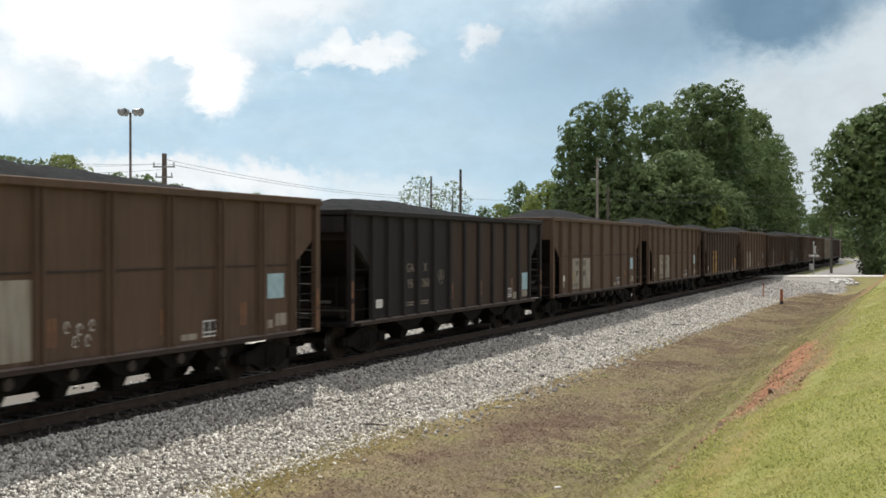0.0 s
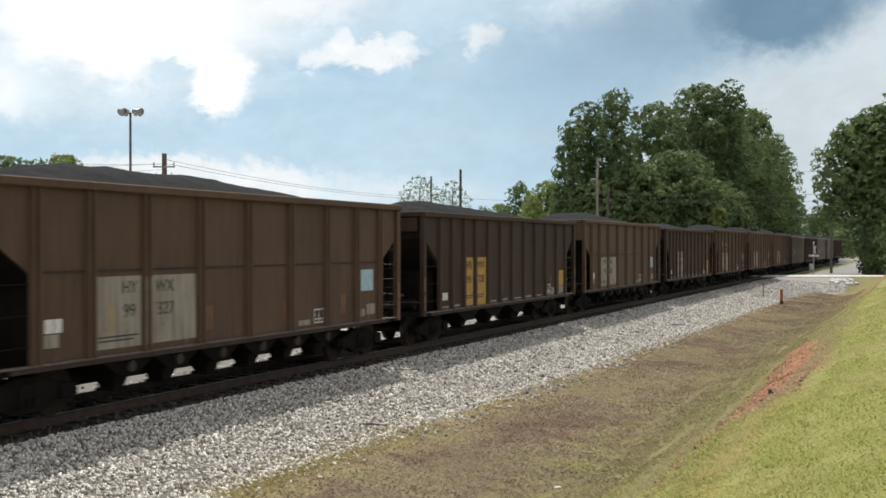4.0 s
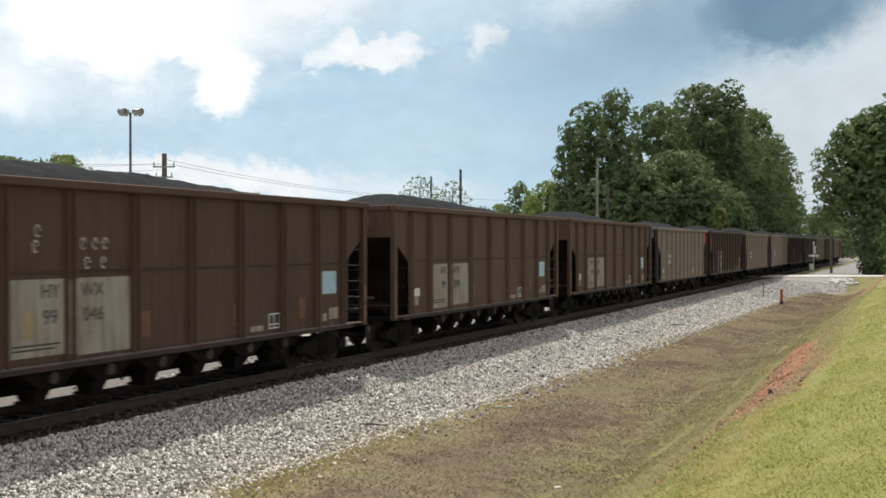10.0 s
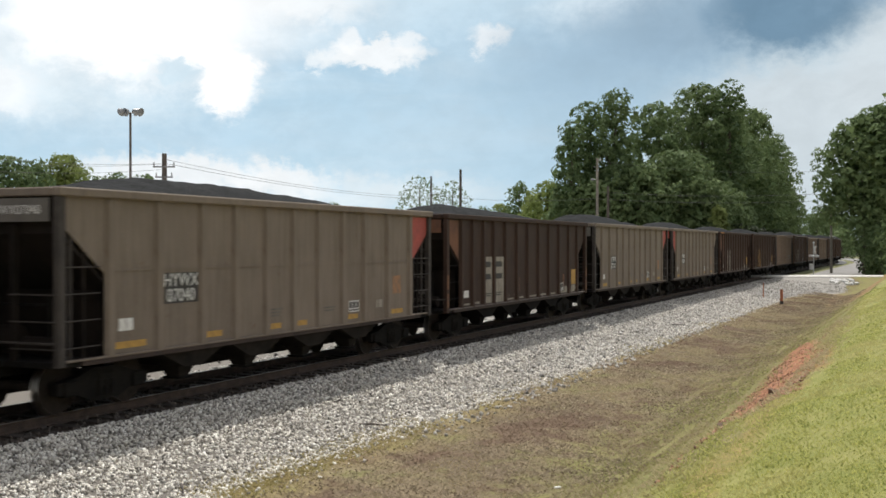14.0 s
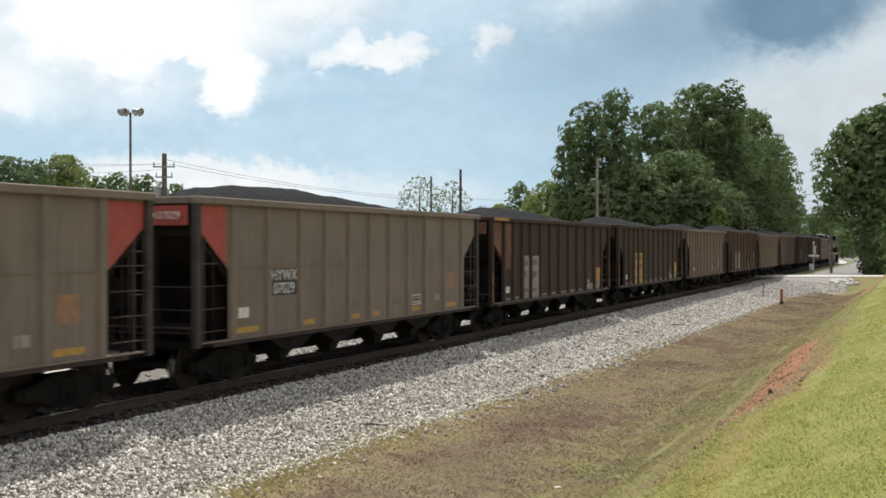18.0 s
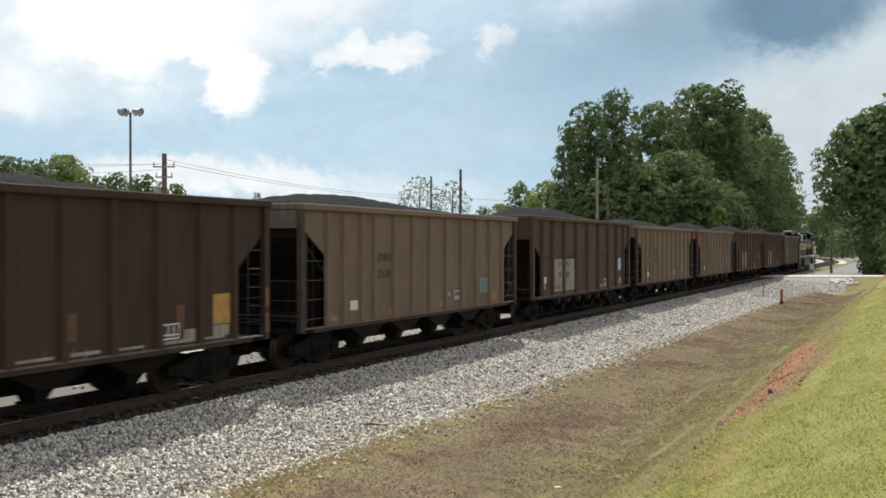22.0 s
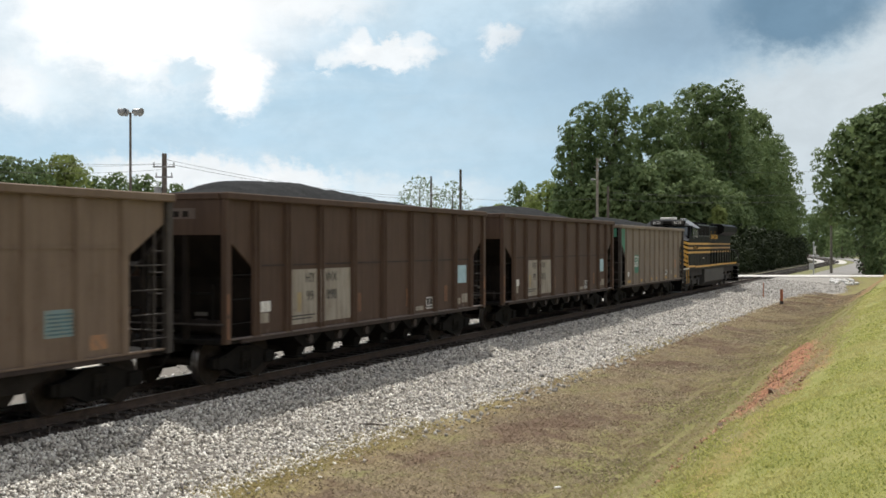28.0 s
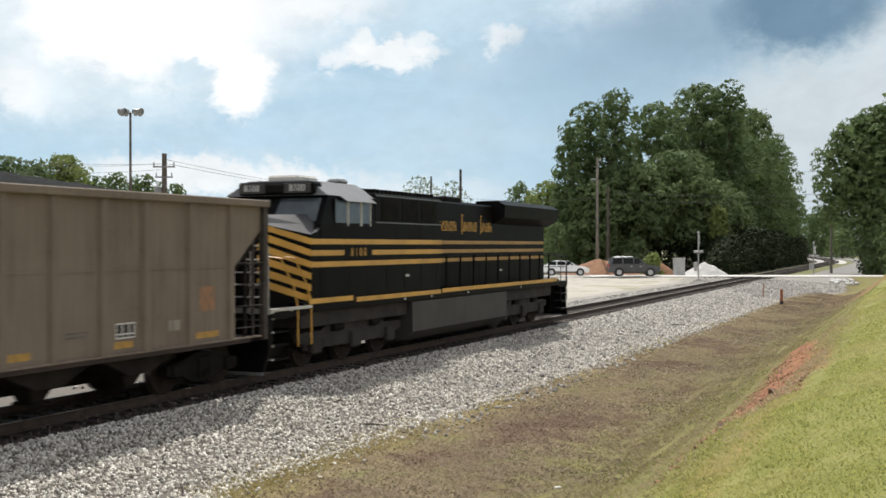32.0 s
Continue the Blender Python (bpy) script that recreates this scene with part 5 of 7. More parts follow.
for sx in (-1, 1):
    o = [(sx * 1.1, 3.62), (sx * 1.55, 3.86), (sx * 1.58, 4.28), (sx * 1.3, 4.42), (sx * 0.5, 4.42), (sx * 0.5, 4.2)]
    part("radiator_wing", prism(bmesh.new(), o, 3.6, 9.6, "y"), M_LBLACK, L)
    part("radiator_screen", boxes((min(sx * 0.55, sx * 1.25), 4.0, 4.42, max(sx * 0.55, sx * 1.25), 9.2, 4.45)), M_LIGHTGREY, L)
    a, b = sorted((sx * 1.451, sx * 1.462))
    c, d = sorted((sx * 1.121, sx * 1.135))
    for z in (2.94, 2.67, 2.40):
        part("gold_stripe", boxes((a, -9.18, z, b + (0.016 if sx > 0 else 0), -1.56, z + 0.13)), M_GOLD, L)
        part("gold_stripe", boxes((c, -1.5, z + 0.01, d, 9.1, z + 0.12)), M_DULLGOLD, L)
    for i in range(12):
        y = -1.1 + i * 0.86
        part("hood_door", boxes((c, y, 1.75, d - (0.006 if sx > 0 else 0), y + 0.78, 2.36), bev=0.004), M_LBLACK, L)
    for i in range(3):
        part("grille", boxes((a, -5.5 + i * 1.25, 3.55, b, -4.45 + i * 1.25, 4.15), *[(a, -5.5 + i * 1.25, 3.6 + j * 0.09, b + 0.012 * sx, -4.45 + i * 1.25, 3.63 + j * 0.09) for j in range(6)]), M_UNDER, L)
    # gold bars where the road name stands
    x = sx * 1.128
    a, b = sorted((x, x + sx * 0.012))
    for y0, count in ((-1.2, 6), (0.8, 5), (2.45, 4)):
        for i in range(count):
            k, w, cap = y0 + i * 0.27, 0.19, i == 0
            top = 3.9 if cap else 3.66
            lo = 3.28 if cap else 3.36
            bm = boxes((a, k, lo, b, k + 0.035, top), (a, k + w - 0.04, 3.36, b, k + w, 3.66 - (0.08 if i % 2 else 0)), (a, k + 0.03, 3.36 + (0.14 if i % 2 else 0), b, k + w - 0.03, 3.39 + (0.14 if i % 2 else 0)), (a, k + 0.03, top - 0.05, b, k + w * 0.6, top - 0.02))
            part("gold_ornament", bm, M_GOLD, L, "gold painted shape")
    x = sx * 1.479
    patch_plate = part("number_plate", boxes((min(x, x + sx * 0.004), -7.6, 2.62, max(x, x + sx * 0.004), -6.1, 2.86)), M_LBLACK, L)
    if sx > 0:
        part("lettering", lettering("8 1 0 0", 0.22, M_GOLD), None, patch_plate, at=(1.487, -6.85, 2.74))
    # walkway handrail
    for i in range(10):
        y = -1.2 + i * 1.1
        part("handrail_post", rods([((sx * 1.47, y, 1.6), (sx * 1.47, y, 2.62))], 0.032), M_LBLACK, L)
    part("handrail", rods([((sx * 1.47, -1.2, 2.6), (sx * 1.47, 9.0, 2.6)), ((sx * 1.47, 9.0, 2.6), (sx * 1.47, 10.8, 2.45))], 0.02), M_LBLACK, L)
    # steps and front railings
    for sy in (-1, 1):
        ye = sy * 10.55
        for i in range(4):
            part("step", boxes((min(sx * 1.05, sx * 1.5), ye - 0.32, 0.38 + i * 0.3, max(sx * 1.05, sx * 1.5), ye + 0.32, 0.42 + i * 0.3)), M_LBLACK, L)
            part("step_edge", boxes((min(sx * 1.05, sx * 1.5), ye + sy * 0.32 - 0.012, 0.38 + i * 0.3, max(sx * 1.05, sx * 1.5), ye + sy * 0.32 + 0.012, 0.43 + i * 0.3)), M_RAILING, L, "white step edge")
        part("step_side", boxes((min(sx * 1.02, sx * 1.06), ye - 0.36, 0.3, max(sx * 1.02, sx * 1.06), ye + 0.36, 1.5)), M_LBLACK, L)
        for dy in (-0.4, 0.4) if sy > 0 else ():
            part("stair_rail", rods([((sx * 1.5, ye + dy, 0.75), (sx * 1.5, ye + dy, 2.3)), ((sx * 1.5, ye + dy, 2.3), (sx * 1.2, ye + dy * 0.3, 2.55))], 0.016), M_TRUCKDUST, L)
        part("end_railing", rods([((sx * 0.35, sy * 11.0, 1.5), (sx * 0.35, sy * 11.0, 2.5)), ((sx * 0.35, sy * 11.0, 2.5), (sx * 1.45, sy * 11.0, 2.5)), ((sx * 1.45, sy * 11.0, 2.5), (sx * 1.45, sy * 11.0, 1.4)), ((sx * 0.35, sy * 11.0, 2.05), (sx * 1.45, sy * 11.0, 2.05))], 0.016), M_TRUCKDUST, L)
for sy in (-1, 1):
    part("pilot_plow", prism(bmesh.new(), [(sy * 11.0, 1.3), (sy * 11.02, 0.55), (sy * 11.3, 0.12), (sy * 11.22, 0.12), (sy * 10.9, 0.55), (sy * 10.85, 1.3)], -1.45, 1.45), M_LBLACK, L)
    part("plow_edge", boxes((-1.45, min(sy * 11.31, sy * 11.2), 0.1, 1.45, max(sy * 11.31, sy * 11.2), 0.17)), M_LIGHTGREY, L, "pale worn plow edge")
    part("coupler", boxes((-0.15, min(sy * 10.8, sy * 11.4), 0.74, 0.15, max(sy * 10.8, sy * 11.4), 0.98), (-0.2, min(sy * 11.3, sy * 11.6), 0.7, 0.18, max(sy * 11.3, sy * 11.6), 1.0), bev=0.04), M_UNDER, L)
    part("deck_edge", boxes((-1.52, min(sy * 10.95, sy * 11.03), 1.42, 1.52, max(sy * 10.95, sy * 11.03), 1.52)), M_RAILING, L, "white deck edge")
part("fuel_tank", prism(bmesh.new(), [(-1.15, 0.24), (1.15, 0.24), (1.45, 0.5), (1.45, 1.34), (-1.45, 1.34), (-1.45, 0.5)], -3.55, 4.1, "y"), M_TANK, L, "dusty dark grey fuel tank")
# added boxes standing in for the dark below the frame
for y0, y1 in ((-9.4, -3.6), (4.1, 9.5)):
    part("underframe", boxes((-1.3, y0, 0.98, 1.3, y1, 1.37), bev=0.02), M_TRUCKDUST, L, "added dark box that closes the gap above the trucks")
for sx in (-1, 1):
    for y in (-10.95, -10.15):
        part("step_light", boxes((min(sx * 1.42, sx * 1.53), y - 0.06, 1.44, max(sx * 1.42, sx * 1.53), y + 0.06, 1.5)), M_RAILING, L)
    for i in range(16):
        part("roof_fin", boxes((min(sx * 1.0, sx * 1.3), -5.6 + i * 0.25, 4.28, max(sx * 1.0, sx * 1.3), -5.52 + i * 0.25, 4.4)), M_UNDER, L)
    for i in range(9):
        a, b = sorted((sx * 1.451, sx * 1.457))
        if i < 4:
            part("panel_seam", boxes((a, -5.2 + i * 1.1, 1.75, b, -5.17 + i * 1.1, 2.35)), M_UNDER, L)
part("air_conditioner", boxes((-0.55, -7.9, 4.48, 0.35, -6.9, 4.66), bev=0.05), M_RAILING, L)
part("antenna_dome", boxes((0.45, -6.7, 4.48, 0.85, -6.2, 4.62), bev=0.06), M_LIGHTGREY, L)
part("horn", rods([((-0.3, -6.5, 4.6), (-0.3, -7.1, 4.62)), ((-0.15, -6.5, 4.6), (-0.15, -7.1, 4.62)), ((-0.22, -6.5, 4.45), (-0.22, -6.5, 4.62))], 0.05), M_STEEL, L)
for yc in (-6.5, 6.6):
    tr = part("truck", boxes((-1.1, yc - 2.6, 0.5, 1.1, yc + 2.6, 0.8), bev=0.05), M_UNDER, L, "grimy three-axle truck")
    for sx in (-1, 1):
        bm = bmesh.new()
        x0, x1 = sorted((sx * 1.0, sx * 1.16))
        prism(bm, [(yc - 2.75, 0.62), (yc - 2.75, 0.82), (yc - 1.7, 0.86), (yc - 1.2, 1.05), (yc + 1.2, 1.05), (yc + 1.7, 0.86), (yc + 2.75, 0.82), (yc + 2.75, 0.62), (yc + 1.5, 0.44), (yc - 1.5, 0.44)], x0, x1)
        for dy in (-2.0, 0, 2.0):
            box(bm, x0 - 0.02, yc + dy - 0.24, 0.32, x1 + 0.08, yc + dy + 0.24, 0.74, 0.04)
            for e in (-0.38, 0.38):
                rod(bm, ((x0 + x1) / 2, yc + dy + e, 0.42), ((x0 + x1) / 2, yc + dy + e, 0.86), 0.09, 8)
        part("side_frame", bm, M_TRUCKDUST, tr)
        for dy in (-1.0, 1.0):
            part("brake_cylinder", rods([((sx * 1.2, yc + dy - 0.2, 0.9), (sx * 1.2, yc + dy + 0.25, 0.9))], 0.1, 10), M_UNDER, tr)
    # added blocks that keep bright ground from showing between the axles
    for dy in (-1.0, 1.0, -2.75):
        part("traction_motor", boxes((-0.66, yc + dy - 0.42, 0.16, 0.66, yc + dy + 0.42, 0.62), bev=0.06), M_UNDER, tr)
    for dy in (-2.0, 0, 2.0):
        w = wheelset(tr, 0, 0.53)
        w.matrix_basis = Matrix.Translation((0, yc + dy, 0.53))


# ---------------------------------------------------------------- track bed
def stones(name, n, spread, size, mat, seed, label):
    """Many small angular stones in one mesh; spread gives x, y, z of one stone from a random source."""
    rg = np.random.RandomState(seed)
    base = np.array([(-1, -1, -1), (1, -1, -1), (1, 1, -1), (-1, 1, -1), (-0.75, -0.7, 1), (0.8, -0.75, 0.9), (0.7, 0.8, 1), (-0.8, 0.7, 0.85)], float)
    faces = np.array([(0, 3, 2, 1), (4, 5, 6, 7), (0, 1, 5, 4), (1, 2, 6, 5), (2, 3, 7, 6), (3, 0, 4, 7)])
    c = spread(rg, n)
    n = len(c)
    s = size * (0.55 + 0.9 * rg.rand(n, 1, 1)) * np.stack([rg.uniform(0.9, 1.6, n), rg.uniform(0.55, 0.95, n), rg.uniform(0.45, 0.85, n)], 1)[:, None, :]
    v = (base[None] + rg.uniform(-0.35, 0.35, (n, 8, 3))) * s * 0.5
    q = rg.randn(n, 4)
    q /= np.linalg.norm(q, axis=1)[:, None]
    w, x, y, z = q.T
    r = np.stack([np.stack([1 - 2 * (y * y + z * z), 2 * (x * y - z * w), 2 * (x * z + y * w)], 1), np.stack([2 * (x * y + z * w), 1 - 2 * (x * x + z * z), 2 * (y * z - x * w)], 1),
                  np.stack([2 * (x * z - y * w), 2 * (y * z + x * w), 1 - 2 * (x * x + y * y)], 1)], 1)
    v = np.einsum("nij,nkj->nki", r, v) + c[:, None, :]
    me = bpy.data.meshes.new(name)
    me.vertices.add(n * 8)
    me.vertices.foreach_set("co", v.reshape(-1))
    f = (faces[None] + (np.arange(n) * 8)[:, None, None]).reshape(-1)
    me.loops.add(len(f))
    me.loops.foreach_set("vertex_index", f.astype(np.int32))
    me.polygons.add(n * 6)
    me.polygons.foreach_set("loop_start", np.arange(0, len(f), 4, dtype=np.int32))
    me.update(calc_edges=True)
    me.materials.append(mat)
    return tagged(new(name, me), label, "gravel", kind="stuff")


def stone_material(name, a, b, c):
    m, t, p = nodes_of(name)
    g = t.nodes.new("ShaderNodeNewGeometry")
    isl = g.outputs["Random Per Island"]
    co = objco(t)
    col = mix(t, ramp(t, isl, 0.05, 0.7), a, b)
    col = mix(t, ramp(t, isl, 0.72, 0.74), col, c)
    col = mix(t, ramp(t, isl, 0.88, 0.90), col, tuple(k * 0.45 for k in b))
    col = mix(t, ramp(t, fbm(t, co, 0.5, 4), 0.5, 0.75, 0, 0.25), col, (0.26, 0.23, 0.19))
    col = mix(t, ramp(t, fbm(t, co, 45, 3), 0.4, 0.7, 0, 0.2), col, (0.3, 0.28, 0.25))
    t.links.new(col, p.inputs["Base Color"])
    p.inputs["Roughness"].default_value = 0.9
    return m


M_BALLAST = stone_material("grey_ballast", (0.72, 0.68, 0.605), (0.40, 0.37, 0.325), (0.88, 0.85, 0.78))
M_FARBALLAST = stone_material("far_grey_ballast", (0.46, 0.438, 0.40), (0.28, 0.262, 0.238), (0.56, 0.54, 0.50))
# crib stones: grime, plus some of the train's shade in the colour
M_CRIB = stone_material("grimy_shaded_crib_ballast", (0.075, 0.057, 0.044), (0.04, 0.031, 0.025), (0.12, 0.094, 0.075))
GZ = np.vectorize(ground_z)


def shoulder(rg, n):
    y = 7 + 73 * rg.rand(n) ** 1.7
    rim = 4.4 + 0.015 * np.maximum(0, y - 14)
    x = 1.45 + (rim - 1.4) * rg.rand(n)
    e = np.clip(rg.exponential(0.14, n), 0, 0.8)
    x = np.where(rg.rand(n) < 0.1, rim + e, x)
    return np.stack([x, y, GZ(x, y) + rg.uniform(-0.01, 0.02, n)], 1)


def crib(rg, n):
    y = 5 + 90 * rg.rand(n) ** 1.5
    x = -1.45 + 2.95 * rg.rand(n)
    return np.stack([x, y, GZ(x, y) + rg.uniform(-0.01, 0.03, n)], 1)


def far_shoulder(rg, n):
    y = 20 + 86 * rg.rand(n) ** 0.7
    wide = np.clip((y - 82) / 22, 0, 1)
    x = np.where(rg.rand(n) < 0.3, -1.5 - 3.0 * rg.rand(n), 1.5 + (4.0 + 3.2 * wide ** 2) * rg.rand(n))
    return np.stack([x, y, GZ(x, y) + rg.uniform(-0.01, 0.02, n)], 1)


stones("ballast", 76000, shoulder, 0.042, M_BALLAST, 3, "pale grey crushed stone ballast on the shoulder")
stones("crib_ballast", 9000, crib, 0.06, M_CRIB, 4, "grimy ballast between the ties, darkened for the train's shade")
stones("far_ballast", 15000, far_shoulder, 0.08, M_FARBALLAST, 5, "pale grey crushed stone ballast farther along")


# ---------------------------------------------------------------- grass
def blades(name, n, spread, height, mat, seed, label, lean=0.5, width=0.007):
    rg = np.random.RandomState(seed)
    c = spread(rg, n)
    n = len(c)
    a = rg.uniform(0, 2 * np.pi, n)
    h = height * (0.45 + 0.9 * rg.rand(n))
    w = width * (0.7 + 0.7 * rg.rand(n)) * (1 + c[:, 1] / 22.0)
    side = np.stack([np.cos(a), np.sin(a), np.zeros(n)], 1) * w[:, None]
    b = rg.uniform(0, 2 * np.pi, n)
    tip = np.stack([np.cos(b) * h * lean, np.sin(b) * h * lean, h], 1)
    v = np.stack([c - side, c + side, c + tip], 1)
    me = bpy.data.meshes.new(name)
    me.vertices.add(n * 3)
    me.vertices.foreach_set("co", v.reshape(-1))
    me.loops.add(n * 3)
    me.loops.foreach_set("vertex_index", np.arange(n * 3, dtype=np.int32))
    me.polygons.add(n)
    me.polygons.foreach_set("loop_start", np.arange(0, n * 3, 3, dtype=np.int32))
    me.update(calc_edges=True)
    me.materials.append(mat)
    return tagged(new(name, me), label, "grass", kind="stuff")


def blade_material(name, a, b, c, d=None):
    m, t, p = nodes_of(name)
    g = t.nodes.new("ShaderNodeNewGeometry")
    col = mix(t, ramp(t, g.outputs["Random Per Island"], 0.0, 0.8), a, b)
    col = mix(t, ramp(t, fbm(t, objco(t), 0.35, 4), 0.42, 0.62, 0, 0.75), col, c)
    if d:
        col = mix(t, ramp(t, fbm(t, stretch(t, objco(t), (1.0, 0.6, 1.0)), 0.55, 6, 0.7, 0.4), 0.51, 0.6, 0, 0.8), col, d)
    t.links.new(col, p.inputs["Base Color"])
    p.inputs["Roughness"].default_value = 0.75
    p.inputs["Specular IOR Level"].default_value = 0.2
    tr = t.nodes.new("ShaderNodeBsdfTranslucent")
    t.links.new(col, tr.inputs[0])
    mx = t.nodes.new("ShaderNodeMixShader")
    mx.inputs[0].default_value = 0.45
    t.links.new(p.outputs[0], mx.inputs[1])
    t.links.new(tr.outputs[0], mx.inputs[2])
    t.links.new(mx.outputs[0], t.nodes["Material Output"].inputs[0])
    return m


M_LAWN = blade_material("lawn_grass", (0.23, 0.26, 0.068), (0.55, 0.535, 0.19), (0.54, 0.48, 0.22))
M_DRY = blade_material("dry_grass", (0.46, 0.38, 0.26), (0.13, 0.10, 0.068), (0.40, 0.335, 0.205), (0.21, 0.145, 0.105))
M_EDGE = blade_material("edge_weeds", (0.33, 0.285, 0.115), (0.42, 0.36, 0.18), (0.42, 0.345, 0.20))
M_LOW = blade_material("swale_grass", (0.24, 0.25, 0.085), (0.31, 0.305, 0.11), (0.31, 0.26, 0.14))


def off_clay(rg, p):
    """Leaves out most of the points on the bare clay of the bank."""
    x, y = p[:, 0], p[:, 1]
    bare = (x + 0.051 * y > 12.75) & (x < 13.1) & (y > 17.5) & (y + (x - 12.5) * 7.5 < 26.5)
    return p[~(bare & (rg.rand(len(p)) < 0.75))]


def on_lawn(rg, n):
    y = 6.5 + 50 * rg.rand(n) ** 1.6
    x = 12.15 + rg.exponential(0.2, n) * np.where(rg.rand(n) < 0.3, -1, 1) * 0.8 + (2.9 + 0.12 * y) * rg.rand(n) - np.clip(14.0 - y, 0, 4) * 0.18
    return off_clay(rg, np.stack([x, y, GZ(x, y) - 0.003], 1))


def on_swale(rg, n):
    y = 6.5 + 90 * rg.rand(n) ** 1.6
    x = 4.5 + 0.014 * y + (5.2 - 0.014 * y) * rg.rand(n) + 1.3 * rg.rand(n) ** 2
    return np.stack([x, y, GZ(x, y) - 0.003], 1)


def on_bottom(rg, n):
    y = 6.5 + 60 * rg.rand(n) ** 1.5
    x = np.where(rg.rand(n) < 0.55, 9.5 + rg.randn(n) * 0.7, 9.3 + 3.1 * rg.rand(n))
    return off_clay(rg, np.stack([x, y, GZ(x, y) - 0.003], 1))


blades("lawn_grass", 140000, on_lawn, 0.025, M_LAWN, 6, "short mown green and straw-coloured lawn grass", 0.9, 0.007)
blades("dry_grass", 150000, on_swale, 0.032, M_DRY, 7, "short dry brown grass of the swale", 2.0, 0.010)
blades("swale_grass", 62000, on_bottom, 0.026, M_LOW, 8, "thin green grass along the swale's bottom", 1.4)




def on_edge(rg, n):
    y = 12 + 60 * rg.rand(n) ** 1.6
    y = np.where(np.sin(y * 1.3) + np.sin(y * 0.47 + 1) > 0.1, y, 14 + 8 * rg.rand(n))
    x = 4.55 + 0.014 * (y - 14) + rg.randn(n) * 0.28
    return np.stack([x, y, GZ(x, y) - 0.003], 1)


blades("edge_weeds", 9000, on_edge, 0.05, M_EDGE, 14, "yellow-green weeds along the ballast's edge", 1.3, 0.008)
M_CLOD = stone_material("orange_clay_clods", (0.44, 0.215, 0.125), (0.30, 0.145, 0.085), (0.50, 0.30, 0.18))


def on_clay(rg, n):
    y = 18.0 + 15.0 * rg.rand(n) ** 1.2
    x = 11.3 + 1.5 * rg.rand(n) - 0.045 * (y - 18.0)
    lip = rg.rand(n) < 0.12
    y = np.where(lip, 12.0 + 9.0 * rg.rand(n), y)
    x = np.where(lip, 11.75 + 0.085 * (y - 12.0) + 0.3 * rg.rand(n), x)
    return np.stack([x, y, GZ(x, y) + rg.uniform(-0.015, 0.01, n)], 1)


stones("clay_clods", 1700, on_clay, 0.034, M_CLOD, 12, "crumbled orange clay clods on the washed-out bank")
M_STRAW = blade_material("straw", (0.48, 0.40, 0.25), (0.34, 0.28, 0.16), (0.40, 0.38, 0.17))
blades("straw", 6000, lambda rg, n: (lambda y, w: np.stack([11.75 + 0.085 * np.minimum(y - 12.0, 9.0) - 0.02 * np.maximum(0, y - 21) + w, y, GZ(11.75 + 0.085 * np.minimum(y - 12.0, 9.0) - 0.02 * np.maximum(0, y - 21) + w, y)], 1))(10.0 + 28 * rg.rand(n), rg.randn(n) * 0.22), 0.045, M_STRAW, 13, "dead straw along the lip of the bank", 2.2, 0.009)
# ledges where the turf has broken off
M_SOIL = plain("dark_undercut_soil", (0.13, 0.075, 0.045), (0.075, 0.045, 0.03), 0.95, 0, 8, 0.02)
for x, y, ln, rz in ((12.12, 20.8, 0.85, 112), (11.72, 17.5, 0.7, 105)):
    bm = bmesh.new()
    rr = random.Random(int(x * 100))
    top = [(ln * (k / 7 - 0.5), 0.05 * rr.uniform(-1, 1)) for k in range(8)]
    prism(bm, top + [(a, b + 0.05 + 0.04 * rr.random()) for a, b in top[::-1]], -0.08, 0.012, "z")
    ob = new("turf_ledge", mesh_from(bm, "turf_ledge", M_SOIL))
    ob.matrix_basis = Matrix.Translation((x, y, ground_z(x, y) + 0.01)) @ Matrix.Rotation(radians(rz), 4, "Z")
    tagged(ob, "broken dark soil ledge on the clay bank", "soil", "turf ledges")


# ---------------------------------------------------------------- crossing and far ground
def strip(name, pts, width, z, mat, label, category="road"):
    """A flat band of ground along plan points, with a thickness of 6 cm."""
    bm = bmesh.new()
    rows = []
    for i, p in enumerate(pts):
        d = (pts[min(i + 1, len(pts) - 1)] - pts[max(i - 1, 0)]).normalized()
        s = Vector((d.y, -d.x, 0)) * width / 2
        zz = z(p) if callable(z) else z
        rows.append([bm.verts.new((p.x + s.x * k, p.y + s.y * k, zz - q)) for k, q in ((-1, 0), (1, 0), (1, 0.08), (-1, 0.08))])
    for a, b in zip(rows, rows[1:]):
        for k in range(4):
            bm.faces.new((a[k], a[(k + 1) % 4], b[(k + 1) % 4], b[k]))
    bm.faces.new(rows[0])
    bm.faces.new(rows[-1][::-1])
    bmesh.ops.recalc_face_normals(bm, faces=bm.faces[:])
    return tagged(new(name, mesh_from(bm, name, mat)), label, category, kind="structure")


strip("road_crossing", [place(r, 106.0) for r in range(-60, 80, 4)], 5.6, 0.0 - 0.004, M_ROAD, "pale concrete road over the level crossing")
M_ASPHALT = plain("grey_lane_asphalt", (0.24, 0.23, 0.215), (0.18, 0.17, 0.16), 0.9, 0, 0.8, 0.004)
strip("lane", [on_track(u, 6.2 + 0.004 * (u - 110)).translation for u in range(112, 330, 8)], 5.4, -0.2, M_ASPHALT, "grey asphalt lane beside the track")
strip("far_track_bed", [on_track(u, 0).translation for u in range(196, 440, 8)], 5.2, -0.21, plain("far_ballast_bed", (0.55, 0.53, 0.49), (0.42, 0.4, 0.37), 0.9, 0, 2), "pale ballast bed of the bend", "ballast")

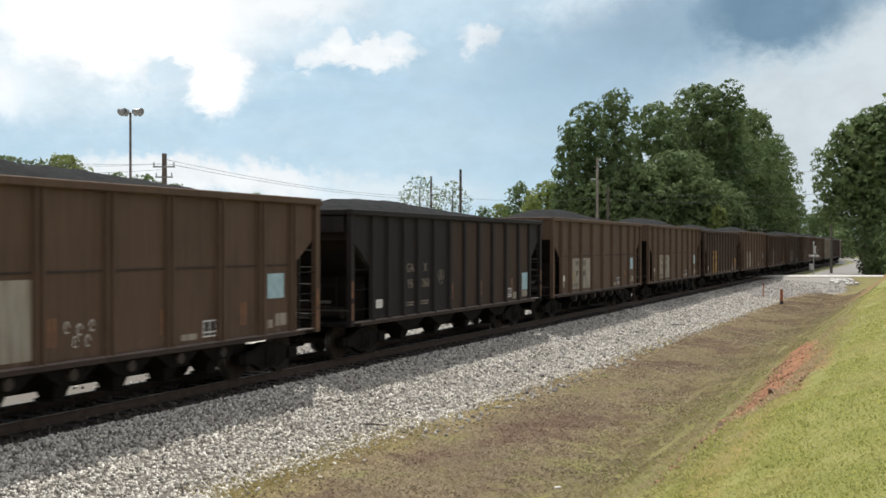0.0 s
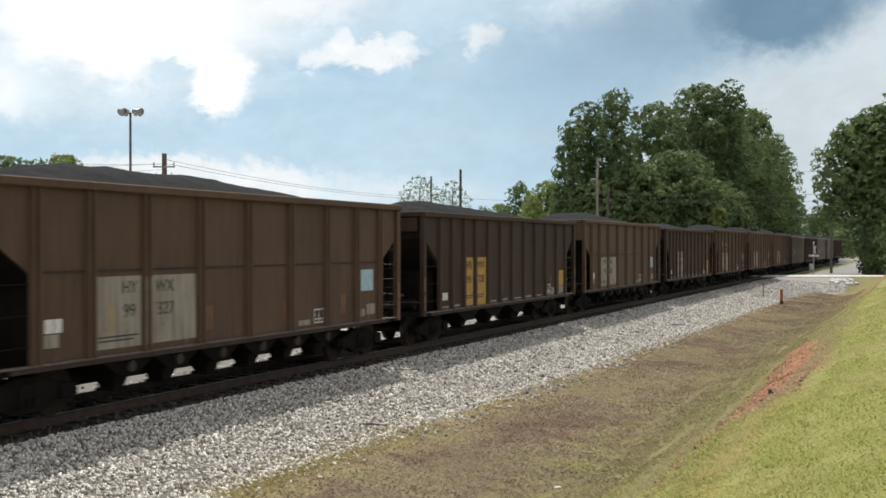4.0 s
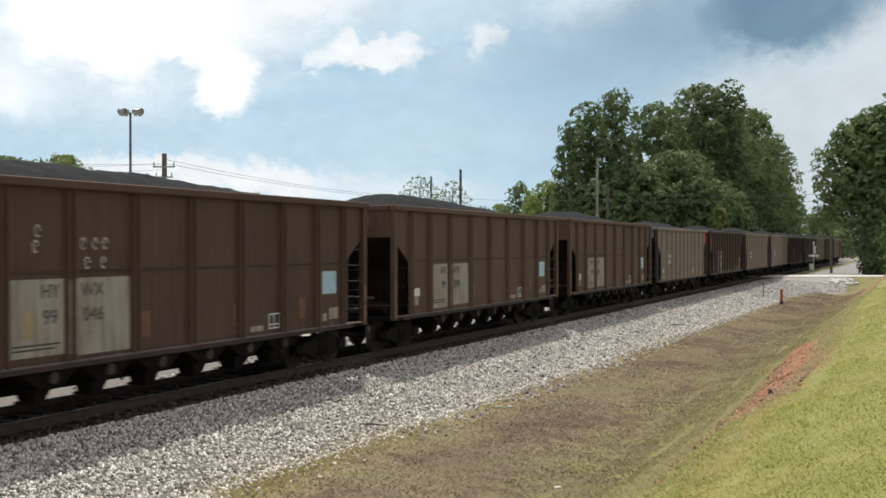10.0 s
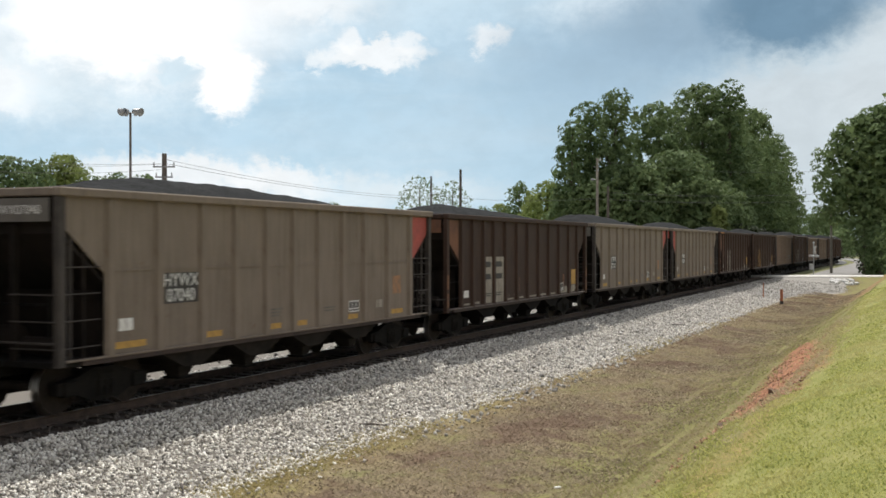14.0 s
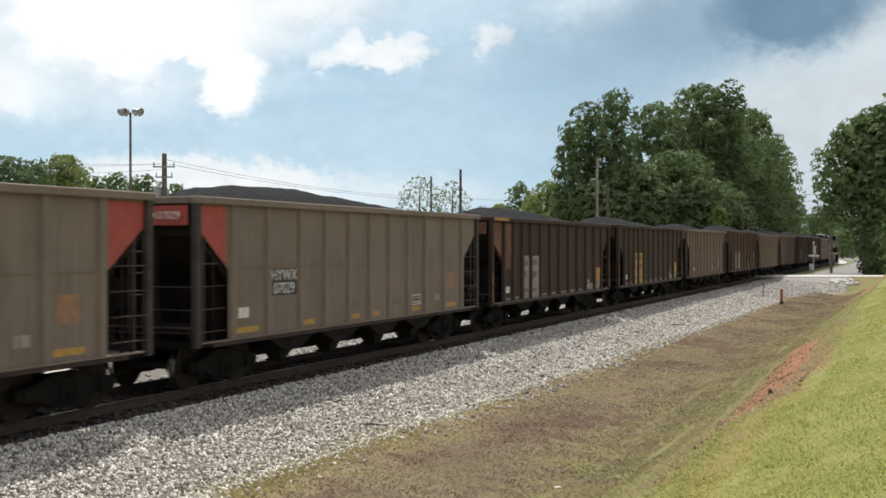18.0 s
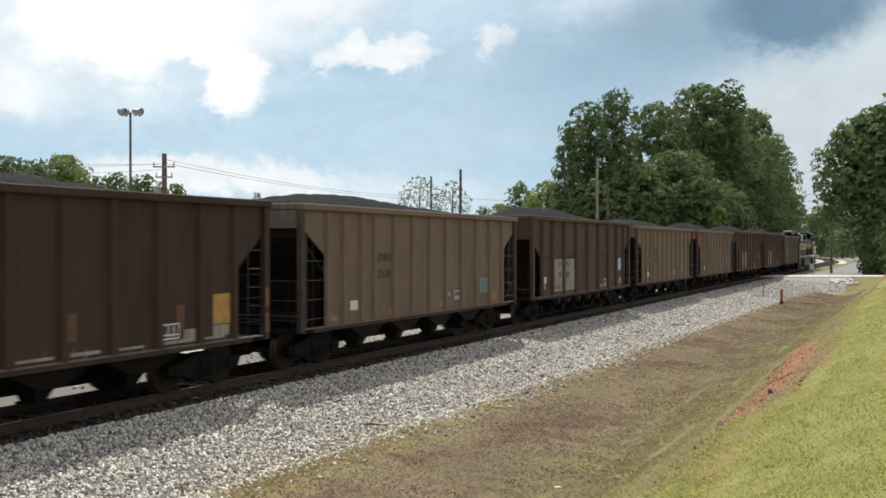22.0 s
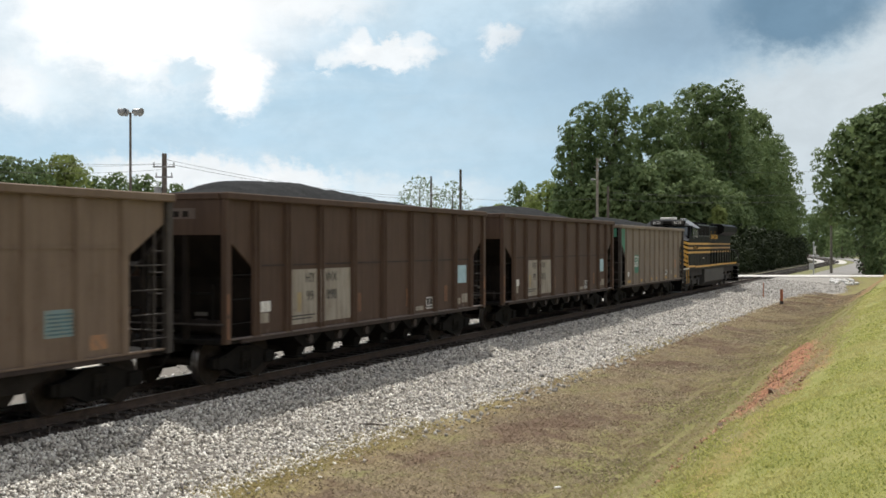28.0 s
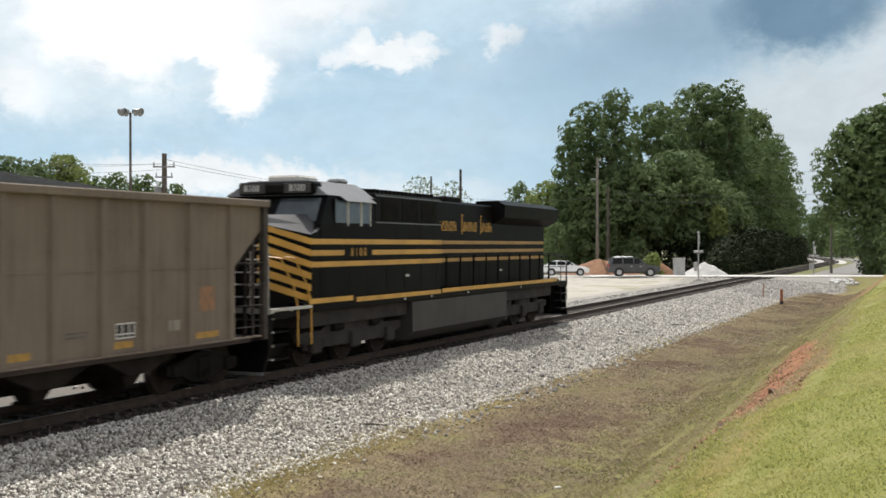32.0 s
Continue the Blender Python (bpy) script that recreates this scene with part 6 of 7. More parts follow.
# ---------------------------------------------------------------- trees
def leaf_material(name, a, b, c, through=0.27):
    m, t, p = nodes_of(name)
    g = t.nodes.new("ShaderNodeNewGeometry")
    o = t.nodes.new("ShaderNodeObjectInfo")
    co = objco(t)
    col = mix(t, ramp(t, g.outputs["Random Per Island"], 0.1, 0.9), a, b)
    col = mix(t, ramp(t, fbm(t, co, 0.35, 4), 0.4, 0.65, 0, 0.8), col, c)
    col = mix(t, ramp(t, o.outputs["Random"], 0.0, 1.0, 0, 0.35), col, b)
    t.links.new(col, p.inputs["Base Color"])
    p.inputs["Roughness"].default_value = 0.7
    p.inputs["Specular IOR Level"].default_value = 0.08
    tr = t.nodes.new("ShaderNodeBsdfTranslucent")
    t.links.new(mix(t, 0.5, col, (0.15, 0.20, 0.08)), tr.inputs[0])
    mx = t.nodes.new("ShaderNodeMixShader")
    mx.inputs[0].default_value = through
    t.links.new(p.outputs[0], mx.inputs[1])
    t.links.new(tr.outputs[0], mx.inputs[2])
    t.links.new(mx.outputs[0], t.nodes["Material Output"].inputs[0])
    return m


M_LEAF = leaf_material("oak_leaves", (0.108, 0.160, 0.070), (0.195, 0.25, 0.110), (0.128, 0.185, 0.080))
M_PINE = leaf_material("pine_needles", (0.088, 0.136, 0.062), (0.155, 0.205, 0.092), (0.104, 0.156, 0.070))
M_LIGHT = leaf_material("light_leaves", (0.19, 0.24, 0.07), (0.30, 0.34, 0.12), (0.23, 0.28, 0.09), 0.4)
# Undergrowth leaves: the wood's deep shade is put into this near-black colour.
M_SHADE = leaf_material("shade_painted_leaves", (0.018, 0.027, 0.014), (0.036, 0.046, 0.022), (0.024, 0.033, 0.016), 0.06)
M_BARK = plain("grey_brown_bark", (0.13, 0.105, 0.08), (0.075, 0.06, 0.046), 0.9, 0, 3, 0.02)


def leaf_mesh(v):
    n = len(v)
    me = bpy.data.meshes.new("crown")
    me.vertices.add(n * 3)
    me.vertices.foreach_set("co", v.reshape(-1))
    me.loops.add(n * 3)
    me.loops.foreach_set("vertex_index", np.arange(n * 3, dtype=np.int32))
    me.polygons.add(n)
    me.polygons.foreach_set("loop_start", np.arange(0, n * 3, 3, dtype=np.int32))
    me.update(calc_edges=True)
    return me


def crown_mesh(rg, lobes, leaf, per_m2, core=()):
    """Leaf sprays gathered in small clumps over the shells of many lobes: rows of centre and radii."""
    out = []
    every = np.array(lobes)
    for own, (cx, cy, cz, rx, ry, rz) in enumerate(list(lobes) + list(core)):
        inner = own >= len(lobes)
        area = 4 * math.pi * ((rx * ry + rx * rz + ry * rz) / 3)
        n = max(4, int(area * per_m2 * (0.2 if inner else 1.0)))
        size = min(0.95, max(0.3, 0.42 * rx))
        k = max(5, int(area / (2.6 * size * size)))
        axis = rg.randn(k, 3)
        axis /= np.linalg.norm(axis, axis=1)[:, None]
        hub = axis * (rg.uniform(0.62, 1.0, k)[:, None] * np.array([rx, ry, rz])) + np.array([cx, cy, cz])
        grow = size * rg.uniform(0.7, 1.3, k)
        pick = rg.randint(0, k, n)
        d = rg.randn(n, 3)
        d /= np.linalg.norm(d, axis=1)[:, None]
        d = d + axis[pick] * 0.7 + np.array([0, 0, 0.3])
        d /= np.linalg.norm(d, axis=1)[:, None]
        c = hub[pick] + d * (grow[pick] * (1 - 0.5 * rg.rand(n) ** 2))[:, None] * np.array([1, 1, 0.72])
        # no leaves deep inside a neighbouring lobe
        if not inner:
            gap = (((c[:, None, :] - every[None, :, :3]) / every[None, :, 3:]) ** 2).sum(2)
            gap[:, own] = 9.0
            keep = gap.min(1) > 0.6
            c, d, n = c[keep], d[keep], int(keep.sum())
        nrm = d + rg.randn(n, 3) * 0.2 + np.array([0, 0, 0.15])
        nrm /= np.linalg.norm(nrm, axis=1)[:, None]
        u = np.cross(nrm, rg.randn(n, 3))
        u /= np.linalg.norm(u, axis=1)[:, None] + 1e-6
        w = np.cross(nrm, u)
        s = leaf * (2.2 if inner else 1.0) * (0.6 + 0.8 * rg.rand(n))[:, None]
        u, w = u * s, w * s * 0.75
        out.append(np.stack([c - u - w * 0.6, c + u - w * 0.6, c + w], 1))
    return leaf_mesh(np.concatenate(out))


def tree(p, height, half, mat, seed, leaf=0.2, dense=8.0, kind="oak", low=0.18, airy=False, label="", name="tree"):
    """A tapered trunk with limbs under a crown of many leaf sprays."""
    rg = np.random.RandomState(seed)
    th = thing(name, Matrix.Translation((p.x, p.y, ground_z(p.x, p.y) - 0.05)), label or "tall broad leafy tree with dense green crown", "tree")
    bm = bmesh.new()
    r0 = 0.018 * height + 0.06
    rod(bm, (0, 0, 0), (0, 0, height * 0.45), r0, 9, r0 * 0.7)
    rod(bm, (0, 0, height * 0.45), (0.1, 0.05, height * 0.9), r0 * 0.7, 8, r0 * 0.15)
    part("trunk", bm, M_BARK, th)
    lobes = []
    nl = 72 if kind == "oak" else 48
    for i in range(nl):
        k = (i + 0.5) / nl
        z = height * (low + (0.97 - low) * k)
        if kind == "pine":
            env = half * (1.0 - 0.55 * k ** 1.8)
            r = half * rg.uniform(0.32, 0.48) * (1 - 0.3 * k)
        else:
            env = half * (1.0 - 0.72 * max(0.0, (k - 0.5) / 0.5) ** 2.2)
            r = half * rg.uniform(0.16, 0.30)
        a = i * 2.4 + rg.uniform(-0.4, 0.4)
        q = max(0.0, env - r * 0.8) * math.sqrt(rg.uniform(0.25, 1.0))
        rz = r * (rg.uniform(0.6, 0.85) if kind == "oak" else rg.uniform(0.55, 0.75))
        z = min(z, height - rz * 1.05)
        lobes.append((q * math.cos(a), q * math.sin(a), z, r, r, rz))
    for i, (x, y, z, r, _, rz) in enumerate(lobes[:42:7]):
        part("limb", rod(bmesh.new(), (0, 0, max(height * 0.12, z - r * 1.2)), (x * 0.85, y * 0.85, z), r0 * 0.32, 6, r0 * 0.1), M_BARK, th)
    core = [(x * 0.72, y * 0.72, z - 0.1, r * 1.15, r * 1.15, rz * 1.15) for x, y, z, r, _, rz in lobes[::2]]
    me = crown_mesh(rg, lobes, leaf, dense, core if not airy else ())
    me.materials.append(mat)
    part("crown", me, None, th)
    return th


def tree_at(px, top, half_px, ahead, mat, seed, base_z=0.0, **kw):
    """A tree by its bearing (in thousandths of the lens's 1960), crown top and half width at that distance."""
    while px < 1440 and place((px - 784) * ahead / 1960.0, ahead).x + half_px * ahead / 1960.0 > -4.5 - bend_shift(ahead):
        ahead += 3
    k = ahead / 1960.0
    p = place((px - 784) * k, ahead)
    return tree(p, 2.92 + (434 - top) * k - ground_z(p.x, p.y), half_px * k, mat, seed, **kw)


OAK, PINE = "tall broad oak with a dense dark green crown", "tall pine with a clumpy dark green crown"
seed = 20
for px, top, half, ahead, mat, kind, label in (
        (1088, 158, 60, 142, M_PINE, "pine", PINE), (1044, 180, 62, 146, M_PINE, "pine", PINE), (1012, 212, 50, 141, M_PINE, "pine", PINE),
        (1165, 184, 92, 154, M_LEAF, "oak", OAK), (1243, 152, 105, 160, M_LEAF, "oak", OAK), (1290, 140, 52, 156, M_PINE, "pine", PINE), (1322, 192, 90, 155, M_LEAF, "oak", OAK),
        (1362, 245, 66, 151, M_LEAF, "oak", OAK), (1205, 270, 95, 142, M_LEAF, "oak", OAK), (1300, 240, 92, 146, M_LEAF, "oak", OAK), (1130, 290, 80, 140, M_LEAF, "oak", OAK),
        (1376, 325, 56, 149, M_LEAF, "oak", OAK), (1255, 330, 90, 138, M_LEAF, "oak", OAK), (1050, 320, 72, 139, M_LEAF, "oak", OAK),
        (1590, 165, 90, 117, M_LEAF, "oak", OAK), (1572, 310, 58, 115, M_LEAF, "oak", OAK),
        (1665, 150, 110, 112, M_LEAF, "oak", OAK)):
    seed += 1
    tree_at(px, top, half, ahead, mat, seed, kind=kind, low=0.3 if ahead < 150 and 1100 < px < 1400 else 0.12, label=label)
for px, top, half, k in ((1532, 204, 94, 57), (1556, 186, 80, 58)):
    tree_at(px, top, half, 118, M_LEAF, k, low=0.36, label=OAK)
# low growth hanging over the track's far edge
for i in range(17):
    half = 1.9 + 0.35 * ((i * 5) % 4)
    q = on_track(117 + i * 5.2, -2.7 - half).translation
    tree(q, 2.6 + 0.6 * ((i * 7) % 6), half, M_SHADE, 140 + i, low=0.04, leaf=0.14, dense=9, label="undergrowth beside the track with deep shade painted in", name="shrub")
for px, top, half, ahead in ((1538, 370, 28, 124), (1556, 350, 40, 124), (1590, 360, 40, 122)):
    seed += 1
    tree_at(px, top, half, ahead, M_SHADE, seed, low=0.03, leaf=0.14, dense=9, label="undergrowth under the trees with deep shade painted in", name="shrub")
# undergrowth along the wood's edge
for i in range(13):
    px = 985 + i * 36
    # beyond the fifth shrub the leaf colour holds the wood's shade
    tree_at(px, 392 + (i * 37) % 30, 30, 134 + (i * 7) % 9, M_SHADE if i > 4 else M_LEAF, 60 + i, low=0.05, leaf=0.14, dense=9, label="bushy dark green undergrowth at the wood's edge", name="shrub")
for px, top, half, ahead in ((1560, 400, 34, 112), (1545, 436, 18, 114), (1585, 380, 36, 108)):
    seed += 1
    tree_at(px, top, half, ahead, M_LEAF, seed, low=0.04, leaf=0.15, dense=8, label="bushy green shrub at the lawn's end", name="shrub")
tree_at(1272, 362, 17, 137, M_LIGHT, 92, low=0.55, label="small yellow-green tree at the wood's edge")
tree_at(1155, 448, 18, 112, M_LIGHT, 90, low=0.08, leaf=0.16, dense=6, label="small light green shrub behind the dirt heap", name="shrub")
# far trees in the gap and along the horizon
for px, top, half, ahead, mat, dense in (
        (1428, 366, 34, 300, M_LEAF, 2.0), (1470, 372, 44, 320, M_LEAF, 2.0), (1446, 378, 40, 290, M_LEAF, 2.0), (1500, 380, 40, 300, M_PINE, 0.9), (1412, 395, 30, 280, M_LEAF, 0.9), (1432, 412, 24, 250, M_LIGHT, 1.2), (1490, 405, 34, 260, M_LEAF, 1.0),
        (968, 320, 52, 185, M_LIGHT, 2.0), (1000, 330, 44, 175, M_LEAF, 2.0), (918, 322, 38, 230, M_LEAF, 1.6), (945, 342, 36, 210, M_LIGHT, 1.6), (885, 360, 34, 240, M_LIGHT, 1.4), (855, 364, 26, 240, M_LEAF, 1.4),
        (455, 337, 18, 260, M_LEAF, 1.6), (16, 277, 74, 150, M_PINE, 2.4), (62, 284, 52, 155, M_PINE, 2.0), (114, 274, 70, 165, M_LIGHT, 2.4), (165, 310, 48, 180, M_LEAF, 1.8), (205, 307, 54, 190, M_LEAF, 1.8),
        (255, 309, 54, 185, M_LEAF, 1.8), (310, 324, 42, 190, M_LEAF, 1.8), (590, 357, 26, 320, M_LEAF, 0.9), (640, 366, 30, 330, M_LEAF, 0.9)):
    seed += 1
    tree_at(px, top, half, ahead, mat, seed, low=0.1, leaf=0.24, dense=dense * 2.2, label="distant leafy tree on the horizon")
for px, top, half, ahead in ((742, 312, 48, 190), (800, 320, 42, 195)):
    seed += 1
    tree_at(px, top, half, ahead, M_LEAF, seed, low=0.25, leaf=0.2, dense=2.6, airy=True, label="thin airy tree with sparse foliage")

# ---------------------------------------------------------------- poles, lamps, wires
M_POLE = plain("weathered_pole_wood", (0.115, 0.095, 0.08), (0.07, 0.058, 0.05), 0.85, 0, 3, 0.006)
M_PALEPOLE = plain("silvered_pole_wood", (0.27, 0.245, 0.21), (0.18, 0.16, 0.135), 0.85, 0, 3, 0.006)
M_GALV = plain("galvanised_steel", (0.27, 0.275, 0.28), (0.2, 0.205, 0.21), 0.5, 0.5, 4)
M_CERAMIC = plain("grey_porcelain", (0.45, 0.46, 0.47), None, 0.3)
M_WIRE = plain("dark_wire", (0.05, 0.05, 0.05), None, 0.6)


def at_bearing(px, ahead, z=None):
    p = place((px - 784) * ahead / 1960.0, ahead)
    p.z = ground_z(p.x, p.y) if z is None else z
    return p


def height_at(y, ahead):
    return 2.92 + (434 - y) * ahead / 1960.0


def utility_pole(px, ahead, top, label, r=0.15, arm=True, can=False, mat=M_POLE):
    p = at_bearing(px, ahead)
    h = height_at(top, ahead) - p.z
    th = thing("utility_pole", Matrix.Translation(p) @ Matrix.Rotation(radians(HEADING), 4, "Z"), label, "utility pole", "utility poles")
    part("shaft", rod(bmesh.new(), (0, 0, -0.1), (0, 0, h), r * 1.15, 10, r * 0.8), mat, th)
    if arm:
        for dz, w in ((0.9, 0.75), (1.6, 0.6)):
            part("crossarm", boxes((-w, -0.16, h - dz - 0.05, w, -0.06, h - dz + 0.05), bev=0.01), M_GALV, th)
            for x in (-w + 0.08, w - 0.08):
                part("insulator", rods([((x, -0.11, h - dz + 0.05), (x, -0.11, h - dz + 0.3))], 0.05, 8), M_CERAMIC, th)
    if can:
        part("transformer", rods([((-0.42, -0.1, h - 3.4), (-0.42, -0.1, h - 2.3))], 0.26, 12), M_GALV, th)
        part("bushing", rods([((-0.42, -0.1, h - 2.3), (-0.42, -0.1, h - 2.0))], 0.05, 6), M_CERAMIC, th)
    return th


utility_pole(291, 75, 272, "weathered timber utility pole with transformer and crossarms", 0.2, True, True)
utility_pole(815, 150, 300, "dark bare timber utility pole", 0.2, False)
utility_pole(763, 170, 312, "dark bare timber utility pole", 0.17, False)
utility_pole(1076, 122, 330, "weathered timber utility pole before the wood", 0.16, False)
utility_pole(1471, 124, 365, "weathered timber pole beside the crossing", 0.14, False, mat=M_PALEPOLE)
p1057 = utility_pole(1057, 124, 280, "weathered timber utility pole with a street lamp", 0.17, False, mat=M_PALEPOLE)
hh = height_at(280, 124) - at_bearing(1057, 124).z
part("lamp_arm", rods([((0, 0, hh - 1.2), (-0.5, -0.3, hh - 0.9)), ((0, 0, hh - 2.4), (-0.45, 0, hh - 2.4)), ((0, 0, hh - 0.25), (0.35, 0, hh - 0.25))], 0.035), M_GALV, p1057)
part("lamp_head", boxes((-0.75, -0.42, hh - 2.55, -0.4, -0.1, hh - 2.3), bev=0.04), M_GALV, p1057)
part("insulator", rods([((0.35, 0, hh - 0.3), (0.35, 0, hh + 0.05))], 0.07), M_CERAMIC, p1057)

# floodlight mast
pm = at_bearing(231, 80)
hm = height_at(200, 80) - pm.z
mast = thing("floodlight_mast", Matrix.Translation(pm) @ Matrix.Rotation(radians(HEADING), 4, "Z"), "tall slim steel mast with four round floodlights", "floodlight")
part("mast", rod(bmesh.new(), (0, 0, -0.1), (0, 0, hm), 0.11, 10, 0.08), M_POLE, mast)
part("bracket", rods([((-0.5, 0, hm), (0.5, 0, hm))], 0.05), M_GALV, mast)
for x, y, rz in ((-0.55, -0.1, 55), (-0.3, 0.15, 150), (0.35, -0.1, -40), (0.6, 0.1, -120)):
    m = Matrix.Translation((x, y, hm + 0.1)) @ Matrix.Rotation(radians(rz), 4, "Z") @ Matrix.Rotation(radians(70), 4, "X")
    bm = bmesh.new()
    bmesh.ops.create_cone(bm, cap_ends=True, segments=16, radius1=0.32, radius2=0.12, depth=0.34)
    part("floodlight", bm, M_GALV, mast, "round grey floodlight", m)


def wire(a, b, sag, r=0.018, n=14):
    a, b = Vector(a), Vector(b)
    pts = [a.lerp(b, i / n) - Vector((0, 0, sag * 4 * (i / n) * (1 - i / n))) for i in range(n + 1)]
    bm = bmesh.new()
    for p, q in zip(pts, pts[1:]):
        rod(bm, p, q, r, 4)
    return tagged(new("power_line", mesh_from(bm, "power_line", M_WIRE)), "thin dark overhead power line sagging between poles", "wire", "power lines")


def wp(px, y, ahead):
    return at_bearing(px, ahead, height_at(y, ahead))


wire(wp(286, 290, 75), wp(-260, 248, 62), 0.5, 0.010)
wire(wp(296, 290, 75), wp(-260, 262, 62), 0.5, 0.010)
wire(wp(291, 300, 75), wp(-260, 280, 60), 0.5, 0.010)
wire(wp(291, 282, 75), wp(815, 345, 150), 1.0, 0.014)
wire(wp(296, 290, 75), wp(815, 352, 150), 0.8, 0.014)
wire(wp(763, 345, 170), wp(1057, 352, 124), 0.5, 0.016)
wire(wp(1057, 340, 124), wp(1760, 318, 118), 1.0, 0.016)
wire(wp(1057, 352, 124), wp(1760, 330, 118), 1.0, 0.016)
wire(wp(1057, 285, 124), wp(1500, 300, 150), 0.8, 0.014)

# ---------------------------------------------------------------- level crossing signals
M_SIGNALGREY = plain("aluminium_paint", (0.48, 0.48, 0.475), (0.38, 0.38, 0.37), 0.5, 0.2, 5)
M_REDLENS = plain("dull_red_lens", (0.22, 0.03, 0.03), None, 0.25)


def crossing_signal(px, ahead, top, turn):
    p = at_bearing(px, ahead)
    h = height_at(top, ahead) - p.z
    th = thing("crossing_signal", Matrix.Translation(p) @ Matrix.Rotation(radians(HEADING + turn), 4, "Z"), "grey level crossing signal with crossbuck and twin flashing lamps", "crossing signal", "crossing signals")
    part("base", boxes((-0.3, -0.3, -0.1, 0.3, 0.3, 0.12), bev=0.02), M_ROAD, th)
    part("mast", rod(bmesh.new(), (0, 0, 0.1), (0, 0, h), 0.065, 12), M_SIGNALGREY, th)
    part("bell", rod(bmesh.new(), (0, 0, h), (0, 0, h + 0.14), 0.14, 12, 0.06), M_SIGNALGREY, th)
    for a in (-45, 45):
        part("crossbuck_board", boxes((-0.6, -0.13, -0.11, 0.6, -0.11, 0.11)), M_STENCIL, th, "white crossbuck board", Matrix.Translation((0, 0, h - 0.75)) @ Matrix.Rotation(radians(a), 4, "Y"))
    part("lamp_arm", rods([((-0.75, 0, h * 0.60), (0.75, 0, h * 0.60))], 0.05, 8), M_SIGNALGREY, th)
    for x in (-0.45, 0.45):
        part("backboard", rods([((x, -0.02, h * 0.6), (x, 0.02, h * 0.6))], 0.2, 18), M_BLACK, th)
        for sy in (-1, 1):
            lp = part("lamp_housing", rods([((x, sy * 0.021, h * 0.6), (x, sy * 0.2, h * 0.6))], 0.12, 14), M_SIGNALGREY, th)
            part("hood", rod(bmesh.new(), (x, sy * 0.2, h * 0.6), (x, sy * 0.42, h * 0.6 + 0.03), 0.12, 14, 0.10), M_SIGNALGREY, lp)
            part("lens", rods([((x, sy * 0.421, h * 0.6 + 0.03), (x, sy * 0.435, h * 0.6 + 0.03))], 0.1, 14), M_REDLENS, lp)
    part("relay_box", boxes((-0.3, 0.09, h * 0.2, 0.3, 0.4, h * 0.38), bev=0.02), M_SIGNALGREY, th)


crossing_signal(1236, 101.5, 412, 78)
crossing_signal(1440, 113.5, 430, 84)
p = at_bearing(1202, 108.5)
cab_t = thing("signal_cabinet", Matrix.Translation(p) @ Matrix.Rotation(radians(HEADING + 20), 4, "Z"), "silver metal signal cabinet beside the crossing", "cabinet")
part("body", boxes((-0.45, -0.35, 0, 0.45, 0.35, 1.62), bev=0.02), M_SIGNALGREY, cab_t)
part("door", boxes((-0.38, -0.37, 0.12, 0.38, -0.352, 1.5), bev=0.005), M_SIGNALGREY, cab_t)
part("roof", boxes((-0.5, -0.4, 1.62, 0.5, 0.4, 1.7), bev=0.02), M_SIGNALGREY, cab_t)


# ---------------------------------------------------------------- heaps
def heap(name, px, ahead, half_px, top, mat, label, seed, deep=0.7):
    p = at_bearing(px, ahead)
    k = ahead / 1960.0
    r, h = half_px * k, height_at(top, ahead) - p.z
    bm = bmesh.new()
    rings, seg = 12, 40
    rows = []
    for i in range(rings + 1):
        q = i / rings
        row = []
        for j in range(seg):
            a = 2 * math.pi * j / seg
            rr = r * q * (1 + 0.12 * noise.noise((math.cos(a) * 1.5 + seed, math.sin(a) * 1.5, 0)))
            zz = h * (1 - q ** 1.15) + 0.1 * h * noise.noise((math.cos(a) * q * 4, math.sin(a) * q * 4, seed)) * (1 - q)
            row.append(bm.verts.new((rr * math.cos(a), rr * deep * math.sin(a), zz - (0.1 if i == rings else 0))))
        rows.append(row)
    for a, b in zip(rows, rows[1:]):
        for j in range(seg):
            bm.faces.new((a[j], b[j], b[(j + 1) % seg], a[(j + 1) % seg]))
    bmesh.ops.remove_doubles(bm, verts=bm.verts[:], dist=0.0005)
    ob = new(name, mesh_from(bm, name, mat, True))
    ob.matrix_basis = Matrix.Translation(p) @ Matrix.Rotation(radians(HEADING), 4, "Z")
    return tagged(ob, label, "mound")


M_DIRT = plain("red_brown_dirt", (0.33, 0.17, 0.09), (0.22, 0.115, 0.065), 0.95, 0, 1.2, 0.05, 9)
M_PALEHEAP = plain("pale_gravel_heap", (0.66, 0.65, 0.62), (0.5, 0.49, 0.47), 0.95, 0, 1.5, 0.04, 12)
heap("dirt_mound", 1060, 121, 75, 458, M_DIRT, "long heap of red-brown dirt behind the cars", 1)
heap("dirt_mound", 1168, 117, 34, 464, M_DIRT, "low heap of red-brown dirt", 5)
heap("gravel_mound", 1248, 113, 46, 464, M_PALEHEAP, "pale grey gravel heap beside the crossing", 9)


# ---------------------------------------------------------------- parked vehicles
M_TYRE = plain("tyre_rubber", (0.03, 0.03, 0.03), None, 0.85)
M_RIM = plain("alloy_rim", (0.55, 0.55, 0.56), (0.45, 0.45, 0.46), 0.35, 0.8)
M_CHARCOAL = gloss("charcoal_car_paint", (0.10, 0.101, 0.106), 0.25)
M_CARWHITE = gloss("white_car_paint", (0.88, 0.88, 0.87), 0.25, (0.84, 0.84, 0.83))
M_TAIL = plain("red_lamp_lens", (0.35, 0.03, 0.03), None, 0.2)
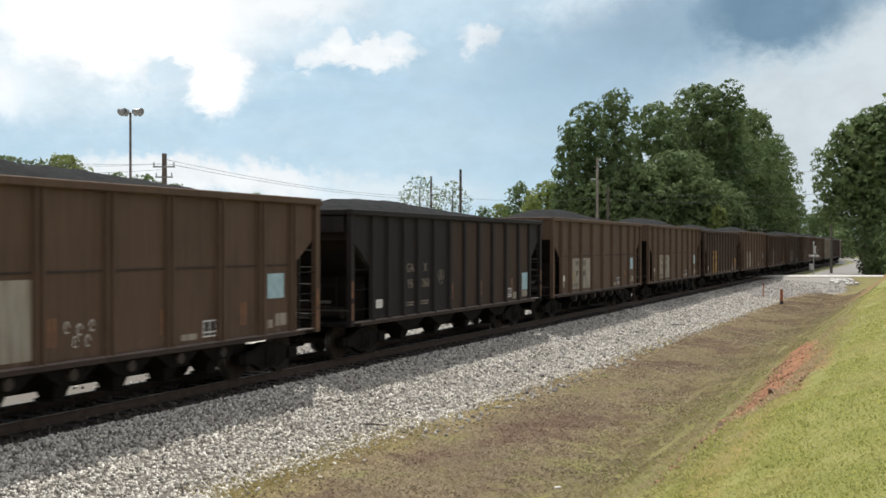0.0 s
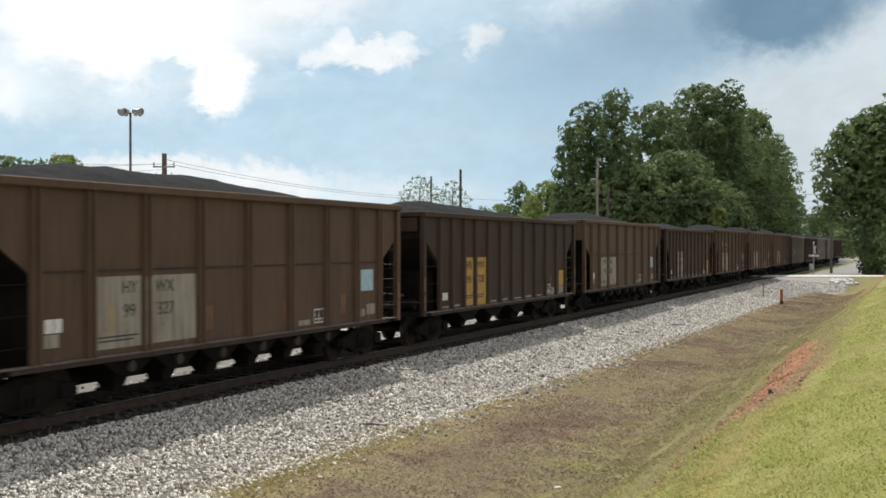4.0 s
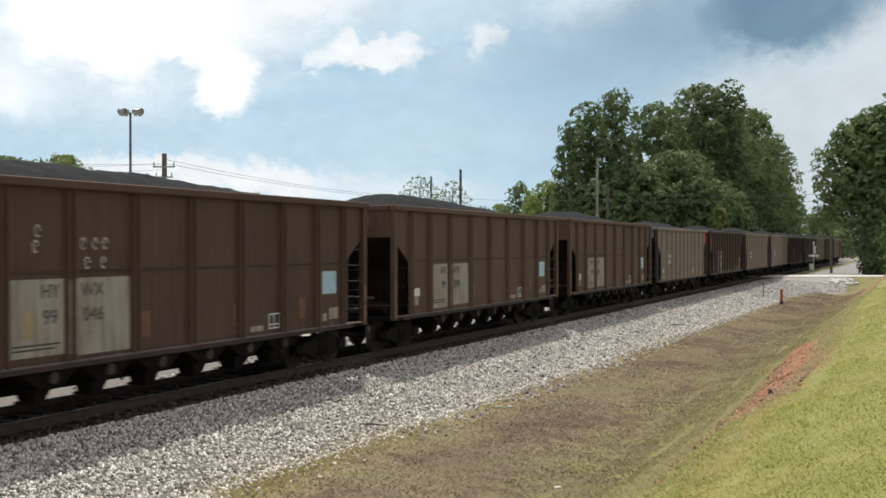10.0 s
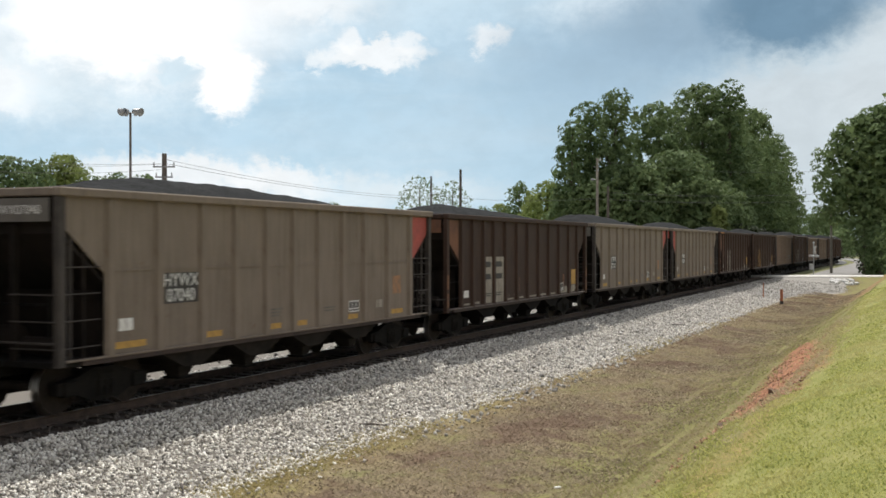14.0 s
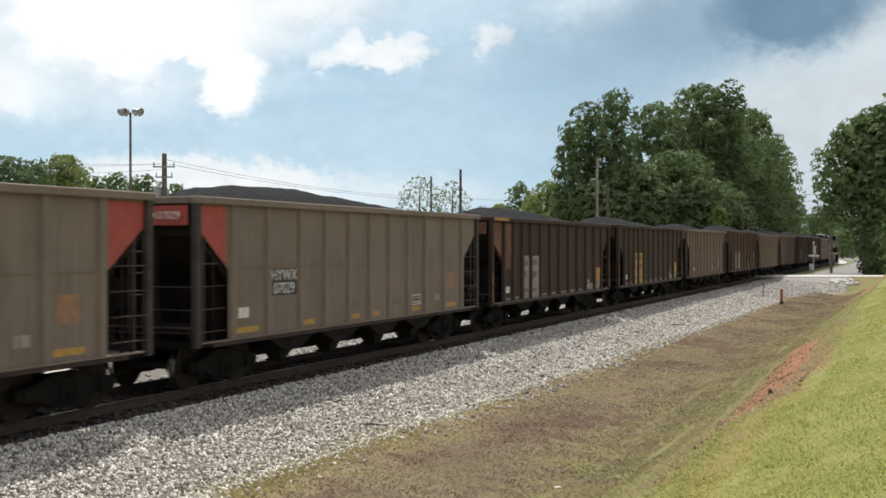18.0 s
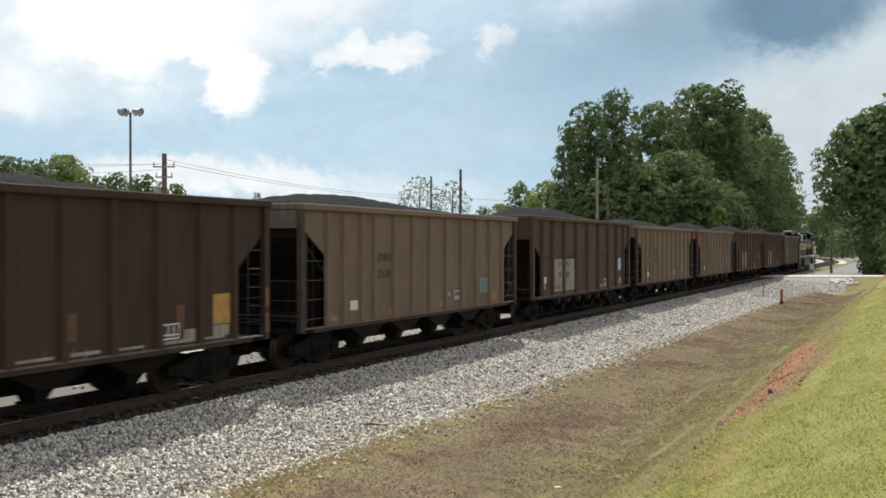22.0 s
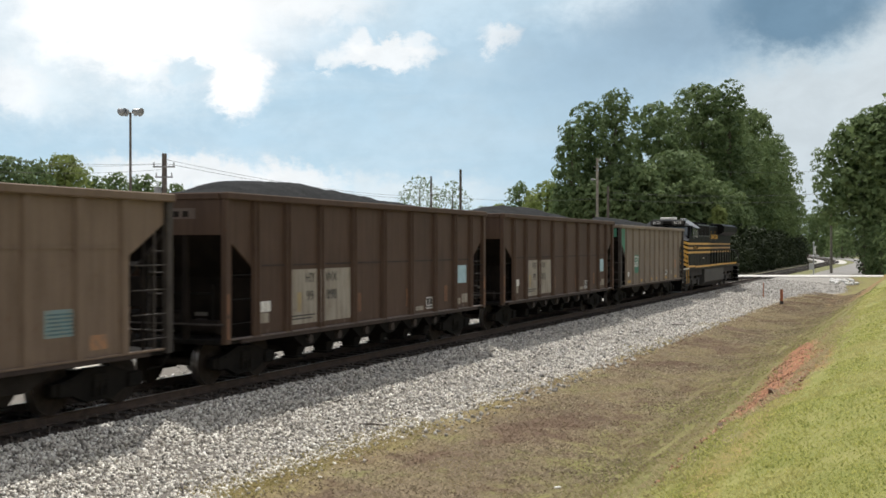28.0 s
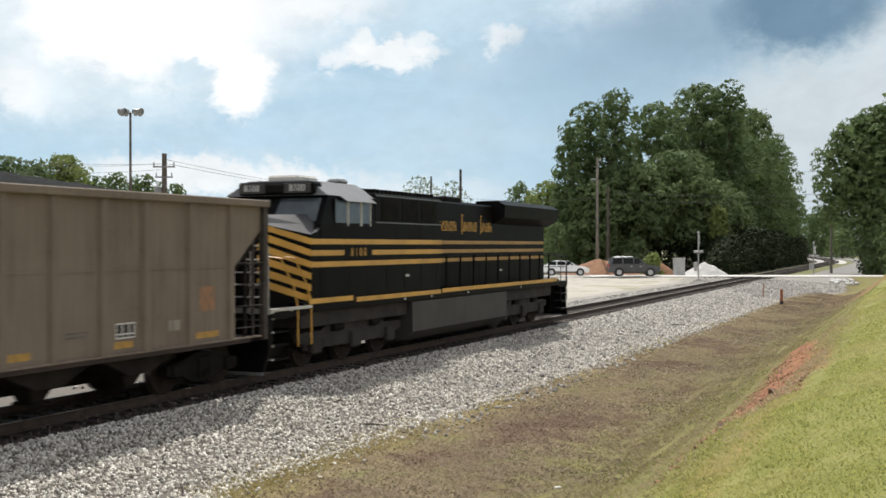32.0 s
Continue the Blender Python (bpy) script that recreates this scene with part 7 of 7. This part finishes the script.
M_HEADLAMP = plain("clear_lamp_lens", (0.7, 0.7, 0.7), None, 0.12)
M_CARGLASS = plain("tinted_car_glass", (0.008, 0.009, 0.010), None, 0.08)
M_CARGLASS.node_tree.nodes["Principled BSDF"].inputs["Specular IOR Level"].default_value = 0.25
M_TRIM = plain("black_trim", (0.025, 0.025, 0.025), None, 0.6)


def vehicle(name, px, ahead, length, low, cabin, width, wheel, mat, label, category, rack=False):
    """A car along its local x, nose to +x: a lower body outline, a cabin outline and what hangs on them."""
    p = at_bearing(px, ahead)
    th = thing(name, Matrix.Translation((p.x, p.y, max(p.z, -0.0))) @ Matrix.Rotation(radians(HEADING - 4), 4, "Z"), label, category, "parked vehicles")
    bm = prism(bmesh.new(), low, -width / 2, width / 2, "y")
    bmesh.ops.bevel(bm, geom=[e for e in bm.edges if abs(abs(e.verts[0].co.y) - width / 2) < 1e-4 and abs(e.verts[0].co.y - e.verts[1].co.y) < 1e-4], offset=0.09, segments=3, affect="EDGES")
    part("body", bm, mat, th)
    w2 = width / 2 - 0.1
    rings = [[(x, y * 1.0, z) for x, z in cabin] for y in (-w2, w2)]
    bm = bmesh.new()
    zlo, zhi = min(z for _, z in cabin), max(z for _, z in cabin)
    lo = [bm.verts.new((x, -w2 + 0.13 * (z - zlo) / (zhi - zlo), z)) for x, z in cabin]
    hi = [bm.verts.new((x, w2 - 0.13 * (z - zlo) / (zhi - zlo), z)) for x, z in cabin]
    n = len(cabin)
    bm.faces.new(lo)
    bm.faces.new(hi[::-1])
    for i in range(n):
        bm.faces.new((lo[i], hi[i], hi[(i + 1) % n], lo[(i + 1) % n]))
    bmesh.ops.recalc_face_normals(bm, faces=bm.faces[:])
    bmesh.ops.bevel(bm, geom=bm.edges[:], offset=0.04, segments=2, affect="EDGES")
    cb = part("cabin", bm, mat, th)
    # side glass, a little inside the cabin's outline
    cx = sum(x for x, _ in cabin) / n
    xs = [x for x, _ in cabin]
    for sy in (-1, 1):
        spans = ((0.08, 0.34), (0.37, 0.62), (0.65, 0.88))
        x0, x1 = min(xs), max(xs)
        for a, b in spans:
            xa, xb = x0 + (x1 - x0) * a, x0 + (x1 - x0) * b
            bm = bmesh.new()
            z0, z1 = zlo + 0.07, zhi - 0.09
            slant = 0.22 * (x1 - x0) * (1 if b > 0.8 else 0)
            o = [(xa, z0), (xb, z0), (xb - slant * 0.5, z1), (xa + (0.14 if a < 0.1 else 0), z1)]
            vs = []
            for dy in (0.0, 0.02):
                vs.append([bm.verts.new((x, sy * (w2 + 0.004 + dy * 0.6 - 0.13 * (z - zlo) / (zhi - zlo)), z)) for x, z in o])
            bm.faces.new(vs[1])
            bm.faces.new(vs[0][::-1])
            for i in range(4):
                bm.faces.new((vs[0][i], vs[0][(i + 1) % 4], vs[1][(i + 1) % 4], vs[1][i]))
            bmesh.ops.recalc_face_normals(bm, faces=bm.faces[:])
            part("window", bm, M_CARGLASS, cb)
        part("mirror", boxes((x1 - 0.75, sy * (width / 2 + 0.02) - 0.09, zlo + 0.05, x1 - 0.6, sy * (width / 2 + 0.02) + 0.09, zlo + 0.2), bev=0.03), mat, th)
        part("sill_trim", boxes((-length * 0.3, sy * width / 2 - 0.01, 0.28, length * 0.3, sy * width / 2 + 0.012, 0.4), bev=0.005), M_TRIM, th)
        for x in (0.0, length * 0.18):
            part("door_handle", boxes((x - 0.35, sy * width / 2 - 0.01, zlo - 0.2, x - 0.18, sy * width / 2 + 0.02, zlo - 0.15)), M_RIM, th)
        for x in (-length * 0.29, length * 0.31):
            wh = part("wheel", rods([((x, sy * (width / 2 - 0.2), wheel), (x, sy * (width / 2 + 0.01), wheel))], wheel, 24), M_TYRE, th)
            part("rim", rods([((x, sy * (width / 2 + 0.005), wheel), (x, sy * (width / 2 + 0.025), wheel))], wheel * 0.66, 16), M_RIM, wh)
            part("wheel_arch", rods([((x, sy * (width / 2 - 0.25), wheel + 0.02), (x, sy * (width / 2 + 0.004), wheel + 0.02))], wheel + 0.07, 24), M_TRIM, th)
        part("headlight", boxes((length / 2 - 0.3, sy * (width / 2 - 0.32) - 0.2, low[2][1] - 0.24, length / 2 - 0.01, sy * (width / 2 - 0.32) + 0.2, low[2][1] - 0.08), bev=0.03), M_HEADLAMP, th)
        part("tail_light", boxes((-length / 2 + 0.0, sy * (width / 2 - 0.14) - 0.1, zlo - 0.3, -length / 2 + 0.12, sy * (width / 2 - 0.14) + 0.1, zlo + 0.02), bev=0.02), M_TAIL, th)
        if rack:
            part("roof_rail", rods([((min(xs) + 0.5, sy * (w2 - 0.25), zhi + 0.05), (max(xs) - 1.3, sy * (w2 - 0.25), zhi + 0.05))], 0.025), M_RIM, th)
    return th


vehicle("suv", 1121, 105.0, 4.85, [(-2.4, 0.32), (2.35, 0.30), (2.42, 0.82), (2.1, 0.98), (1.1, 1.12), (-2.36, 1.12), (-2.44, 0.7)],
        [(-2.34, 1.10), (1.25, 1.10), (0.35, 1.72), (-2.0, 1.76), (-2.28, 1.6)], 1.88, 0.37, M_CHARCOAL, "charcoal grey sport utility vehicle parked at the crossing", "car", True)
vehicle("sedan", 1000, 107.0, 4.6, [(-2.28, 0.3), (2.22, 0.28), (2.3, 0.66), (1.9, 0.84), (0.9, 0.95), (-2.2, 1.0), (-2.3, 0.66)],
        [(-1.9, 0.94), (1.15, 0.92), (0.3, 1.4), (-0.9, 1.44), (-1.4, 1.32)], 1.78, 0.32, M_CARWHITE, "white sedan parked beside the track", "car")

# ---------------------------------------------------------------- small things near the track
M_RUSTPOST = plain("rusty_orange_post", (0.42, 0.14, 0.06), (0.26, 0.085, 0.045), 0.8, 0, 6)
p = Vector((6.0, 76.4, 0))
p.z = ground_z(p.x, p.y)
post = thing("marker_post", Matrix.Translation(p), "rusty orange marker post with a black foot", "post")
part("shaft", rod(bmesh.new(), (0, 0, 0.2), (0, 0, 0.98), 0.1, 12, 0.095), M_RUSTPOST, post)
part("foot", rod(bmesh.new(), (0, 0, -0.1), (0, 0, 0.22), 0.12, 12), M_BLACK, post)
part("cap", rod(bmesh.new(), (0, 0, 0.97), (0, 0, 1.02), 0.105, 12, 0.07), M_WHITE, post)
p = Vector((4.3, 80.5, 0))
p.z = ground_z(p.x, p.y)
stake = thing("stake", Matrix.Translation(p), "thin rusty steel stake in the ballast's edge", "stake")
part("shaft", rod(bmesh.new(), (0, 0, -0.1), (0.02, 0, 1.0), 0.035, 8), M_RUSTPOST, stake)
for x, y, rz, ln in ((4.08, 20.3, 20, 0.75), (4.1, 14.0, -50, 0.6), (3.0, 21.0, 70, 0.25), (4.19, 50.6, 40, 1.1), (3.99, 31.1, 10, 0.3), (3.9, 79.0, 80, 1.2)):
    z = ground_z(x, y) + 0.045
    bm = bmesh.new()
    d = Vector((math.cos(radians(rz)), math.sin(radians(rz)), 0)) * ln / 2
    rod(bm, -d, d * 0.1 + Vector((0, 0, 0.03)), 0.028, 7, 0.022)
    rod(bm, d * 0.1 + Vector((0, 0, 0.03)), d, 0.022, 7, 0.008)
    ob = new("stick", mesh_from(bm, "stick", M_POLE))
    ob.matrix_basis = Matrix.Translation((x, y, z))
    tagged(ob, "broken weathered stick lying on the ballast", "stick", "sticks")
p = Vector((8.73, 18.38, 0))
cup = new("litter_scrap", mesh_from(boxes((-0.06, -0.04, 0, 0.06, 0.04, 0.035), bev=0.015), "litter_scrap", M_STENCIL))
cup.matrix_basis = Matrix.Translation((p.x, p.y, ground_z(p.x, p.y) + 0.005)) @ Matrix.Rotation(0.5, 4, "Z")
tagged(cup, "small white scrap of litter in the grass", "litter")
rr = random.Random(11)
for i in range(40):
    q = place((1464 + 42 * rr.random() - 784) * 102.0 / 1960, 100.4 + 1.9 * rr.random())
    bm = bmesh.new()
    bmesh.ops.create_icosphere(bm, subdivisions=1, radius=0.13 + 0.13 * rr.random())
    for v in bm.verts:
        v.co = Vector((v.co.x * 1.2, v.co.y, v.co.z * 0.75)) * (1 + rr.uniform(-0.25, 0.2))
    ob = new("riprap_rock", mesh_from(bm, "riprap_rock", M_PALEHEAP))
    ob.matrix_basis = Matrix.Translation((q.x, q.y, ground_z(q.x, q.y) + 0.03)) @ Matrix.Rotation(rr.random() * 6, 4, "Z")
    tagged(ob, "pale angular rock at the road's edge", "rock", "riprap")

# ties, the nearer ones each on its own
tie = mesh_from(boxes((-1.3, -0.115, -0.36, 1.3, 0.115, -0.175), bev=0.012), "tie", M_TIE)
tr = random.Random(2)
for i in range(230):
    part("tie", tie, None, track, at=Matrix.Translation((tr.uniform(-0.04, 0.04), -8 + i * 0.545, tr.uniform(-0.012, 0.006))) @ Matrix.Rotation(tr.uniform(-0.012, 0.012), 4, "Z"))
bm = bmesh.new()
for i in range(520):
    m = on_track(-8 + 230 * 0.545 + i * 0.545)
    vs = [m @ Vector(q) for q in ((-1.3, -0.11, -0.175), (1.3, -0.11, -0.175), (1.3, 0.11, -0.175), (-1.3, 0.11, -0.175), (-1.3, -0.11, -0.3), (1.3, -0.11, -0.3))]
    a = [bm.verts.new(q) for q in vs]
    bm.faces.new(a[:4])
    bm.faces.new((a[0], a[1], a[5], a[4]))
far = part("far_ties", bm, M_TIE, track)
far["kind"] = "stuff"


# ---------------------------------------------------------------- what moves
def motions():
    for n, car in enumerate(hoppers):
        start = END_AT - n * PITCH - MID[CARS[n][0]] + SHIFT.get(n, 0.0)
        walk(car, [(t, on_track(start - train_run(t))) for t in range(33)])
    walk(locomotive, [(t, on_track(390.35 - train_run(t))) for t in range(33)])
    # all wheels of one size turn alike: one axle is keyed for each place in a truck, the others take over its keys
    keyed = {}
    for ob in scene.objects:
        if ob.name.split(".")[0] != "wheelset":
            continue
        key = (ob.data.name, round(ob.matrix_basis.translation.y, 2))
        if key not in keyed:
            r = 0.46 if ob.data == WHEEL_MESH[0.46] else 0.53
            at = Matrix.Translation(ob.matrix_basis.translation)
            walk(ob, [(k / FPS, at @ Matrix.Rotation(train_run(k / FPS) / r, 4, "X")) for k in range(32 * FPS + 1)])
            keyed[key] = ob.animation_data
        else:
            ob.rotation_mode = "QUATERNION"
            data = ob.animation_data_create()
            data.action = keyed[key].action
            data.action_slot = keyed[key].action_slot
    base = sky_backdrop.matrix_basis.copy()
    walk(sky_backdrop, [(0, base @ Matrix.Rotation(radians(0.6), 4, "Z")), (16, base), (32, base @ Matrix.Rotation(radians(-0.6), 4, "Z"))])


motions()
